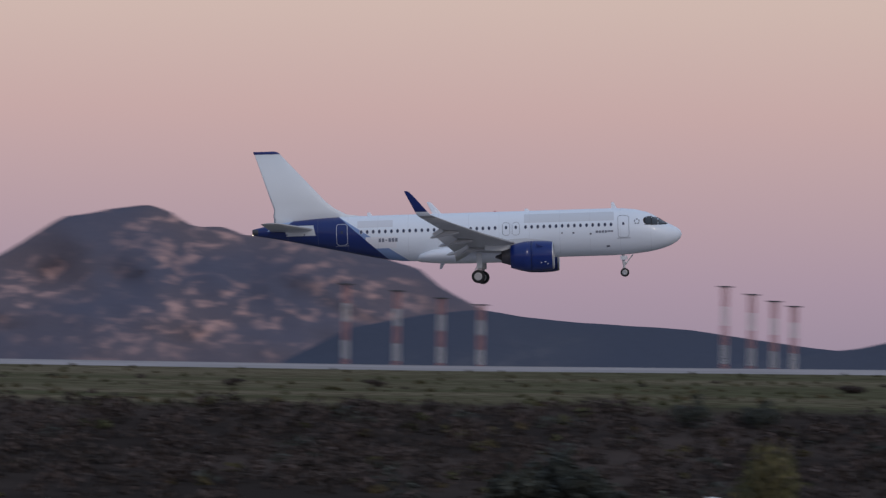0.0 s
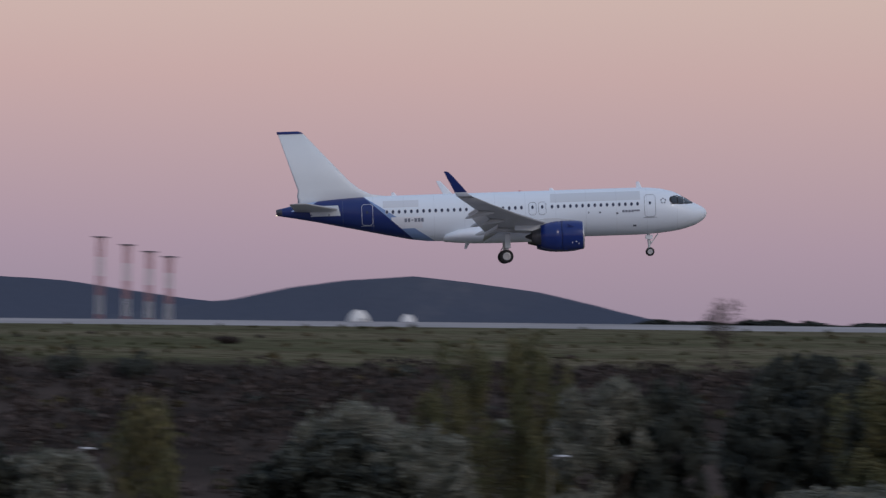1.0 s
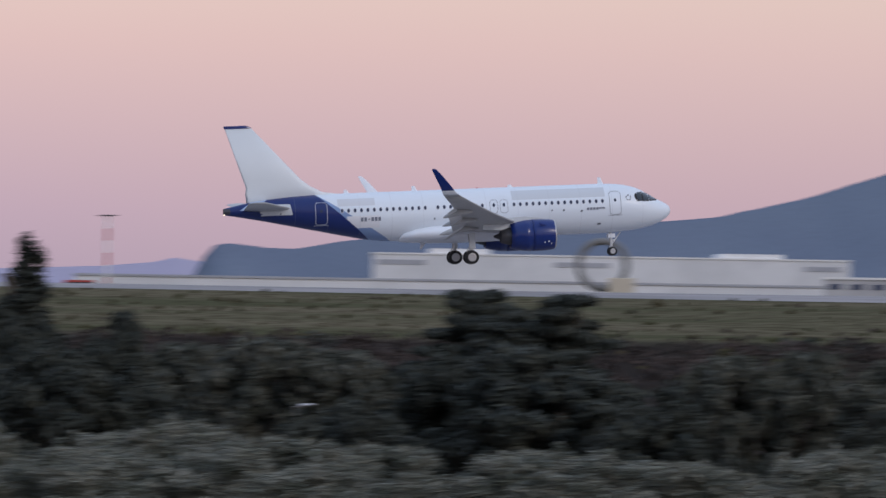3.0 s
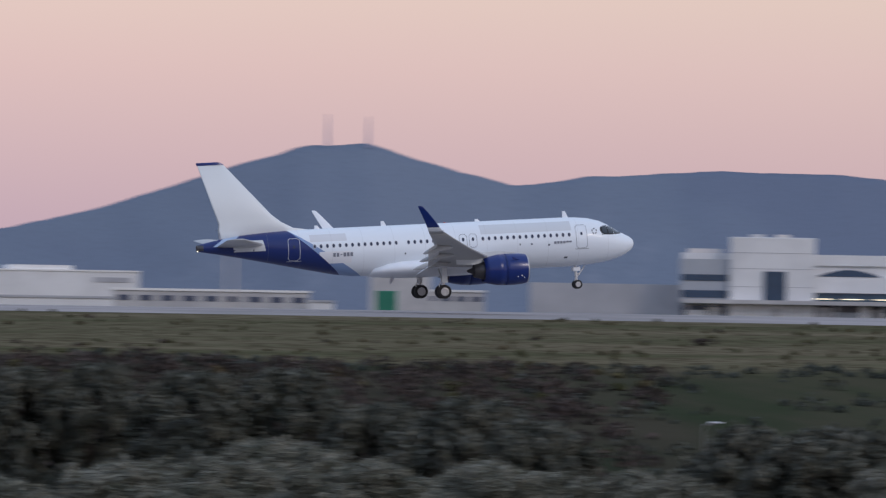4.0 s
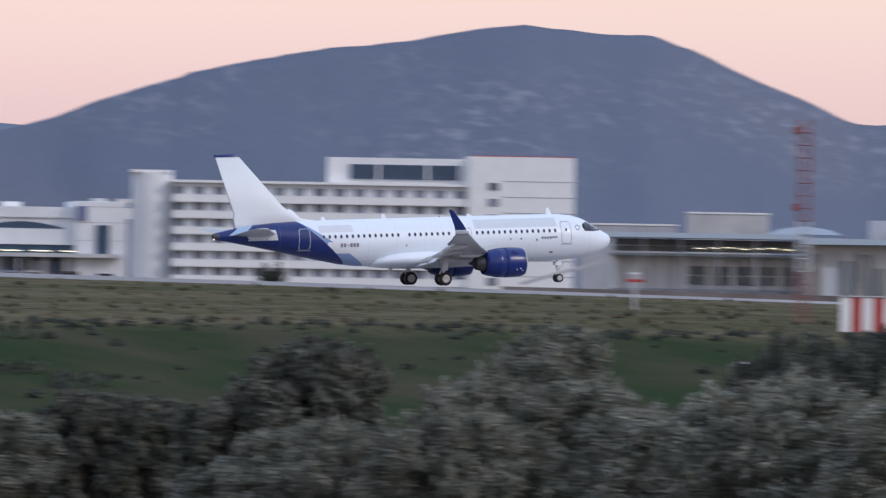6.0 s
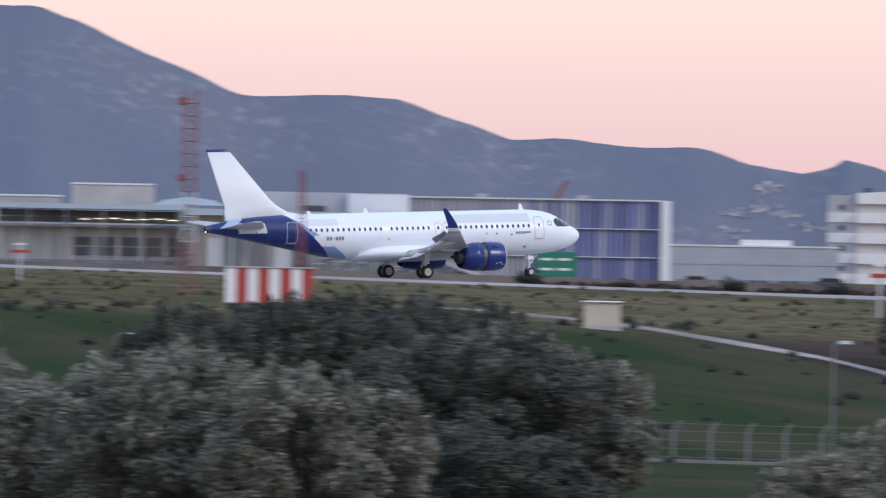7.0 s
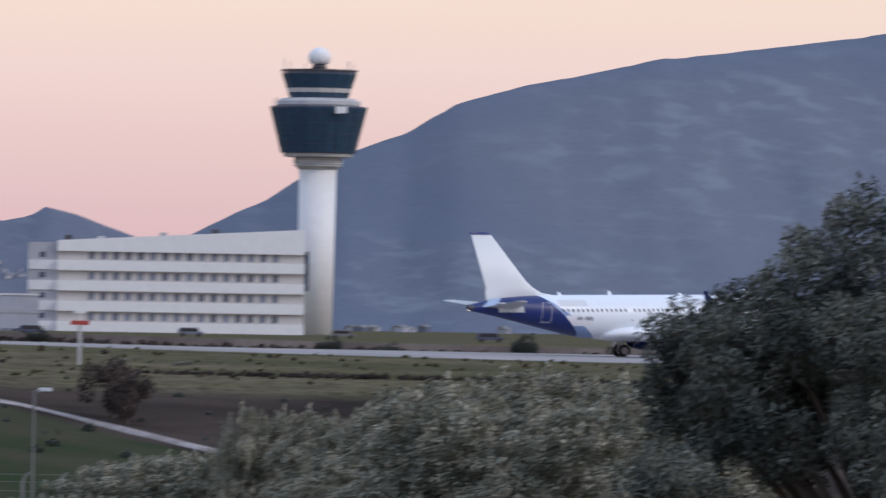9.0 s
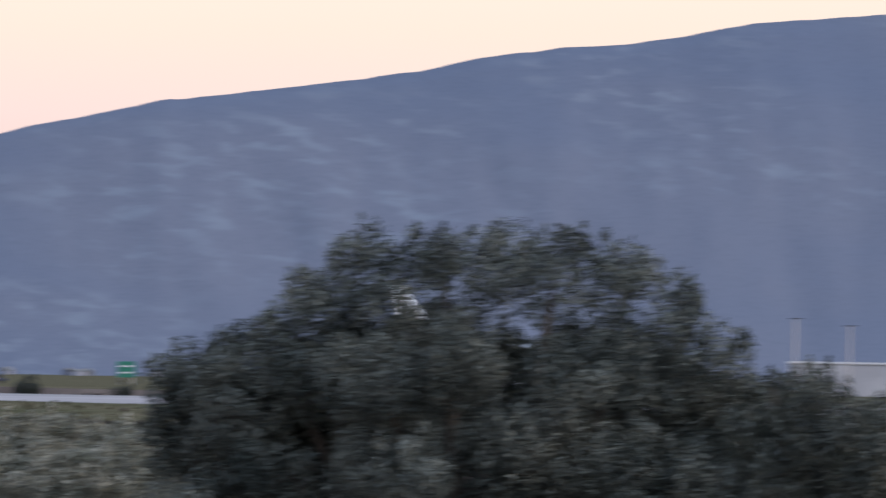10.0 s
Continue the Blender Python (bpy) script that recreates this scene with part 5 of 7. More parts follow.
def control_tower():
    r = 2050
    u = r / 15300
    m, p = front(611.85, -1.87, r)
    b = thing("control_tower", "white round control tower with dark glass cab and dome", "control tower", m)
    g = (ground_z(p.x, p.y) - p.z) / u - 2

    def turned(name, prof, material, parent, label="", n=32, smooth=True):
        bm = bmesh.new()
        loft(bm, [[Vector((q * u * math.cos(k * math.tau / n), q * u * math.sin(k * math.tau / n), z * u)) for k in range(n)] for q, z in prof])
        bmesh.ops.recalc_face_normals(bm, faces=bm.faces)
        return part(name, bm, M[material], parent, label, smooth)

    turned("shaft", [(30, g), (33, 298)], "white", b, "white concrete shaft")
    turned("collar", [(33, 297), (37, 300), (42, 310), (42, 318), (60, 320), (62, 326), (33, 326)], "concrete", b, "grey ribbed collar", smooth=False)
    for z in (303, 307, 311):
        turned("collar_rib", [(40, z), (44, z + 1), (44, z + 2), (40, z + 2)], "facade", b, n=24, smooth=False)
    cab = turned("lower_cab", [(66, 326.5), (86, 406), (86, 409), (60, 409)], "glass_blue", b, "dark blue glass lower cab", 14, False)
    for z in (342, 360, 378, 394):
        q = 66 + (z - 326.5) * 20 / 79.5
        turned("cab_ring", [(q + 0.4, z), (q + 0.9, z + 1.2), (q - 1, z + 1.2)], "window_dark", cab, n=14, smooth=False)
    for k in range(14):
        a = (k + 0.5) * math.tau / 14
        bm = bmesh.new()
        tube(bm, (66.4 * u * math.cos(a), 66.4 * u * math.sin(a), 327 * u), (85.6 * u * math.cos(a), 85.6 * u * math.sin(a), 406 * u), 0.09, 0.09, 5)
        part("mullion", bm, M["window_dark"], cab)
    turned("gallery", [(72, 409.2), (74, 412), (74, 418), (64, 423), (50, 424)], "concrete", b, "pale gallery ring", 20, False)
    up = turned("upper_cab", [(52, 424.5), (66, 466), (66, 471), (40, 473)], "glass_blue", b, "dark glass control room", 12, False)
    # no lamp inside; a beige ring on the glass stands for the lit room
    turned("light_band", [(55.4, 433.5), (57.6, 441), (54.5, 441)], "facade_beige", up, "beige ring standing for the lit interior", 12, False)
    turned("cab_roof", [(68, 471.2), (68, 474), (20, 476)], "dark_metal", up, n=16, smooth=False)
    turned("dome_base", [(14, 476.2), (12, 482), (10, 485)], "dark_metal", b, n=12)
    turned("radome", [(9, 484)] + [(20 * math.cos(a), 496 + 18 * math.sin(a)) for a in (-0.7, -0.35, 0, 0.35, 0.7, 1.05, 1.35)] + [(0.5, 514)], "white", b, "white radar dome")
    for a, h in ((2.5, 16), (2.9, 12), (3.4, 20), (0.3, 14), (0.6, 18), (5.6, 15), (4.3, 10)):
        bm = bmesh.new()
        tube(bm, (64 * u * math.cos(a), 64 * u * math.sin(a), 474 * u), (64 * u * math.cos(a), 64 * u * math.sin(a), (474 + h) * u), 0.12, 0.08, 5)
        part("antenna", bm, M["metal"], b)
    for a, h in ((2.7, 16), (3.1, 13), (3.5, 14)):
        bm = bmesh.new()
        tube(bm, (80 * u * math.cos(a), 80 * u * math.sin(a), 409 * u), (80 * u * math.cos(a), 80 * u * math.sin(a), (409 + h) * u), 0.12, 0.08, 5)
        part("antenna", bm, M["metal"], b)
    slab(b, "vent_panel", "white", 30, 50, -11.4, -11.1, 396, 408, u)


control_tower()


# ---- airfield equipment ----
def stand(az, r, el=None):
    p = at(az, 0, r)
    z = ground_z(p.x, p.y)
    return Matrix.Translation((p.x, p.y, z)) @ Matrix.Rotation(-az / 1000, 4, "Z"), z


def approach_mast(az, el_top, r, group):
    m, z = stand(az, r)
    h = r * el_top / 1000 - z
    t = thing("light_mast", "red and white banded steel mast with a lamp platform", "mast", m, group)
    n = 5
    for k in range(n):
        bm = bmesh.new()
        w = 0.34
        z0, z1 = h * k / n, h * (k + 1) / n
        for sx in (-1, 1):
            for sy in (-1, 1):
                tube(bm, (sx * w, sy * w, z0), (sx * w, sy * w, z1), 0.055, 0.055, 5)
        for q in range(7):
            a, b = z0 + (z1 - z0) * q / 7, z0 + (z1 - z0) * (q + 1) / 7
            tube(bm, (-w, -w, a), (w, -w, b), 0.032, 0.032, 4)
            tube(bm, (w, -w, a), (-w, -w, b), 0.032, 0.032, 4)
            tube(bm, (w, w, a), (-w, w, b), 0.04, 0.04, 4)
            tube(bm, (-w, w, a), (-w, -w, b), 0.04, 0.04, 4)
        part("white_section" if k % 2 else "red_section", bm, M["mast_white" if k % 2 else "mast_faded"], t)
    bm = bmesh.new()
    box(bm, -0.8, 0.8, -0.6, 0.6, h, h + 0.14, 0.03)
    part("platform", bm, M["dark_metal"], t)
    return t


for az, el in [(-11.3, 8.69), (-5.4, 8.01), (-0.3, 7.25), (4.3, 6.55), (32.5, 9.13), (35.6, 8.27), (38.2, 7.53), (40.5, 6.98)]:
    approach_mast(az, el, 905, "approach light masts")


def pole(az, el_top, r, label, plate=True, bands=True):
    m, z = stand(az, r)
    h = r * el_top / 1000 - z
    t = thing("antenna_mast", label, "mast", m)
    n = 7
    for k in range(n):
        bm = bmesh.new()
        tube(bm, (0, 0, h * k / n), (0, 0, h * (k + 1) / n), 0.16, 0.16, 8)
        part("pole_section", bm, M[("red" if k % 2 else "white") if bands else "metal"], t)
    if plate:
        bm = bmesh.new()
        box(bm, -0.95, 0.95, -0.3, 0.3, h, h + 0.14, 0.03)
        part("crossarm", bm, M["dark_metal"], t)
    return t


for az, el in [(140.1, 7.81), (167.4, 8.22), (192.8, 8.27)]:
    pole(az, el, 900, "thin red and white mast with a flat crossarm")
for az, el in [(288.6, 9.42), (289.9, 9.51), (724.8, 6.96), (731.1, 6.22)]:
    pole(az, el, 1300, "tall pale lighting mast with a flat head", True, False)
for az, el in [(300.2, 22.11), (304.9, 21.93)]:
    p = at(az, el - 1.2, 4495)
    t = thing("summit_mast", "thin lattice mast on the mountain top", "mast", Matrix.Translation((p.x, p.y, p.z - 6)))
    bm = bmesh.new()
    loft(bm, [[Vector((x * w, y * w, z)) for x, y in ((-1, -1), (1, -1), (1, 1), (-1, 1))] for w, z in ((0.7, 0), (0.25, 16))])
    # pale like the far ridges: the mast's colour includes the haze
    part("lattice", bm, M["haze_pale"], t)


def windsock(az, el, r):
    m, z = stand(az, r)
    h = r * el / 1000 - z
    t = thing("windsock", "orange fabric windsock on a steel pole", "windsock", m)
    bm = bmesh.new()
    tube(bm, (0, 0, 0), (0, 0, h + 1.9), 0.07, 0.05, 8)
    part("pole", bm, M["metal"], t)
    bm = bmesh.new()
    rings = []
    for k in range(9):
        s = k / 8
        c = Vector((-0.2 - 3.4 * s, 0, h - 0.15 - 1.15 * s ** 1.6))
        rr = 0.42 - 0.2 * s
        rings.append([c + Vector((0.12 * math.sin(a), rr * math.cos(a), rr * math.sin(a) * (1 - 0.3 * s))) for a in (j * math.tau / 12 for j in range(12))])
    loft(bm, rings, close_ends=False)
    part("sock", bm, M["orange"], t, "faded orange fabric sock", smooth=True)
    bm = bmesh.new()
    box(bm, -0.6, 0.6, -0.04, 0.04, h + 1.85, h + 1.95)
    part("crossarm", bm, M["dark_metal"], t)


windsock(149.8, 3.79, 880)


def lattice_mast(az, el_top, r, label, w0, w1, bands, decks=()):
    m, z = stand(az, r)
    h = r * el_top / 1000 - z
    t = thing("lattice_mast", label, "mast", m)
    n = len(bands)
    for k, mt in enumerate(bands):
        bm = bmesh.new()
        z0, z1 = h * k / n, h * (k + 1) / n
        wa, wb = w0 + (w1 - w0) * k / n, w0 + (w1 - w0) * (k + 1) / n
        c = ((-1, -1), (1, -1), (1, 1), (-1, 1))
        for i, (sx, sy) in enumerate(c):
            tube(bm, (sx * wa, sy * wa, z0), (sx * wb, sy * wb, z1), 0.06, 0.06, 5)
            nx, ny = c[(i + 1) % 4]
            for q in range(2):
                a, b = q / 2, (q + 1) / 2
                wq, wr = wa + (wb - wa) * a, wa + (wb - wa) * b
                tube(bm, (sx * wq, sy * wq, z0 + (z1 - z0) * a), (nx * wr, ny * wr, z0 + (z1 - z0) * b), 0.035, 0.035, 4)
                tube(bm, (sx * wq, sy * wq, z0 + (z1 - z0) * a), (nx * wq, ny * wq, z0 + (z1 - z0) * a), 0.035, 0.035, 4)
        part("mast_section", bm, M[mt], t)
    for f in decks:
        bm = bmesh.new()
        box(bm, -w0 * 1.6, -w0 * 0.4, -w0, w0, h * f, h * f + 0.55, 0.04)
        part("equipment_box", bm, M["mast_red"], t)
    return t


lattice_mast(504.7, 19.40, 655, "tall red and white lattice mast with platforms", 0.55, 0.5, ["mast_red", "mast_red", "mast_white", "mast_white", "mast_red", "mast_red", "mast_red", "mast_red"], (0.55, 0.93))
lattice_mast(517.8, 10.47, 655, "slender red lattice mast", 0.22, 0.2, ["mast_red", "mast_red", "mast_red", "mast_red"], ())


def striped_barrier(az, el_top, r):
    m, z = stand(az, r)
    h = r * el_top / 1000 - z
    t = thing("striped_shelter", "red and white striped equipment shelter on the grass", "shelter", m)
    for k in range(8):
        bm = bmesh.new()
        box(bm, -3.2 + 0.81 * k, -2.4 + 0.81 * k, -0.8, 0.8, 0, h, 0.02)
        part("panel", bm, M["red" if k % 2 else "white"], t)
    bm = bmesh.new()
    box(bm, -3.3, 3.4, -0.9, 0.9, h + 0.003, h + 0.1, 0.02)
    part("roof", bm, M["concrete"], t)


striped_barrier(514.1, -0.97, 640)


def cabinet(az, el_top, r):
    m, z = stand(az, r)
    h = r * el_top / 1000 - z
    t = thing("equipment_cabinet", "cream equipment cabinet with a flat overhanging roof", "cabinet", m)
    bm = bmesh.new()
    box(bm, -1.32, 1.32, -0.9, 0.9, 0.1, h - 0.12, 0.04)
    part("body", bm, M["cream"], t)
    bm = bmesh.new()
    box(bm, -1.5, 1.5, -1.1, 1.1, h - 0.117, h, 0.03)
    part("roof", bm, M["white"], t)
    bm = bmesh.new()
    box(bm, 0.0, 1.0, -0.93, -0.905, 0.3, h - 0.35, 0.01)
    d = part("door", bm, M["cream"], t)
    bm = bmesh.new()
    box(bm, 0.2, 0.6, -0.95, -0.935, h - 0.8, h - 0.6, 0.01)
    part("sign", bm, M["facade_beige"], d)
    bm = bmesh.new()
    box(bm, -1.4, 1.4, -1.0, 1.0, -0.6, 0.098, 0.03)
    part("plinth", bm, M["concrete"], t)


cabinet(552.7, -4.08, 634)


def light_post(az, el_top, r):
    m, z = stand(az, r)
    h = r * el_top / 1000 - z
    t = thing("signal_post", "white post with a red crossbar and small lamps", "post", m, "signal posts")
    bm = bmesh.new()
    box(bm, -0.13, 0.13, -0.12, 0.12, -0.3, h * 0.72, 0.03)
    part("post", bm, M["concrete"], t)
    bm = bmesh.new()
    box(bm, -0.75, 0.75, -0.15, 0.15, h * 0.72 + 0.003, h * 0.80, 0.02)
    part("crossbar", bm, M["red"], t)
    bm = bmesh.new()
    tube(bm, (0, 0, h * 0.8), (0, 0, h), 0.06, 0.05, 6)
    box(bm, -0.5, 0.5, -0.08, 0.08, h * 0.93, h * 0.97)
    part("head", bm, M["white"], t)


light_post(584.7, 0.92, 690)
light_post(485.3, 1.54, 680)


def ring_antenna(az, el, r):
    """Large round hoop standing on a low plinth."""
    p = at(az, el, r)
    z = ground_z(p.x, p.y)
    t = thing("ring_frame", "large round weathered metal hoop on a concrete plinth", "frame", Matrix.Translation((p.x, p.y, z)) @ Matrix.Rotation(-az / 1000, 4, "Z"))
    c, R, q = p.z - z, 2.35, 0.36
    bm = bmesh.new()
    n, k2 = 40, 10
    vs = [[bm.verts.new(((R + q * math.cos(b)) * math.cos(a), q * math.sin(b), c + (R + q * math.cos(b)) * math.sin(a))) for b in (j * math.tau / k2 for j in range(k2))] for a in (i * math.tau / n for i in range(n))]
    for i in range(n):
        for j in range(k2):
            bm.faces.new((vs[i][j], vs[(i + 1) % n][j], vs[(i + 1) % n][(j + 1) % k2], vs[i][(j + 1) % k2]))
    bmesh.ops.recalc_face_normals(bm, faces=bm.faces)
    part("hoop", bm, M["post_grey"], t, "brownish metal hoop", smooth=True)
    bm = bmesh.new()
    box(bm, 0.6, 3.2, -0.8, 0.8, -0.4, c - R * 0.55, 0.05)
    part("plinth", bm, M["cream"], t)


ring_antenna(250.1, 3.65, 860)


def vehicle(az, el_top, r, name, label, body, length, cab_front=1):
    m, z = stand(az, r)
    h = min(3.4, max(1.45, r * el_top / 1000 - z))
    t = thing(name, label, "vehicle", m @ Matrix.Translation((0, 0, 0)))
    L = length
    bm = bmesh.new()
    loft(bm, [[Vector((x, y, zz)) for x, zz in ((-L / 2, 0.4), (L / 2, 0.4), (L / 2, h * 0.5), (L * 0.36, h * 0.56), (L * 0.24, h), (-L * 0.42, h), (-L / 2, h * 0.62))] for y in (-0.95, 0.95)])
    bmesh.ops.recalc_face_normals(bm, faces=bm.faces)
    part("body", bm, M[body], t)
    bm = bmesh.new()
    loft(bm, [[Vector((x, y, zz)) for x, zz in ((-L * 0.38, h * 0.58), (L * 0.3, h * 0.58), (L * 0.22, h * 0.92), (-L * 0.36, h * 0.92))] for y in (-0.97, -0.955)])
    part("side_window", bm, M["glass_dark"], t)
    for x in (-L * 0.3, L * 0.3):
        bm = bmesh.new()
        tube(bm, (x, -0.98, 0.34), (x, 0.98, 0.34), 0.34, 0.34, 12)
        part("wheel", bm, M["rubber"], t)
    return t


def dome_tent(az, el_top, r, w):
    m, z = stand(az, r)
    h = r * el_top / 1000 - z
    t = thing("shelter_tent", "white rounded storage shelter behind the runway", "shelter", m)
    bm = bmesh.new()
    rings = []
    for y in (-3, -1, 1, 3):
        rings.append([Vector((w * math.cos(a), y, h * math.sin(a) ** 0.7)) for a in (math.pi * k / 12 for k in range(13))])
    loft(bm, rings)
    bmesh.ops.recalc_face_normals(bm, faces=bm.faces)
    part("shell", bm, M["white"], t, smooth=True)
    bm = bmesh.new()
    box(bm, w * 0.15, w * 0.55, -3.06, -3.01, 0, h * 0.7)
    part("opening", bm, M["facade_grey"], t)


dome_tent(62.5, 1.35, 930, 1.35)
dome_tent(68.2, 0.93, 930, 1.0)
vehicle(190.1, 0.83, 950, "service_van", "red service van parked beyond the runway", "red", 4.8)
cars = ("white", "window_dark", "line_light", "dark_metal", "metal", "house_window")
for k in range(34):
    az = 344.8 + k * 3.6 + random.uniform(-0.8, 0.8)
    vehicle(az, 0.6, 1380 + random.uniform(-10, 60), "parked_car", "parked car in front of the terminal", cars[(k * 5) % 6], 4.4)
for k in range(16):
    az = 286.8 + k * 1.9 + random.uniform(-0.5, 0.5)
    vehicle(az, 0.4, 1240 + random.uniform(-10, 40), "parked_car", "parked car beside the service buildings", cars[(k * 3 + 1) % 6], 4.4)
for k in range(5):
    az = 563.0 + k * 17.1 + random.uniform(-0.9, 0.9)
    vehicle(az, -1.2, 1300 + random.uniform(-20, 150), "parked_car", "small parked car beside the perimeter road", ("post_grey", "window_dark", "house_window")[k % 3], 4.2)


def road_sign(az, el_top, r, w, hh):
    m, z = stand(az, r)
    h = r * el_top / 1000 - z
    t = thing("road_sign", "green motorway sign on two posts", "sign", m)
    bm = bmesh.new()
    box(bm, -w / 2, w / 2, -0.08, 0.08, h - hh, h, 0.03)
    board = part("board", bm, M["green_sign"], t)
    for k in range(4):
        bm = bmesh.new()
        a = -w * 0.38 + (k % 2) * w * 0.42
        box(bm, a, a + w * 0.3, -0.1, -0.085, h - hh * (0.35 + 0.4 * (k // 2)), h - hh * (0.25 + 0.4 * (k // 2)))
        part("text_bar", bm, M["white"], board)
    for x in (-w * 0.35, w * 0.35):
        bm = bmesh.new()
        tube(bm, (x, 0.2, -0.4), (x, 0.2, h - 0.1), 0.12, 0.12, 8)
        part("post", bm, M["metal"], t)


road_sign(547.3, 1.51, 1250, 6.0, 3.6)
road_sign(647.5, 0.71, 1400, 2.8, 2.6)

# guard rail and low wall beyond the runway
bm = bmesh.new()
rail = []
for k in range(70):
    az = 470 + k * 4.0
    r = run_near(az / 1000) + 150
    p = at(az, 0, r)
    rail.append((p.x, p.y, ground_z(p.x, p.y)))
loft(bm, [[Vector((x, y, z - 0.2)), Vector((x, y, z + 0.85)), Vector((x, y + 0.25, z + 0.85)), Vector((x, y + 0.25, z - 0.2))] for x, y, z in rail])
bmesh.ops.recalc_face_normals(bm, faces=bm.faces)
tagged(part("barrier_wall", bm, M["barrier"]), "low grey concrete road barrier beyond the runway", "barrier", kind="structure")


# dirt track down the bank
def track():
    pts = [(530.7, -5.25), (540.5, -5.6), (549.7, -6.35), (558.9, -7.35), (568.0, -8.7), (577.9, -10.35), (590.3, -12.95), (605.1, -16.3)]
    bm = bmesh.new()
    rows = []
    for k in range(61):
        q = k / 60 * (len(pts) - 1)
        i = min(int(q), len(pts) - 2)
        f = q - i
        az = pts[i][0] + (pts[i + 1][0] - pts[i][0]) * f
        el = pts[i][1] + (pts[i + 1][1] - pts[i][1]) * f
        lo, hi = 300.0, run_near(az / 1000) - 4
        for _ in range(40):
            mid = (lo + hi) / 2
            p = at(az, el, mid)
            if ground_z(p.x, p.y) > p.z:
                hi = mid
            else:
                lo = mid
        p = at(az, 0, lo)
        w = 0.25 + 1.35 * max(0, min(1, (az - 560) / 14))
        row = []
        for d in (-1, -0.4, 0.4, 1):
            g = at(az, 0, lo + d * w * 1.6)
            row.append(bm.verts.new((g.x, g.y, ground_z(g.x, g.y) + 0.16 - (0.3 if abs(d) == 1 else 0))))
        rows.append(row)
    for a, b in zip(rows, rows[1:]):
        for j in range(3):
            bm.faces.new((a[j], b[j], b[j + 1], a[j + 1]))
    bmesh.ops.recalc_face_normals(bm, faces=bm.faces)
    tagged(part("dirt_track", bm, M["dirt"], smooth=True), "pale dirt track running down the grassy bank", "track", kind="structure")


track()


def fence():
    t = thing("perimeter_fence", "chain-link perimeter fence with bent concrete posts", "fence")
    bm = bmesh.new()
    prof = [(0, 0), (0, 1.9), (0.08, 2.2), (0.24, 2.45), (0.42, 2.6)]
    loft(bm, [[Vector((x - 0.09, -0.09, z)), Vector((x + 0.09, -0.09, z)), Vector((x + 0.09, 0.09, z)), Vector((x - 0.09, 0.09, z))] for x, z in prof])
    bmesh.ops.recalc_face_normals(bm, faces=bm.faces)
    pm = finish(bm, "fence_post", M["post_grey"])
    pts = []
    for k in range(52):
        az = 415 + k * 4.3
        p = at(az, 0, 518)
        p.z = ground_z(p.x, p.y)
        pts.append((p, az))
        ob = new("fence_post", pm)
        ob.parent, ob.matrix_basis = t, Matrix.Translation((p.x, p.y, p.z - 0.15)) @ Matrix.Rotation(-az / 1000, 4, "Z")
    for h in (0.3, 0.8, 1.3, 1.85, 2.3):
        bm = bmesh.new()
        loft(bm, [[p + Vector((0, -0.1, h - 0.012)), p + Vector((0, -0.1, h + 0.012)), p + Vector((0, -0.08, h))] for p, az in pts])
        part("wire", bm, M["post_grey"], t)
    bm = bmesh.new()
    loft(bm, [[p + Vector((0, -0.35, -0.3)), p + Vector((0, -0.35, 0.16)), p + Vector((0, -0.1, 0.16)), p + Vector((0, -0.1, -0.3))] for p, az in pts])
    bmesh.ops.recalc_face_normals(bm, faces=bm.faces)
    part("kerb", bm, M["post_grey"], t, "low pale kerb")


fence()


def street_lamp(az, el_top, r=355):
    m, z = stand(az, r)
    h = r * el_top / 1000 - z
    t = thing("street_lamp", "grey steel street lamp with a flat head", "street lamp", m, "street lamps along the road")
    bm = bmesh.new()
    tube(bm, (-0.35, 0, -0.2), (-0.35, 0, h - 0.1), 0.034, 0.024, 8)
    tube(bm, (-0.35, 0, h - 0.1), (0.1, 0, h), 0.05, 0.05, 6)
    part("pole", bm, M["post_grey"], t)
    bm = bmesh.new()
    box(bm, -0.15, 0.38, -0.1, 0.1, h - 0.02, h + 0.06, 0.02)
    part("head", bm, M["line_light"], t)


for az, el in [(31.1, -15.28), (151.9, -14.09), (86.0, -15.24), (127.6, -17.98), (151.5, -14.75), (215.8, -13.17), (283.5, -13.03), (345.3, -11.79), (400.4, -10.24), (400.5, -10.30), (497.4, -8.84), (580.5, -8.37), (580.6, -8.57)]:
    street_lamp(az, el)
# lights of the town at the foot of the mountain
for k in range(40):
    az = 614.6 + random.uniform(0, 66)
    p = at(az, 0, random.uniform(3450, 3620))
    g = ground_z(p.x, p.y)
    t = thing("distant_house", "small pale house at the foot of the mountain", "house", Matrix.Translation((p.x, p.y, g)))
    bm = bmesh.new()
    w, hh = random.uniform(0.7, 2.0), random.uniform(1.2, 2.2)
    box(bm, -w, w, -3, 3, 0, hh)
    # mount_mid lends some walls the slope's painted haze tint
    part("wall", bm, M[random.choice(("mount_mid", "louvre_grey", "post_grey"))], t)
    bm = bmesh.new()
    loft(bm, [[Vector((x, y, hh + z)) for y, z in ((-3.2, 0), (0, 1.0), (3.2, 0))] for x in (-w - 0.2, w + 0.2)])
    part("roof", bm, M["post_grey"], t)


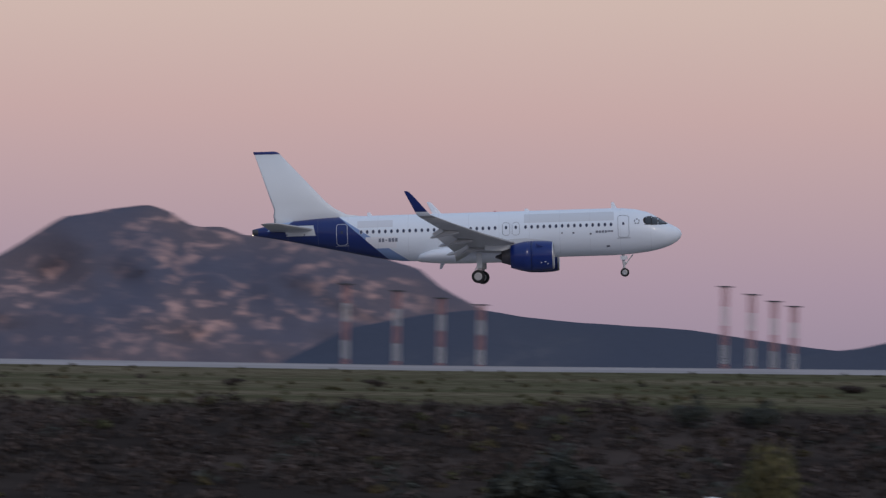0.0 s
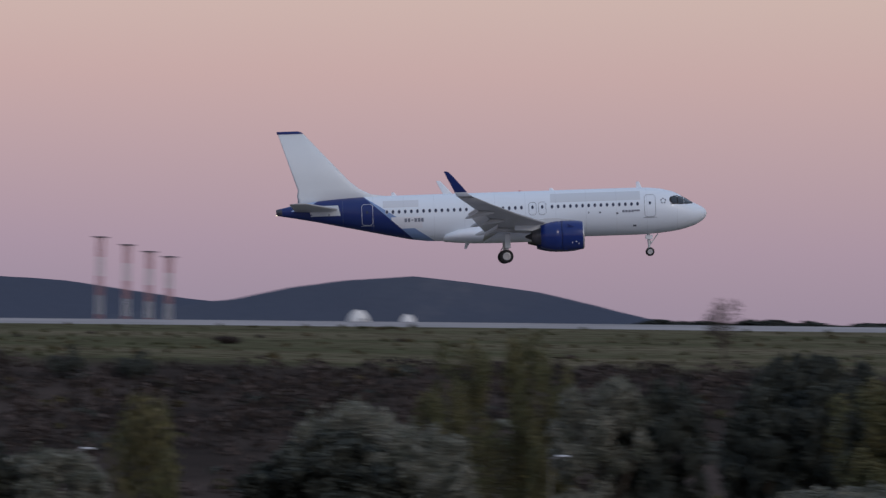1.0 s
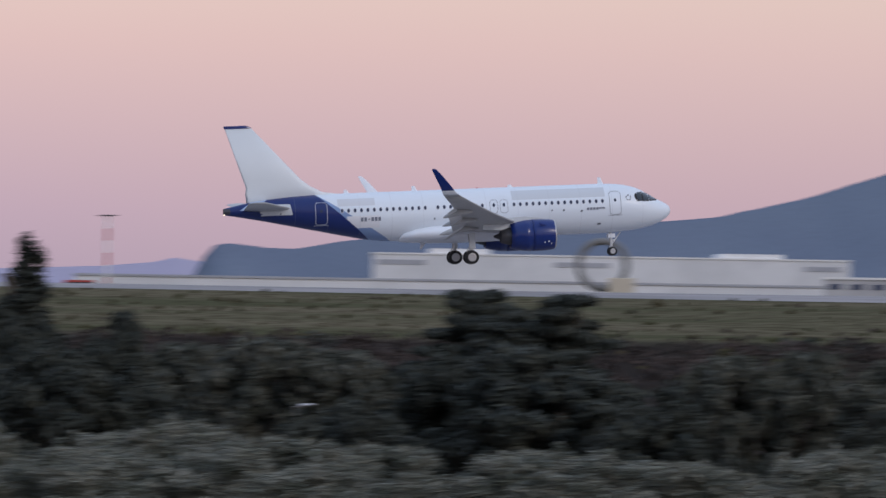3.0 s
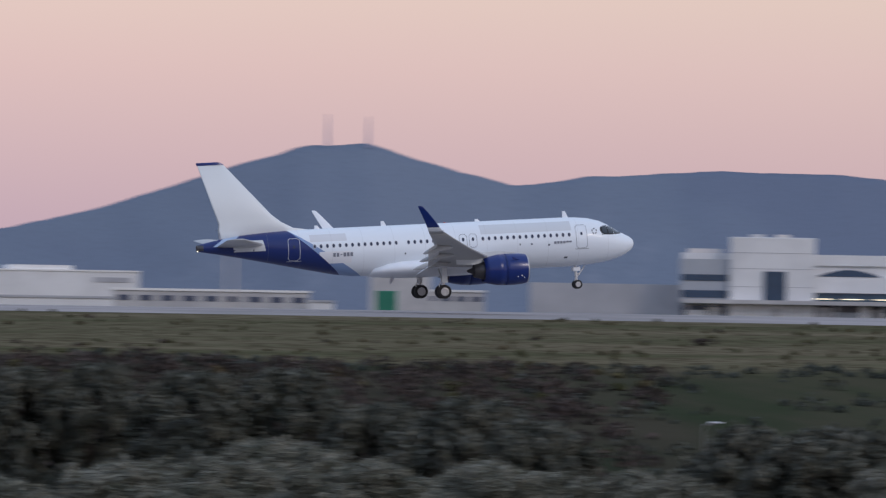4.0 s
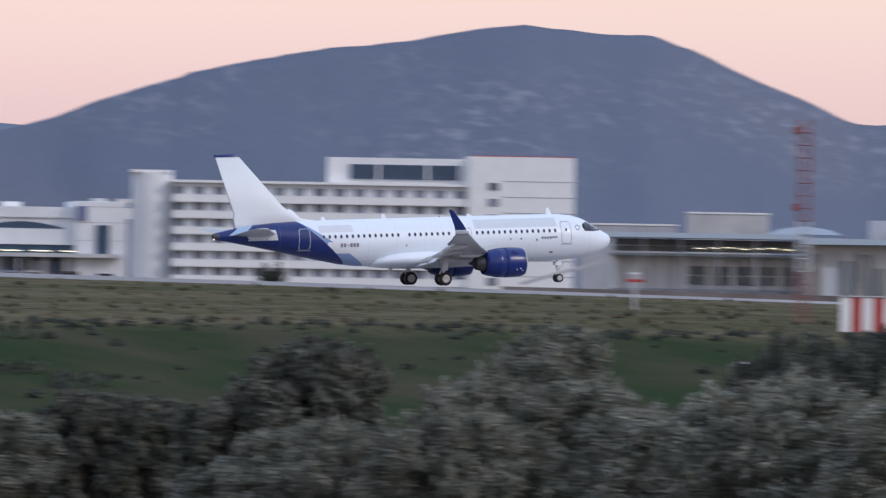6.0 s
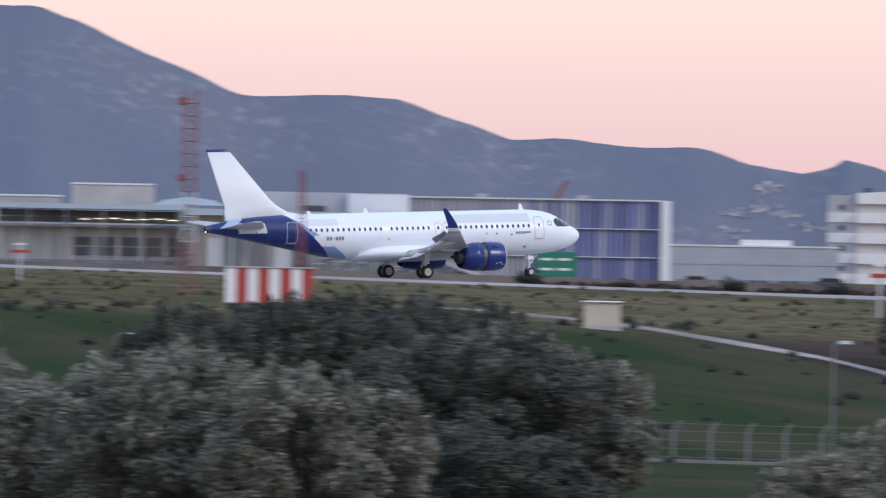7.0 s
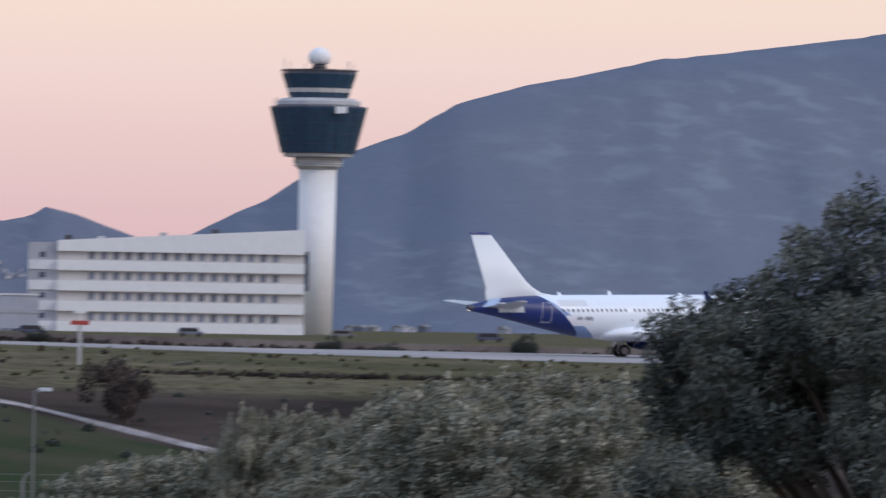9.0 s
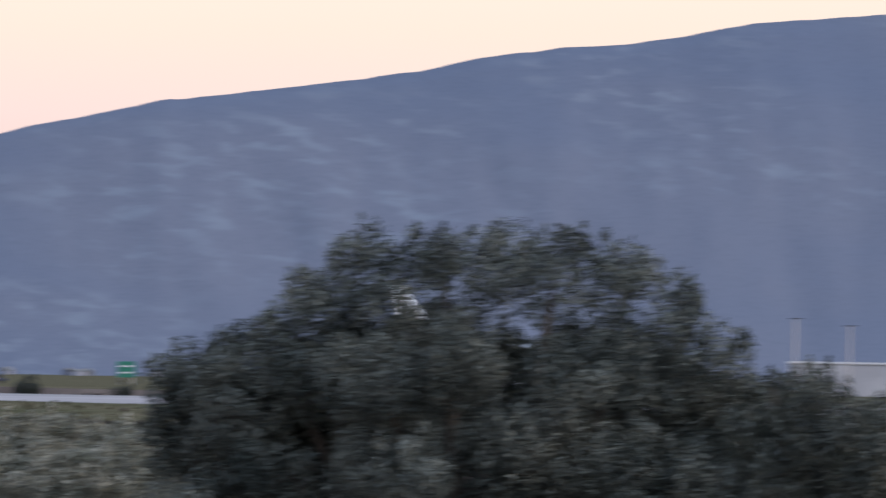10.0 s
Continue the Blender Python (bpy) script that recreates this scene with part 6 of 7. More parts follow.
# village on the far slope
rng_v = random.Random(8)
for k in range(64):
    az, el = ((570.4, 7.0), (567.3, 6.4), (573.5, 6.3), (571.6, 9.3), (576.6, 4.9), (567.4, 4.3))[k % 6]
    az, el = az + rng_v.gauss(0, 1.0), el + rng_v.gauss(0, 0.28)
    hit = SLOPES[6].ray_cast(Vector((0, 0, 0)), at(az, el, 1).normalized())[0]
    if hit is None:
        continue
    t = thing("hillside_house", "small pale house on the mountain slope", "house", Matrix.Translation(hit) @ Matrix.Rotation(-az / 1000, 4, "Z"))
    w, hh = rng_v.uniform(0.8, 2.4), rng_v.uniform(0.6, 1.3)
    bm = bmesh.new()
    box(bm, -w, w, -1.2, 3.0, -0.5, hh)
    part("wall", bm, M[rng_v.choice(("facade_grey", "facade_beige", "louvre_grey"))], t)
    bm = bmesh.new()
    box(bm, -w - 0.1, w + 0.1, -1.35, 3.0, hh + 0.003, hh + 0.2)
    part("roof", bm, M["louvre_grey"], t)


# ---- vegetation ----
def leaf_mesh(name, clumps, count, size, aspect, material, rng, droop=0.0):
    """Crown of many small leaves that cover clumps (centre, radii); most lie along the clump's surface, some stick out of it."""
    vol = np.array([c[1][0] * c[1][2] for c in clumps])
    pick = rng.choice(len(clumps), count, p=vol / vol.sum())
    cen = np.array([c[0] for c in clumps])[pick]
    rad = np.array([c[1] for c in clumps])[pick]
    d = rng.normal(size=(count, 3))
    d /= np.linalg.norm(d, axis=1)[:, None]
    pos = cen + d * rad * rng.uniform(0.66, 1.08, count)[:, None]
    lie = d + rng.normal(size=(count, 3)) * 0.42
    lie /= np.linalg.norm(lie, axis=1)[:, None]
    a = np.cross(lie, rng.normal(size=(count, 3)))
    out = rng.random(count) < 0.3
    a[out] = (d * 0.8 + rng.normal(size=(count, 3)) * 0.5)[out]
    a[:, 2] -= droop
    a /= np.linalg.norm(a, axis=1)[:, None]
    b = np.cross(a, lie)
    b /= np.linalg.norm(b, axis=1)[:, None] + 1e-9
    ln = size * rng.uniform(0.6, 1.35, count)[:, None]
    v = np.empty((count, 4, 3))
    v[:, 0], v[:, 1], v[:, 2], v[:, 3] = pos - a * ln * 0.5, pos + b * ln * aspect * 0.5, pos + a * ln * 0.5, pos - b * ln * aspect * 0.5
    me = bpy.data.meshes.new(name)
    me.vertices.add(count * 4)
    me.vertices.foreach_set("co", v.reshape(-1))
    me.loops.add(count * 4)
    me.loops.foreach_set("vertex_index", np.arange(count * 4, dtype=np.int32))
    me.polygons.add(count)
    me.polygons.foreach_set("loop_start", np.arange(0, count * 4, 4, dtype=np.int32))
    me.update()
    me.materials.append(material)
    return me


def crown_clumps(rng, n, rx, rz, zc, r0, r1, flat=0.8, dome=1.0):
    out = []
    for k in range(n):
        d = rng.normal(size=3)
        d /= np.linalg.norm(d)
        q = rng.uniform(0.35, 1.0) ** 0.5
        s = rng.uniform(r0, r1)
        out.append(((d[0] * rx * q, d[1] * rx * q, zc + d[2] * rz * q * dome), (s, s, s * flat)))
    return out


def boughs(rng, lobes, each, r0, r1, sprigs=0, tall=1.0):
    """Clumps gathered on the outer side of round lobes (centre, radius), with gaps between lobes and upright sprigs on top."""
    mid = np.mean([c for c, q in lobes], axis=0)
    out = []
    for c, q in lobes:
        away = np.array(c) - mid
        away[2] += 0.6 * q
        away /= np.linalg.norm(away) + 1e-6
        for k in range(each):
            d = rng.normal(size=3)
            d /= np.linalg.norm(d)
            d = d + away * 0.55
            d /= np.linalg.norm(d)
            s = rng.uniform(r0, r1) * q
            out.append((tuple(np.array(c) + d * (q - s * 0.6)), (s, s, s * tall)))
        out.append((tuple(c), (q * 0.62,) * 3))
        for k in range(sprigs):
            d = rng.normal(size=3) * np.array((1, 1, 0.5)) + away
            d[2] = abs(d[2]) + 0.3
            d /= np.linalg.norm(d)
            s = rng.uniform(0.07, 0.13) * q
            out.append((tuple(np.array(c) + d * q * rng.uniform(0.95, 1.16)), (s, s, s * rng.uniform(1.8, 2.8))))
    return out


def crown_lobes(rng, n, rx, rz, zc, q0, q1):
    """Lobes spread evenly over a crown, wide below and domed on top."""
    out = []
    for k in range(n):
        u = (k + 0.5) / n
        h = 1 - 1.55 * u
        a = k * 2.39996 + rng.uniform(-0.5, 0.5)
        w = math.sqrt(max(0.05, 1 - h * h))
        q = rng.uniform(q0, q1)
        f = rng.uniform(0.8, 1.1)
        out.append(((math.cos(a) * rx * w * f, math.sin(a) * rx * w * f, zc + h * rz * f + rng.uniform(-0.15, 0.15)), q))
    return out


SIZE = {}


def make_tree(name, label, cat, kind, seed, count, size):
    """Tree or shrub of about 8 m (trees) or 2 m (shrubs), built at the origin out of sight below; copies are placed."""
    rng = np.random.default_rng(seed)
    kind_key = seed
    t = thing(name, label, cat)
    aspect, droop = 0.34, 0.0
    if kind == "olive":
        fine = 3 if seed >= 14 else 2
        clumps = boughs(rng, crown_lobes(rng, 20, 2.05, 1.9, 5.0, 0.7, 1.15), 9, 0.26, 0.44, 4 * fine)
        clumps += boughs(rng, crown_lobes(rng, 9, 2.0, 0.6, 2.6, 0.7, 1.0), 7, 0.3, 0.45, 0)
        material, trunk = M[{14: "deep_leaf", 15: "silver_leaf"}.get(seed, "olive_leaf")], 0.28
        limbs = 8
    elif kind == "dark":
        clumps = boughs(rng, crown_lobes(rng, 22, 2.1, 2.3, 4.6, 0.7, 1.2), 8, 0.28, 0.46, 2)
        clumps += boughs(rng, crown_lobes(rng, 9, 2.0, 0.7, 2.0, 0.8, 1.1), 6, 0.3, 0.45, 0)
        material, trunk, limbs, aspect = M["grove_leaf" if seed == 23 else "dark_leaf"], 0.25, 6, 0.4
    elif kind == "pine":
        clumps = []
        for k in range(44):
            z = 7.7 - 6.3 * (k / 43) ** 0.9
            reach = min(2.5, 0.35 + 0.62 * (7.8 - z)) * rng.uniform(0.35, 1.0)
            a = k * 2.39996 + rng.uniform(-0.5, 0.5)
            x, y = reach * math.cos(a), reach * math.sin(a)
            q = rng.uniform(0.45, 0.8)
            for j in range(4):
                clumps.append(((x + rng.normal() * q * 0.55, y + rng.normal() * q * 0.55, z + rng.normal() * 0.1), (q * 0.6, q * 0.6, q * 0.26)))
        material, trunk, limbs, aspect = M["dark_leaf"], 0.22, 12, 0.3
    elif kind == "cypress":
        clumps = [((rng.normal() * 0.12, rng.normal() * 0.12, z), (max(0.06, 1.0 - z / 8.0) * rng.uniform(0.8, 1.12), max(0.06, 1.0 - z / 8.0), 0.34)) for z in np.linspace(0.3, 7.85, 64)]
        material, trunk, limbs, aspect = M["dark_leaf"], 0.16, 0, 0.3
    elif kind == "yellow":
        clumps = [(((q := rng.normal(size=2) * 0.95)[0], q[1], z), (0.55, 0.55, 0.8)) for z in rng.uniform(1.0, 7.4, 44)]
        material, trunk, limbs = M["yellow_leaf"], 0.16, 5
    elif kind == "bare":
        clumps = crown_clumps(rng, 26, 2.3, 2.2, 5.2, 0.5, 0.9)
        material, trunk, limbs, aspect = M["brown_leaf"], 0.2, 9, 0.12
    else:
        clumps = crown_clumps(rng, 15, 1.1, 0.7, 1.0, 0.3, 0.6)
        material, trunk, limbs = M[{"shrub_dark": "dark_leaf", "shrub_brown": "brown_leaf", "shrub_olive": "olive_leaf", "shrub_yellow": "yellow_leaf"}[kind]], 0.06, 3
    shrub = kind.startswith("shrub")
    top = 1.2 if shrub else 5.4
    bm = bmesh.new()
    prev, prev_r = Vector((0, 0, -0.4)), trunk * 1.25
    for k in range(1, 5):
        p = Vector((0.06 * top * math.sin(k + seed), 0.05 * top * math.cos(k * 1.4 + seed), top * k / 4 * (0.75 if kind != "cypress" else 1.3)))
        r = trunk * (1.15 - 0.2 * k)
        tube(bm, prev, p, prev_r, r, 8)
        prev, prev_r = p, r
    for k in range(limbs):
        c = Vector(clumps[int(rng.integers(len(clumps)))][0])
        base = Vector((0, 0, top * rng.uniform(0.3, 0.6)))
        mid = base.lerp(c, 0.5) + Vector((0, 0, -0.06 * top))
        tube(bm, base, mid, trunk * 0.5, trunk * 0.32, 6)
        tube(bm, mid, c, trunk * 0.32, trunk * 0.12, 6)
    part("trunk", bm, M["bark"], t)
    crown = new("crown", leaf_mesh("crown", clumps, count, size, aspect, material, rng, droop))
    crown.parent = t
    co = np.empty(len(crown.data.vertices) * 3, dtype=np.float32)
    crown.data.vertices.foreach_get("co", co)
    co = co.reshape(-1, 3)
    SIZE[kind_key] = (float(np.percentile(co[:, 2], 99.3)), float(np.percentile(np.abs(co[:, 0]), 97)) * 2)
    return t


PROTO = {
    ("olive", 0): make_tree("olive_tree", "grey-green olive tree with a rounded leafy crown", "tree", "olive", 11, 60000, 0.165),
    ("olive", 1): make_tree("olive_tree", "grey-green olive tree with a broad uneven crown", "tree", "olive", 12, 60000, 0.165),
    ("olive", 2): make_tree("olive_tree", "silvery olive tree with a dense leafy crown", "tree", "olive", 13, 60000, 0.165),
    ("near", 0): make_tree("olive_tree", "large dark green olive tree close to the viewpoint", "tree", "olive", 14, 100000, 0.125),
    ("near", 1): make_tree("olive_tree", "grey-green olive tree with fine narrow leaves", "tree", "olive", 15, 110000, 0.12),
    ("dark", 0): make_tree("evergreen_tree", "dark green evergreen tree on the bank", "tree", "dark", 21, 38000, 0.29),
    ("dark", 1): make_tree("evergreen_tree", "dark dense evergreen tree on the bank", "tree", "dark", 22, 38000, 0.29),
    ("dark", 2): make_tree("evergreen_tree", "grey-green evergreen tree in the valley row", "tree", "dark", 23, 38000, 0.29),
    ("pine", 0): make_tree("pine_tree", "dark pine tree with layered branches", "tree", "pine", 31, 40000, 0.24),
    ("cypress", 0): make_tree("cypress_tree", "tall narrow dark green cypress", "tree", "cypress", 41, 34000, 0.2),
    ("yellow", 0): make_tree("poplar_tree", "yellowing slender tree in autumn leaf", "tree", "yellow", 51, 12000, 0.24),
    ("yellow", 1): make_tree("poplar_tree", "yellow-green slender tree on the bank", "tree", "yellow", 52, 12000, 0.24),
    ("bare", 0): make_tree("bare_tree", "leafless brownish tree at the field edge", "tree", "bare", 61, 1800, 0.4),
    ("shrub_dark", 0): make_tree("shrub", "dark green shrub on the bank", "shrub", "shrub_dark", 71, 2600, 0.16),
    ("shrub_brown", 0): make_tree("shrub", "dry brown shrub on the bank", "shrub", "shrub_brown", 72, 2600, 0.16),
    ("shrub_olive", 0): make_tree("shrub", "grey-green shrub on the bank", "shrub", "shrub_olive", 73, 2600, 0.16),
    ("shrub_yellow", 0): make_tree("shrub", "yellowish shrub on the bank", "shrub", "shrub_yellow", 74, 2600, 0.16),
}
SEED = {("olive", 0): 11, ("olive", 1): 12, ("olive", 2): 13, ("near", 0): 14, ("near", 1): 15, ("dark", 0): 21, ("dark", 1): 22, ("dark", 2): 23, ("pine", 0): 31, ("cypress", 0): 41, ("yellow", 0): 51, ("yellow", 1): 52, ("bare", 0): 61, ("shrub_dark", 0): 71, ("shrub_brown", 0): 72, ("shrub_olive", 0): 73, ("shrub_yellow", 0): 74}
USED = set()


def plant(kind, v, az, el_top, r, width):
    """Place a tree whose top stands at the given elevation; width of its crown in metres."""
    p = at(az, 0, r)
    z = ground_z(p.x, p.y)
    o = PROTO[kind, v]
    h0, w0 = SIZE[SEED[kind, v]]
    h = max(0.6, r * el_top / 1000 - z)
    if kind in ("olive", "near", "dark"):
        width = max(width, 0.4 * h)
    m = Matrix.Translation((p.x, p.y, z)) @ Matrix.Rotation(random.uniform(0, 6.28), 4, "Z") @ Matrix.Diagonal((width / w0, width / w0, h / h0, 1))
    if (kind, v) in USED:
        return copy_thing(o, m @ Matrix.Diagonal((1 / o.scale.x, 1 / o.scale.y, 1 / o.scale.z, 1)))
    USED.add((kind, v))
    o.matrix_basis = m
    return o


# the bank by the approach lights: scrub, shrubs and autumn trees
for kind, v, (az, el), r, w in (
        ("shrub_dark", 0, (28.6, -3.42), 575, 2.6), ("shrub_dark", 0, (36.7, -4.07), 575, 2.4), ("shrub_dark", 0, (36.9, -3.87), 578, 2.2),
        ("dark", 0, (13.7, -11.66), 330, 5.0), ("dark", 1, (60.6, -13.59), 330, 5.0), ("shrub_yellow", 0, (38.5, -9.14), 380, 3.0), ("shrub_brown", 0, (9.1, -9.65), 420, 3.0),
        ("yellow", 0, (75.3, -2.61), 450, 3.2), ("yellow", 1, (81.8, -1.84), 440, 3.6), ("yellow", 0, (84.8, -4.27), 435, 2.8), ("yellow", 1, (71.5, -8.43), 420, 3.0),
        ("yellow", 1, (124.5, -6.07), 420, 4.5), ("yellow", 0, (130.4, -6.62), 420, 4.0), ("yellow", 0, (123.7, -6.99), 420, 4.6), ("yellow", 1, (128.9, -8.21), 410, 4.0),
        ("dark", 0, (114.0, -4.16), 450, 5.0), ("dark", 1, (120.5, -4.70), 455, 3.6), ("dark", 1, (110.1, -7.62), 430, 4.2), ("cypress", 0, (97.1, -9.81), 400, 0.9),
        ("dark", 0, (98.3, -7.31), 400, 3.0), ("olive", 0, (91.8, -6.64), 400, 4.8), ("dark", 1, (117.8, -4.35), 430, 4.6), ("dark", 0, (113.9, -4.29), 435, 5.2),
        ("olive", 1, (133.8, -17.34), 270, 5.6), ("olive", 2, (118.1, -18.60), 250, 5.0), ("olive", 0, (142.3, -17.85), 255, 4.8), ("olive", 2, (27.8, -15.73), 330, 4.0),
        ("olive", 1, (61.7, -9.91), 380, 5.0), ("olive", 2, (69.6, -12.38), 330, 4.0), ("dark", 0, (59.2, -13.74), 330, 5.5), ("dark", 1, (140.9, -16.50), 330, 5.0),
        ("cypress", 0, (183.8, 3.35), 420, 4.9), ("dark", 0, (183.4, -4.91), 400, 4.2), ("dark", 1, (192.9, -3.96), 405, 4.6), ("dark", 0, (188.0, -7.44), 380, 6.4), ("dark", 1, (196.6, -9.91), 385, 5.0),
        ("pine", 0, (236.0, -0.06), 400, 8.0), ("pine", 0, (244.9, -0.43), 395, 8.4), ("pine", 0, (240.3, -3.00), 398, 10.0), ("dark", 1, (244.6, -6.98), 380, 9.0), ("dark", 0, (235.5, -7.79), 385, 7.0), ("dark", 1, (253.9, -11.39), 390, 4.0),
        ("dark", 2, (201.5, -6.68), 480, 5.7), ("dark", 2, (211.3, -5.99), 470, 6.5), ("dark", 2, (220.5, -7.14), 470, 5.7), ("dark", 2, (265.7, -7.07), 470, 4.9), ("dark", 2, (273.5, -6.47), 470, 4.6), ("dark", 2, (284.7, -7.26), 460, 5.7), ("dark", 2, (295.8, -6.74), 465, 5.7),
        ("olive", 0, (169.0, -10.6), 255, 5.8), ("olive", 2, (176.0, -15.0), 245, 4.0), ("olive", 1, (201.3, -15.97), 225, 5.4), ("olive", 2, (192.8, -18.86), 215, 5.0), ("olive", 0, (211.1, -17.56), 215, 5.4), ("olive", 2, (186.3, -20.29), 205, 4.5), ("olive", 1, (219.0, -20.37), 205, 5.0),
        ("olive", 2, (246.1, -18.46), 205, 5.4), ("olive", 0, (260.6, -19.51), 205, 4.6), ("dark", 0, (221.5, -13.72), 300, 4.6), ("olive", 1, (278.8, -17.89), 220, 4.8), ("dark", 1, (255.8, -11.36), 330, 4.5), ("olive", 0, (222.6, -18.21), 220, 5.0),
        ("olive", 1, (284.8, -17.19), 250, 4.6), ("olive", 0, (295.9, -15.04), 260, 5.0), ("dark", 1, (282.8, -13.24), 320, 3.8)):
    plant(kind, v, az, el, r, w)

# the valley in front of the terminal: rows of olives and evergreens
for kind, v, (az, el), r, w in (
        ("olive", 0, (305.2, -17.16), 245, 4.6), ("olive", 1, (319.6, -17.11), 250, 4.4), ("dark", 2, (316.9, -9.87), 340, 5.0), ("dark", 2, (307.1, -10.69), 350, 4.4), ("dark", 2, (325.4, -12.33), 320, 4.0),
        ("dark", 2, (349.0, -12.58), 330, 4.4), ("dark", 2, (356.2, -13.76), 320, 4.4), ("dark", 2, (362.0, -12.87), 330, 4.0), ("olive", 2, (368.6, -16.29), 270, 3.6), ("dark", 2, (377.7, -12.40), 330, 4.2), ("olive", 0, (379.1, -18.39), 240, 4.0), ("dark", 2, (390.8, -11.52), 320, 3.8), ("olive", 1, (388.9, -17.89), 230, 4.4), ("olive", 2, (372.0, -20.80), 230, 5.0),
        ("olive", 0, (335.3, -17.81), 290, 4.0), ("olive", 1, (341.2, -18.36), 280, 3.6),
        ("dark", 2, (360.3, -12.51), 330, 3.8), ("dark", 2, (370.2, -13.97), 330, 3.8), ("dark", 2, (380.6, -12.15), 320, 3.4), ("dark", 2, (391.0, -11.32), 320, 3.6), ("dark", 2, (400.9, -12.26), 330, 4.2), ("olive", 2, (410.1, -16.02), 260, 4.6), ("olive", 1, (389.9, -18.33), 235, 4.0), ("olive", 0, (400.3, -19.46), 225, 4.2), ("dark", 2, (421.8, -13.72), 330, 3.8), ("dark", 2, (429.0, -14.25), 330, 3.8), ("olive", 2, (378.1, -21.81), 225, 4.6), ("olive", 0, (365.1, -22.04), 230, 4.4),
        ("dark", 2, (448.7, -7.37), 260, 3.6), ("dark", 2, (444.2, -9.93), 255, 3.4), ("dark", 2, (447.7, -8.14), 250, 4.0), ("olive", 0, (446.9, -17.86), 190, 4.0), ("olive", 1, (454.1, -19.04), 180, 3.4), ("olive", 2, (448.5, -17.54), 200, 3.2), ("olive", 0, (441.4, -20.80), 190, 3.4), ("dark", 2, (440.6, -14.15), 250, 3.6)):
    plant(kind, v, az, el, r, w)

# olives close to the viewpoint
for kind, v, (az, el), r, w in (
        ("olive", 0, (475.8, -5.95), 165, 3.0), ("olive", 1, (468.7, -11.17), 160, 3.0), ("olive", 2, (480.5, -11.62), 160, 3.0), ("olive", 1, (462.9, -15.20), 150, 2.6), ("olive", 0, (451.8, -16.70), 160, 2.4), ("olive", 2, (488.4, -14.75), 150, 3.0),
        ("olive", 1, (506.6, -11.16), 125, 4.2), ("olive", 1, (496.2, -13.96), 125, 3.4), ("olive", 1, (519.1, -13.56), 118, 3.0), ("near", 0, (517.0, -5.10), 170, 3.6), ("near", 0, (503.9, -6.31), 180, 2.6), ("near", 0, (528.1, -4.58), 170, 4.0), ("dark", 0, (518.3, -6.38), 185, 4.0), ("near", 0, (537.9, -5.39), 165, 3.4), ("near", 0, (539.3, -8.63), 135, 4.2), ("olive", 1, (541.9, -8.65), 140, 3.4), ("near", 0, (532.8, -11.43), 138, 3.6), ("olive", 1, (547.9, -11.16), 140, 2.6), ("olive", 1, (502.8, -11.95), 120, 3.2), ("near", 0, (539.5, -19.15), 125, 3.4),
        ("near", 1, (591.1, -16.82), 140, 3.0), ("near", 1, (602.1, -15.83), 135, 3.4), ("near", 1, (610.0, -17.04), 130, 3.0), ("near", 1, (581.3, -21.24), 130, 2.8), ("near", 1, (606.9, -11.35), 118, 1.6), ("near", 1, (618.6, -12.32), 112, 2.6), ("near", 1, (629.1, -8.67), 112, 3.0), ("near", 1, (636.9, -8.86), 110, 2.6), ("near", 1, (596.5, -16.07), 120, 3.0), ("near", 1, (614.8, -18.27), 110, 2.6),
        ("near", 1, (607.8, -11.79), 118, 1.6), ("near", 1, (615.0, -11.66), 115, 1.8), ("near", 1, (626.8, -7.99), 108, 3.0), ("near", 1, (642.4, -7.07), 105, 3.2), ("near", 1, (634.7, -12.43), 100, 3.4), ("near", 1, (619.1, -16.63), 104, 3.0), ("near", 1, (616.1, -11.32), 115, 2.0), ("near", 1, (640.9, -6.77), 105, 3.4), ("near", 1, (631.8, -9.54), 100, 3.0), ("near", 1, (652.7, -7.83), 98, 3.0),
        ("near", 0, (727.7, -0.51), 72, 2.0),
        ("near", 1, (646.1, -9.16), 95, 2.8), ("near", 0, (731.1, -9.60), 78, 2.4),
        ("shrub_brown", 0, (588.2, -4.7), 616, 4.0), ("shrub_brown", 0, (590.4, -6.4), 612, 3.0), ("bare", 0, (104.8, 3.27), 590, 2.6), ("shrub_dark", 0, (618.1, -8.76), 540, 1.6)):
    plant(kind, v, az, el, r, w)

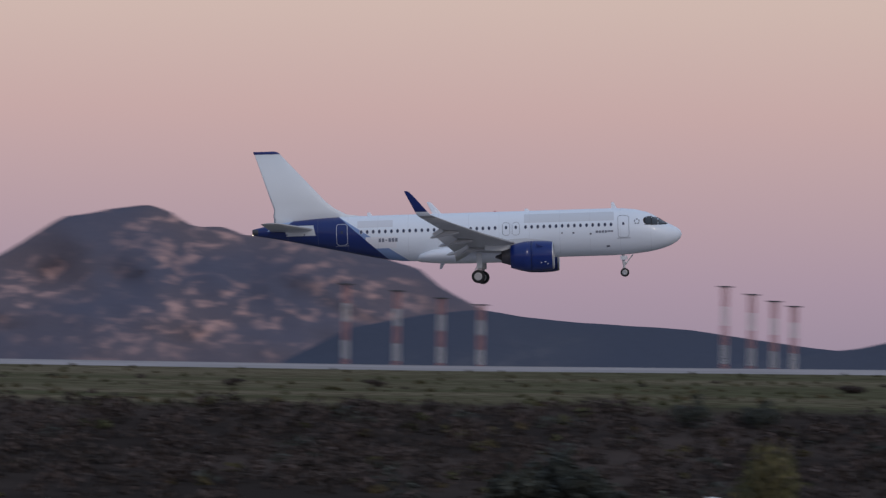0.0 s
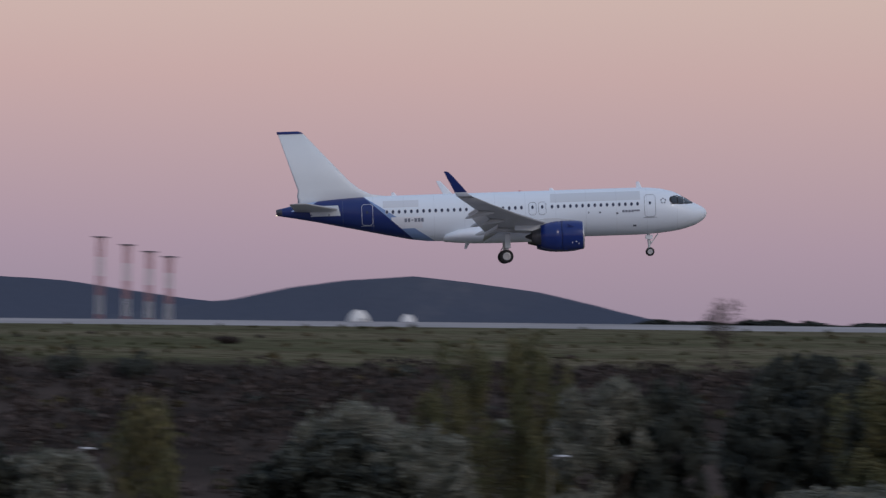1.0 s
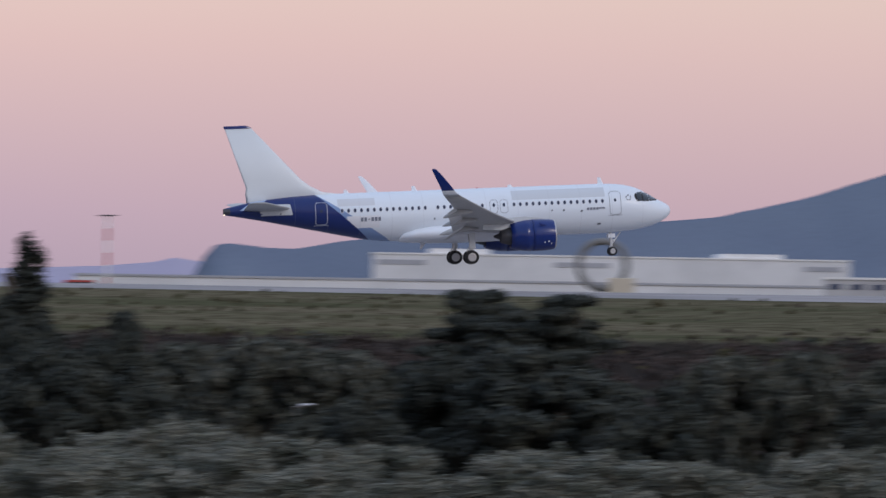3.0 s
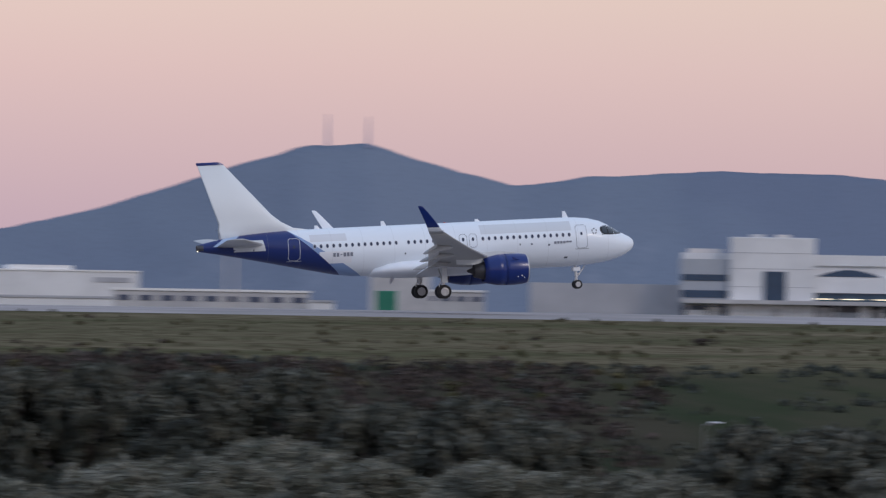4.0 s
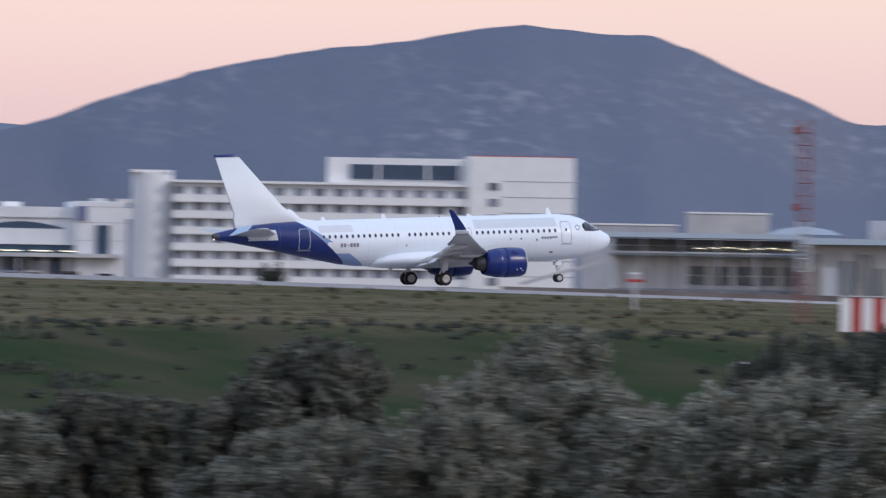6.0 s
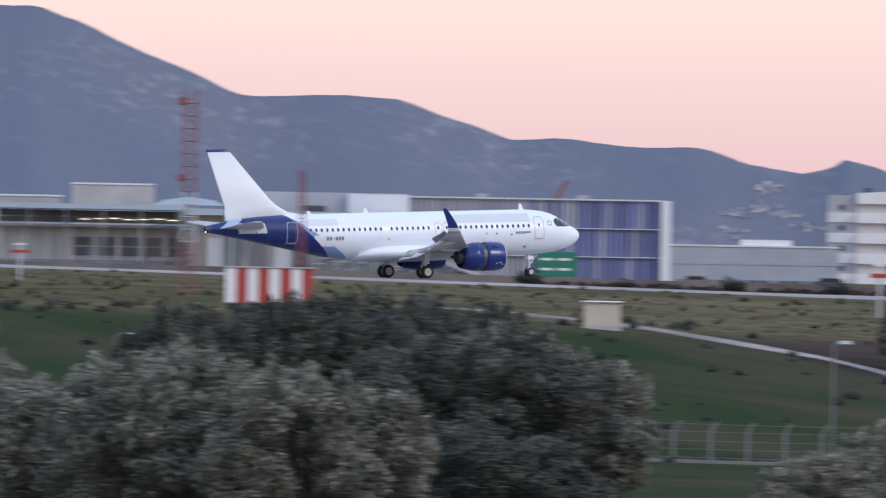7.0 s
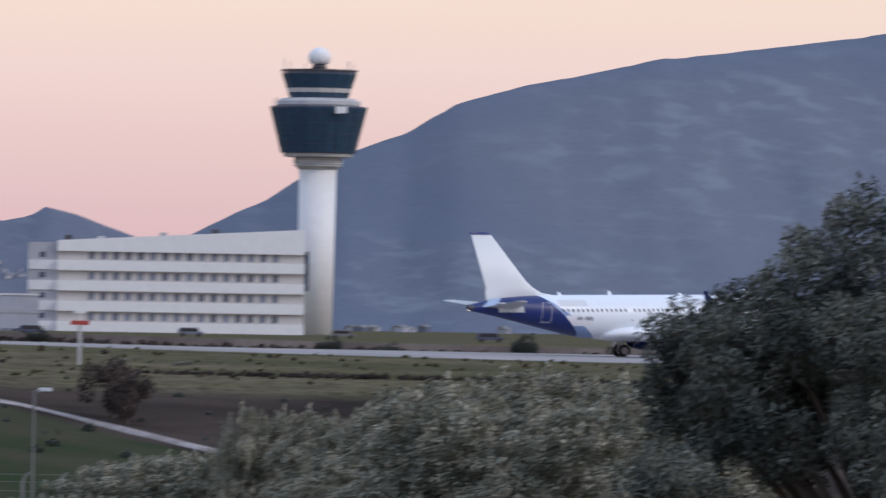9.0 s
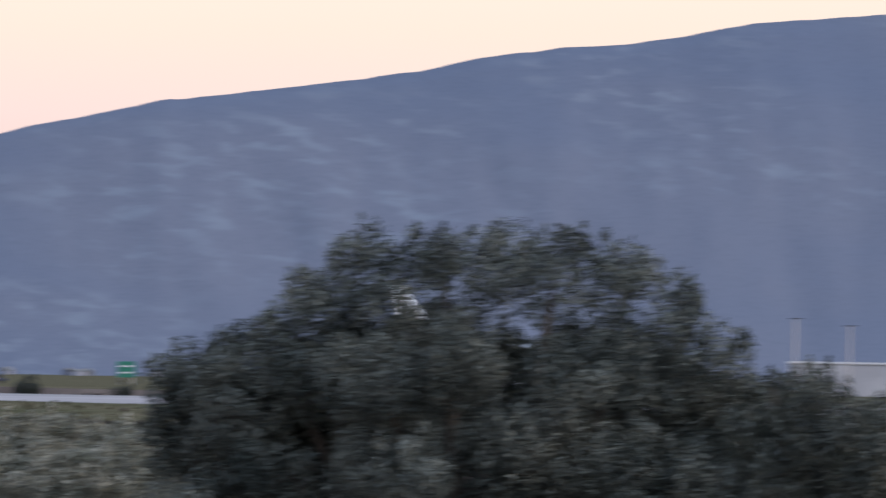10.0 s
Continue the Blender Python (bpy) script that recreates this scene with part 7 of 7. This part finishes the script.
# the broad olive beside the viewpoint: leafy lobes on spreading limbs
def big_olive(az, el, r):
    rng = np.random.default_rng(15)
    p = at(az, el, r)
    g = ground_z(p.x, p.y)
    zc = p.z - g
    t = thing("olive_tree", "broad dark olive tree with plumed leafy clumps", "tree", Matrix.Translation((p.x, p.y, g)) @ Matrix.Rotation(-az / 1000, 4, "Z"))
    lobes = []
    # crown in plan: across, height over the fork, size of the lobe
    for x, z, q in ((-2.3, 0.3, 0.42), (-2.28, -0.15, 0.45), (-1.95, 0.1, 0.42), (-0.66, 1.0, 0.3), (-1.55, 0.5, 0.5), (-1.2, 0.3, 0.5), (1.1, 0.2, 0.5), (1.5, 0.3, 0.45), (-2.1, 0.25, 0.42), (-1.75, 0.55, 0.42), (-1.2, 0.85, 0.5), (-0.75, 1.2, 0.48), (-0.2, 1.25, 0.5), (0.3, 1.22, 0.52), (0.72, 1.28, 0.42), (1.15, 1.2, 0.48), (1.6, 0.9, 0.46), (1.95, 0.6, 0.46), (2.25, 0.15, 0.42), (2.6, -0.2, 0.4)):
        lobes.append(((x, rng.uniform(-0.5, 0.5), z - 0.22), q))
    for k in range(26):
        x = -2.1 + 4.5 * (k + 0.5) / 26
        for f in (0.35, 0.75):
            lobes.append(((x, rng.uniform(-0.4, 0.9), (0.75 - 0.2 * (x - 0.2) ** 2) * f + (f - 1) * 0.9 + rng.uniform(-0.15, 0.15)), rng.uniform(0.36, 0.5)))
    for k in range(34):
        x = rng.uniform(-2.3, 2.6)
        top = 1.0 - 0.24 * (x - 0.2) ** 2
        lobes.append(((x, -rng.uniform(0.5, 1.9) * math.sqrt(max(0.1, 1 - (x / 2.8) ** 2)), rng.uniform(-1.5, max(-1.2, top - 0.5))), rng.uniform(0.34, 0.56)))
    for k in range(12):
        x = rng.uniform(-2.1, 2.3)
        lobes.append(((x, rng.uniform(0.5, 1.7), rng.uniform(-1.2, 0.9 - 0.2 * x * x)), rng.uniform(0.4, 0.6)))
    lobes = [((x, y, zc + z), q) for (x, y, z), q in lobes]
    clumps = boughs(rng, lobes, 10, 0.26, 0.44, 7)
    bm = bmesh.new()
    fork = Vector((0.1, 0, zc * 0.3))
    tube(bm, (0, 0, -0.4), fork, 0.34, 0.24, 10)
    for (x, y, z), q in lobes[::2]:
        c = Vector((x, y, z))
        mid = fork.lerp(c, 0.5) + Vector((0, 0, -0.15))
        tube(bm, fork, mid, 0.1, 0.06, 7)
        tube(bm, mid, c, 0.06, 0.02, 6)
    part("trunk", bm, M["bark"], t)
    crown = new("crown", leaf_mesh("crown", clumps, 320000, 0.055, 0.36, M["near_leaf"], rng))
    crown.parent = t


big_olive(686.9, -3.6, 73)

# clipped bushes beyond the runway
for az, el in [(544.0, -0.77), (555.0, -1.43), (567.8, -1.20), (579.8, -1.19), (613.6, -1.71), (620.3, -2.25), (636.0, -1.65), (567.8, -1.01), (613.6, -1.97), (636.5, -1.25), (647.1, -1.39), (579.8, -1.45), (636.2, -1.06), (636.0, -1.13), (544.4, -0.57), (443.0, 1.72), (443.6, 1.83)]:
    plant("shrub_dark", 0, az, el, run_near(az / 1000) + 80, 2.3)

# dry shrubs in the airfield grass
for az, el in [(-24.5, -3.50), (-7.6, -0.92), (48.0, -0.60), (47.2, -0.68), (135.7, -2.86), (160.6, -3.08), (379.8, -3.21), (387.0, -2.95), (344.2, -0.89), (379.5, -3.22), (589.2, -6.39), (596.7, -8.81), (135.7, -3.12), (161.2, -3.20)]:
    rr = run_near(az / 1000) - 60
    g = at(az, 0, rr)
    plant("shrub_olive" if az > 440 else "shrub_brown", 0, az, (ground_z(g.x, g.y) + 0.55) / rr * 1000, rr, 1.8)

# far tree line behind the runway
for k in range(26):
    az = 96.2 + k * 1.6 + random.uniform(-0.5, 0.5)
    plant("dark", k % 2, az, random.uniform(0.15, 0.9), 1900, random.uniform(9, 15))


def scatter(name, label, kind, spots, size):
    """Low cover that nobody could count, one mesh."""
    rng = np.random.default_rng(len(name) + len(spots))
    clumps = [((x, y, z + 0.25 * s), (s, s, s * 0.7)) for x, y, z, s in spots]
    me = leaf_mesh(name, clumps, len(spots) * 46, size * 1.25, 0.45, M[kind], rng)
    return tagged(new(name, me), label, "vegetation", kind="stuff")


def bank_spots(n, a0, a1, f0, f1, s0, s1):
    out = []
    for _ in range(n):
        az = random.uniform(a0, a1)
        rc = run_near(az / 1000) - 105
        p = at(az, 0, rc - random.uniform(f0, f1))
        out.append((p.x, p.y, ground_z(p.x, p.y), random.uniform(s0, s1)))
    return out


scatter("scrub", "dry brown scrub covering the bank", "brown_leaf", bank_spots(2600, -75, 340, 5, 200, 0.3, 1.0), 0.34)
scatter("scrub", "dense dry brushwood below the crest of the bank", "brown_leaf", bank_spots(1700, -75, 330, 5, 60, 0.4, 1.2), 0.34)
scatter("scrub", "dry tan grass between the scrub", "tan_grass", bank_spots(900, -75, 340, 1, 200, 0.2, 0.6), 0.4)
scatter("scrub", "dark evergreen scrub on the bank", "dark_leaf", bank_spots(520, -75, 430, 3, 200, 0.35, 1.3), 0.36)
scatter("scrub", "grey-green low scrub on the bank", "olive_leaf", bank_spots(110, 60, 320, 20, 230, 0.3, 0.9), 0.42)
scatter("scrub", "dark green weeds along the crest of the bank", "hedge_leaf", bank_spots(380, 270, 565, -1, 9, 0.15, 0.5), 0.26)
scatter("scrub", "low green weeds on the grassy bank", "hedge_leaf", bank_spots(420, 300, 700, 1, 150, 0.12, 0.5), 0.3)
FAR_SPOTS = []
for k in range(420):
    az = random.uniform(545, 745)
    p = at(az, 0, run_near(az / 1000) + random.uniform(95, 148))
    FAR_SPOTS.append((p.x, p.y, ground_z(p.x, p.y), random.uniform(0.2, 0.55)))
scatter("scrub", "low dry scrub before the road barrier", "brown_leaf", FAR_SPOTS, 0.3)
scatter("grass_tufts", "dark grass along the lower terrace edge", "brown_leaf", bank_spots(600, 585, 745, -20, -16, 0.1, 0.28), 0.26)
scatter("grass_tufts", "dry tan grass tufts beside the runway", "tan_grass", bank_spots(1500, -75, 740, -100, 0, 0.08, 0.24), 0.26)
scatter("grass_tufts", "dark weed clumps in the airfield grass", "brown_leaf", bank_spots(110, -75, 740, -98, -5, 0.12, 0.32), 0.26)


# ---- movement ----
FLIGHT = [  # seconds, x, y, z, pitch
    (0.0, 3.18, 757.0, 7.11, 1.9), (0.5, 29.59, 756.0, 6.34, 1.9), (1.0, 59.89, 753.0, 5.51, 2.1),
    (1.5, 86.42, 751.0, 4.68, 2.5), (2.0, 116.43, 748.0, 3.76, 2.7), (2.5, 140.57, 731.0, 2.90, 2.6),
    (3.0, 166.08, 697.0, 2.69, 2.6), (3.2, 176.78, 692.0, 2.50, 2.7), (4.3, 238.52, 684.0, 1.33, 2.9),
    (4.5, 250.06, 683.0, 1.05, 2.9), (5.0, 280.72, 681.0, 0.50, 3.0), (5.2, 292.35, 680.0, 0.28, 2.8),
    (6.3, 351.29, 673.0, -0.60, 1.6), (6.5, 362.43, 672.0, -0.85, 1.6), (7.0, 391.28, 668.0, -1.42, 1.3),
    (7.5, 416.69, 665.0, -1.93, 1.2), (8.0, 444.02, 660.0, -2.37, 0.6), (8.5, 467.79, 656.0, -2.75, 0.4),
    (9.0, 496.3, 653.0, -2.85, 0.2), (9.5, 519.5, 650.0, -2.9, 0.1), (10.0, 541.0, 647.0, -2.95, 0.0)]


def motions():
    walk(AIRLINER, [(t, pose(x, y, z + (0.14 if t < 5.1 else 0.06), 0, -p - (0.65 if 2.4 < t < 3.3 else 0.82), -3.0)) for t, x, y, z, p in FLIGHT])
    for side in (-1, 1):
        w = MOVING["wing", side]
        o = w.matrix_basis.translation.copy()
        bend = ((0, 2.7), (3.2, 2.7), (4.5, 1.4), (5.0, -0.6), (5.2, -0.6), (6.3, -0.3), (7.0, -1.5), (10, -1.5)) if side < 0 else ((0, 1.8), (3.2, 1.9), (4.5, 2.3), (5.0, 2.7), (5.2, 2.4), (6.3, -1.2), (7.0, -2.4), (10, -2.4))
        walk(w, [(t, pose(*o, side * a, 0, 0)) for t, a in bend])
        g = MOVING["leg", side]
        o2 = g.matrix_basis.translation.copy()
        walk(g, [(t, pose(o2.x, o2.y, z)) for t, z in ((0, -0.38), (4.8, -0.38), (5.4, -0.12), (6.3, -0.06), (10, -0.06))])
        s = MOVING["sleeve", side]
        o3 = s.matrix_basis.translation.copy()
        walk(s, [(t, pose(o3.x - d, o3.y, o3.z)) for t, d in ((0, 0.0), (6.5, 0.0), (7.2, 0.5), (10, 0.5))])
        for k in range(4):
            sp = MOVING["spoiler", side, k]
            o4 = sp.matrix_basis.translation.copy()
            walk(sp, [(t, pose(*o4, 0, a, 0)) for t, a in ((0, 0), (5.2, 0), (6.3, 46), (10, 46))])


motions()
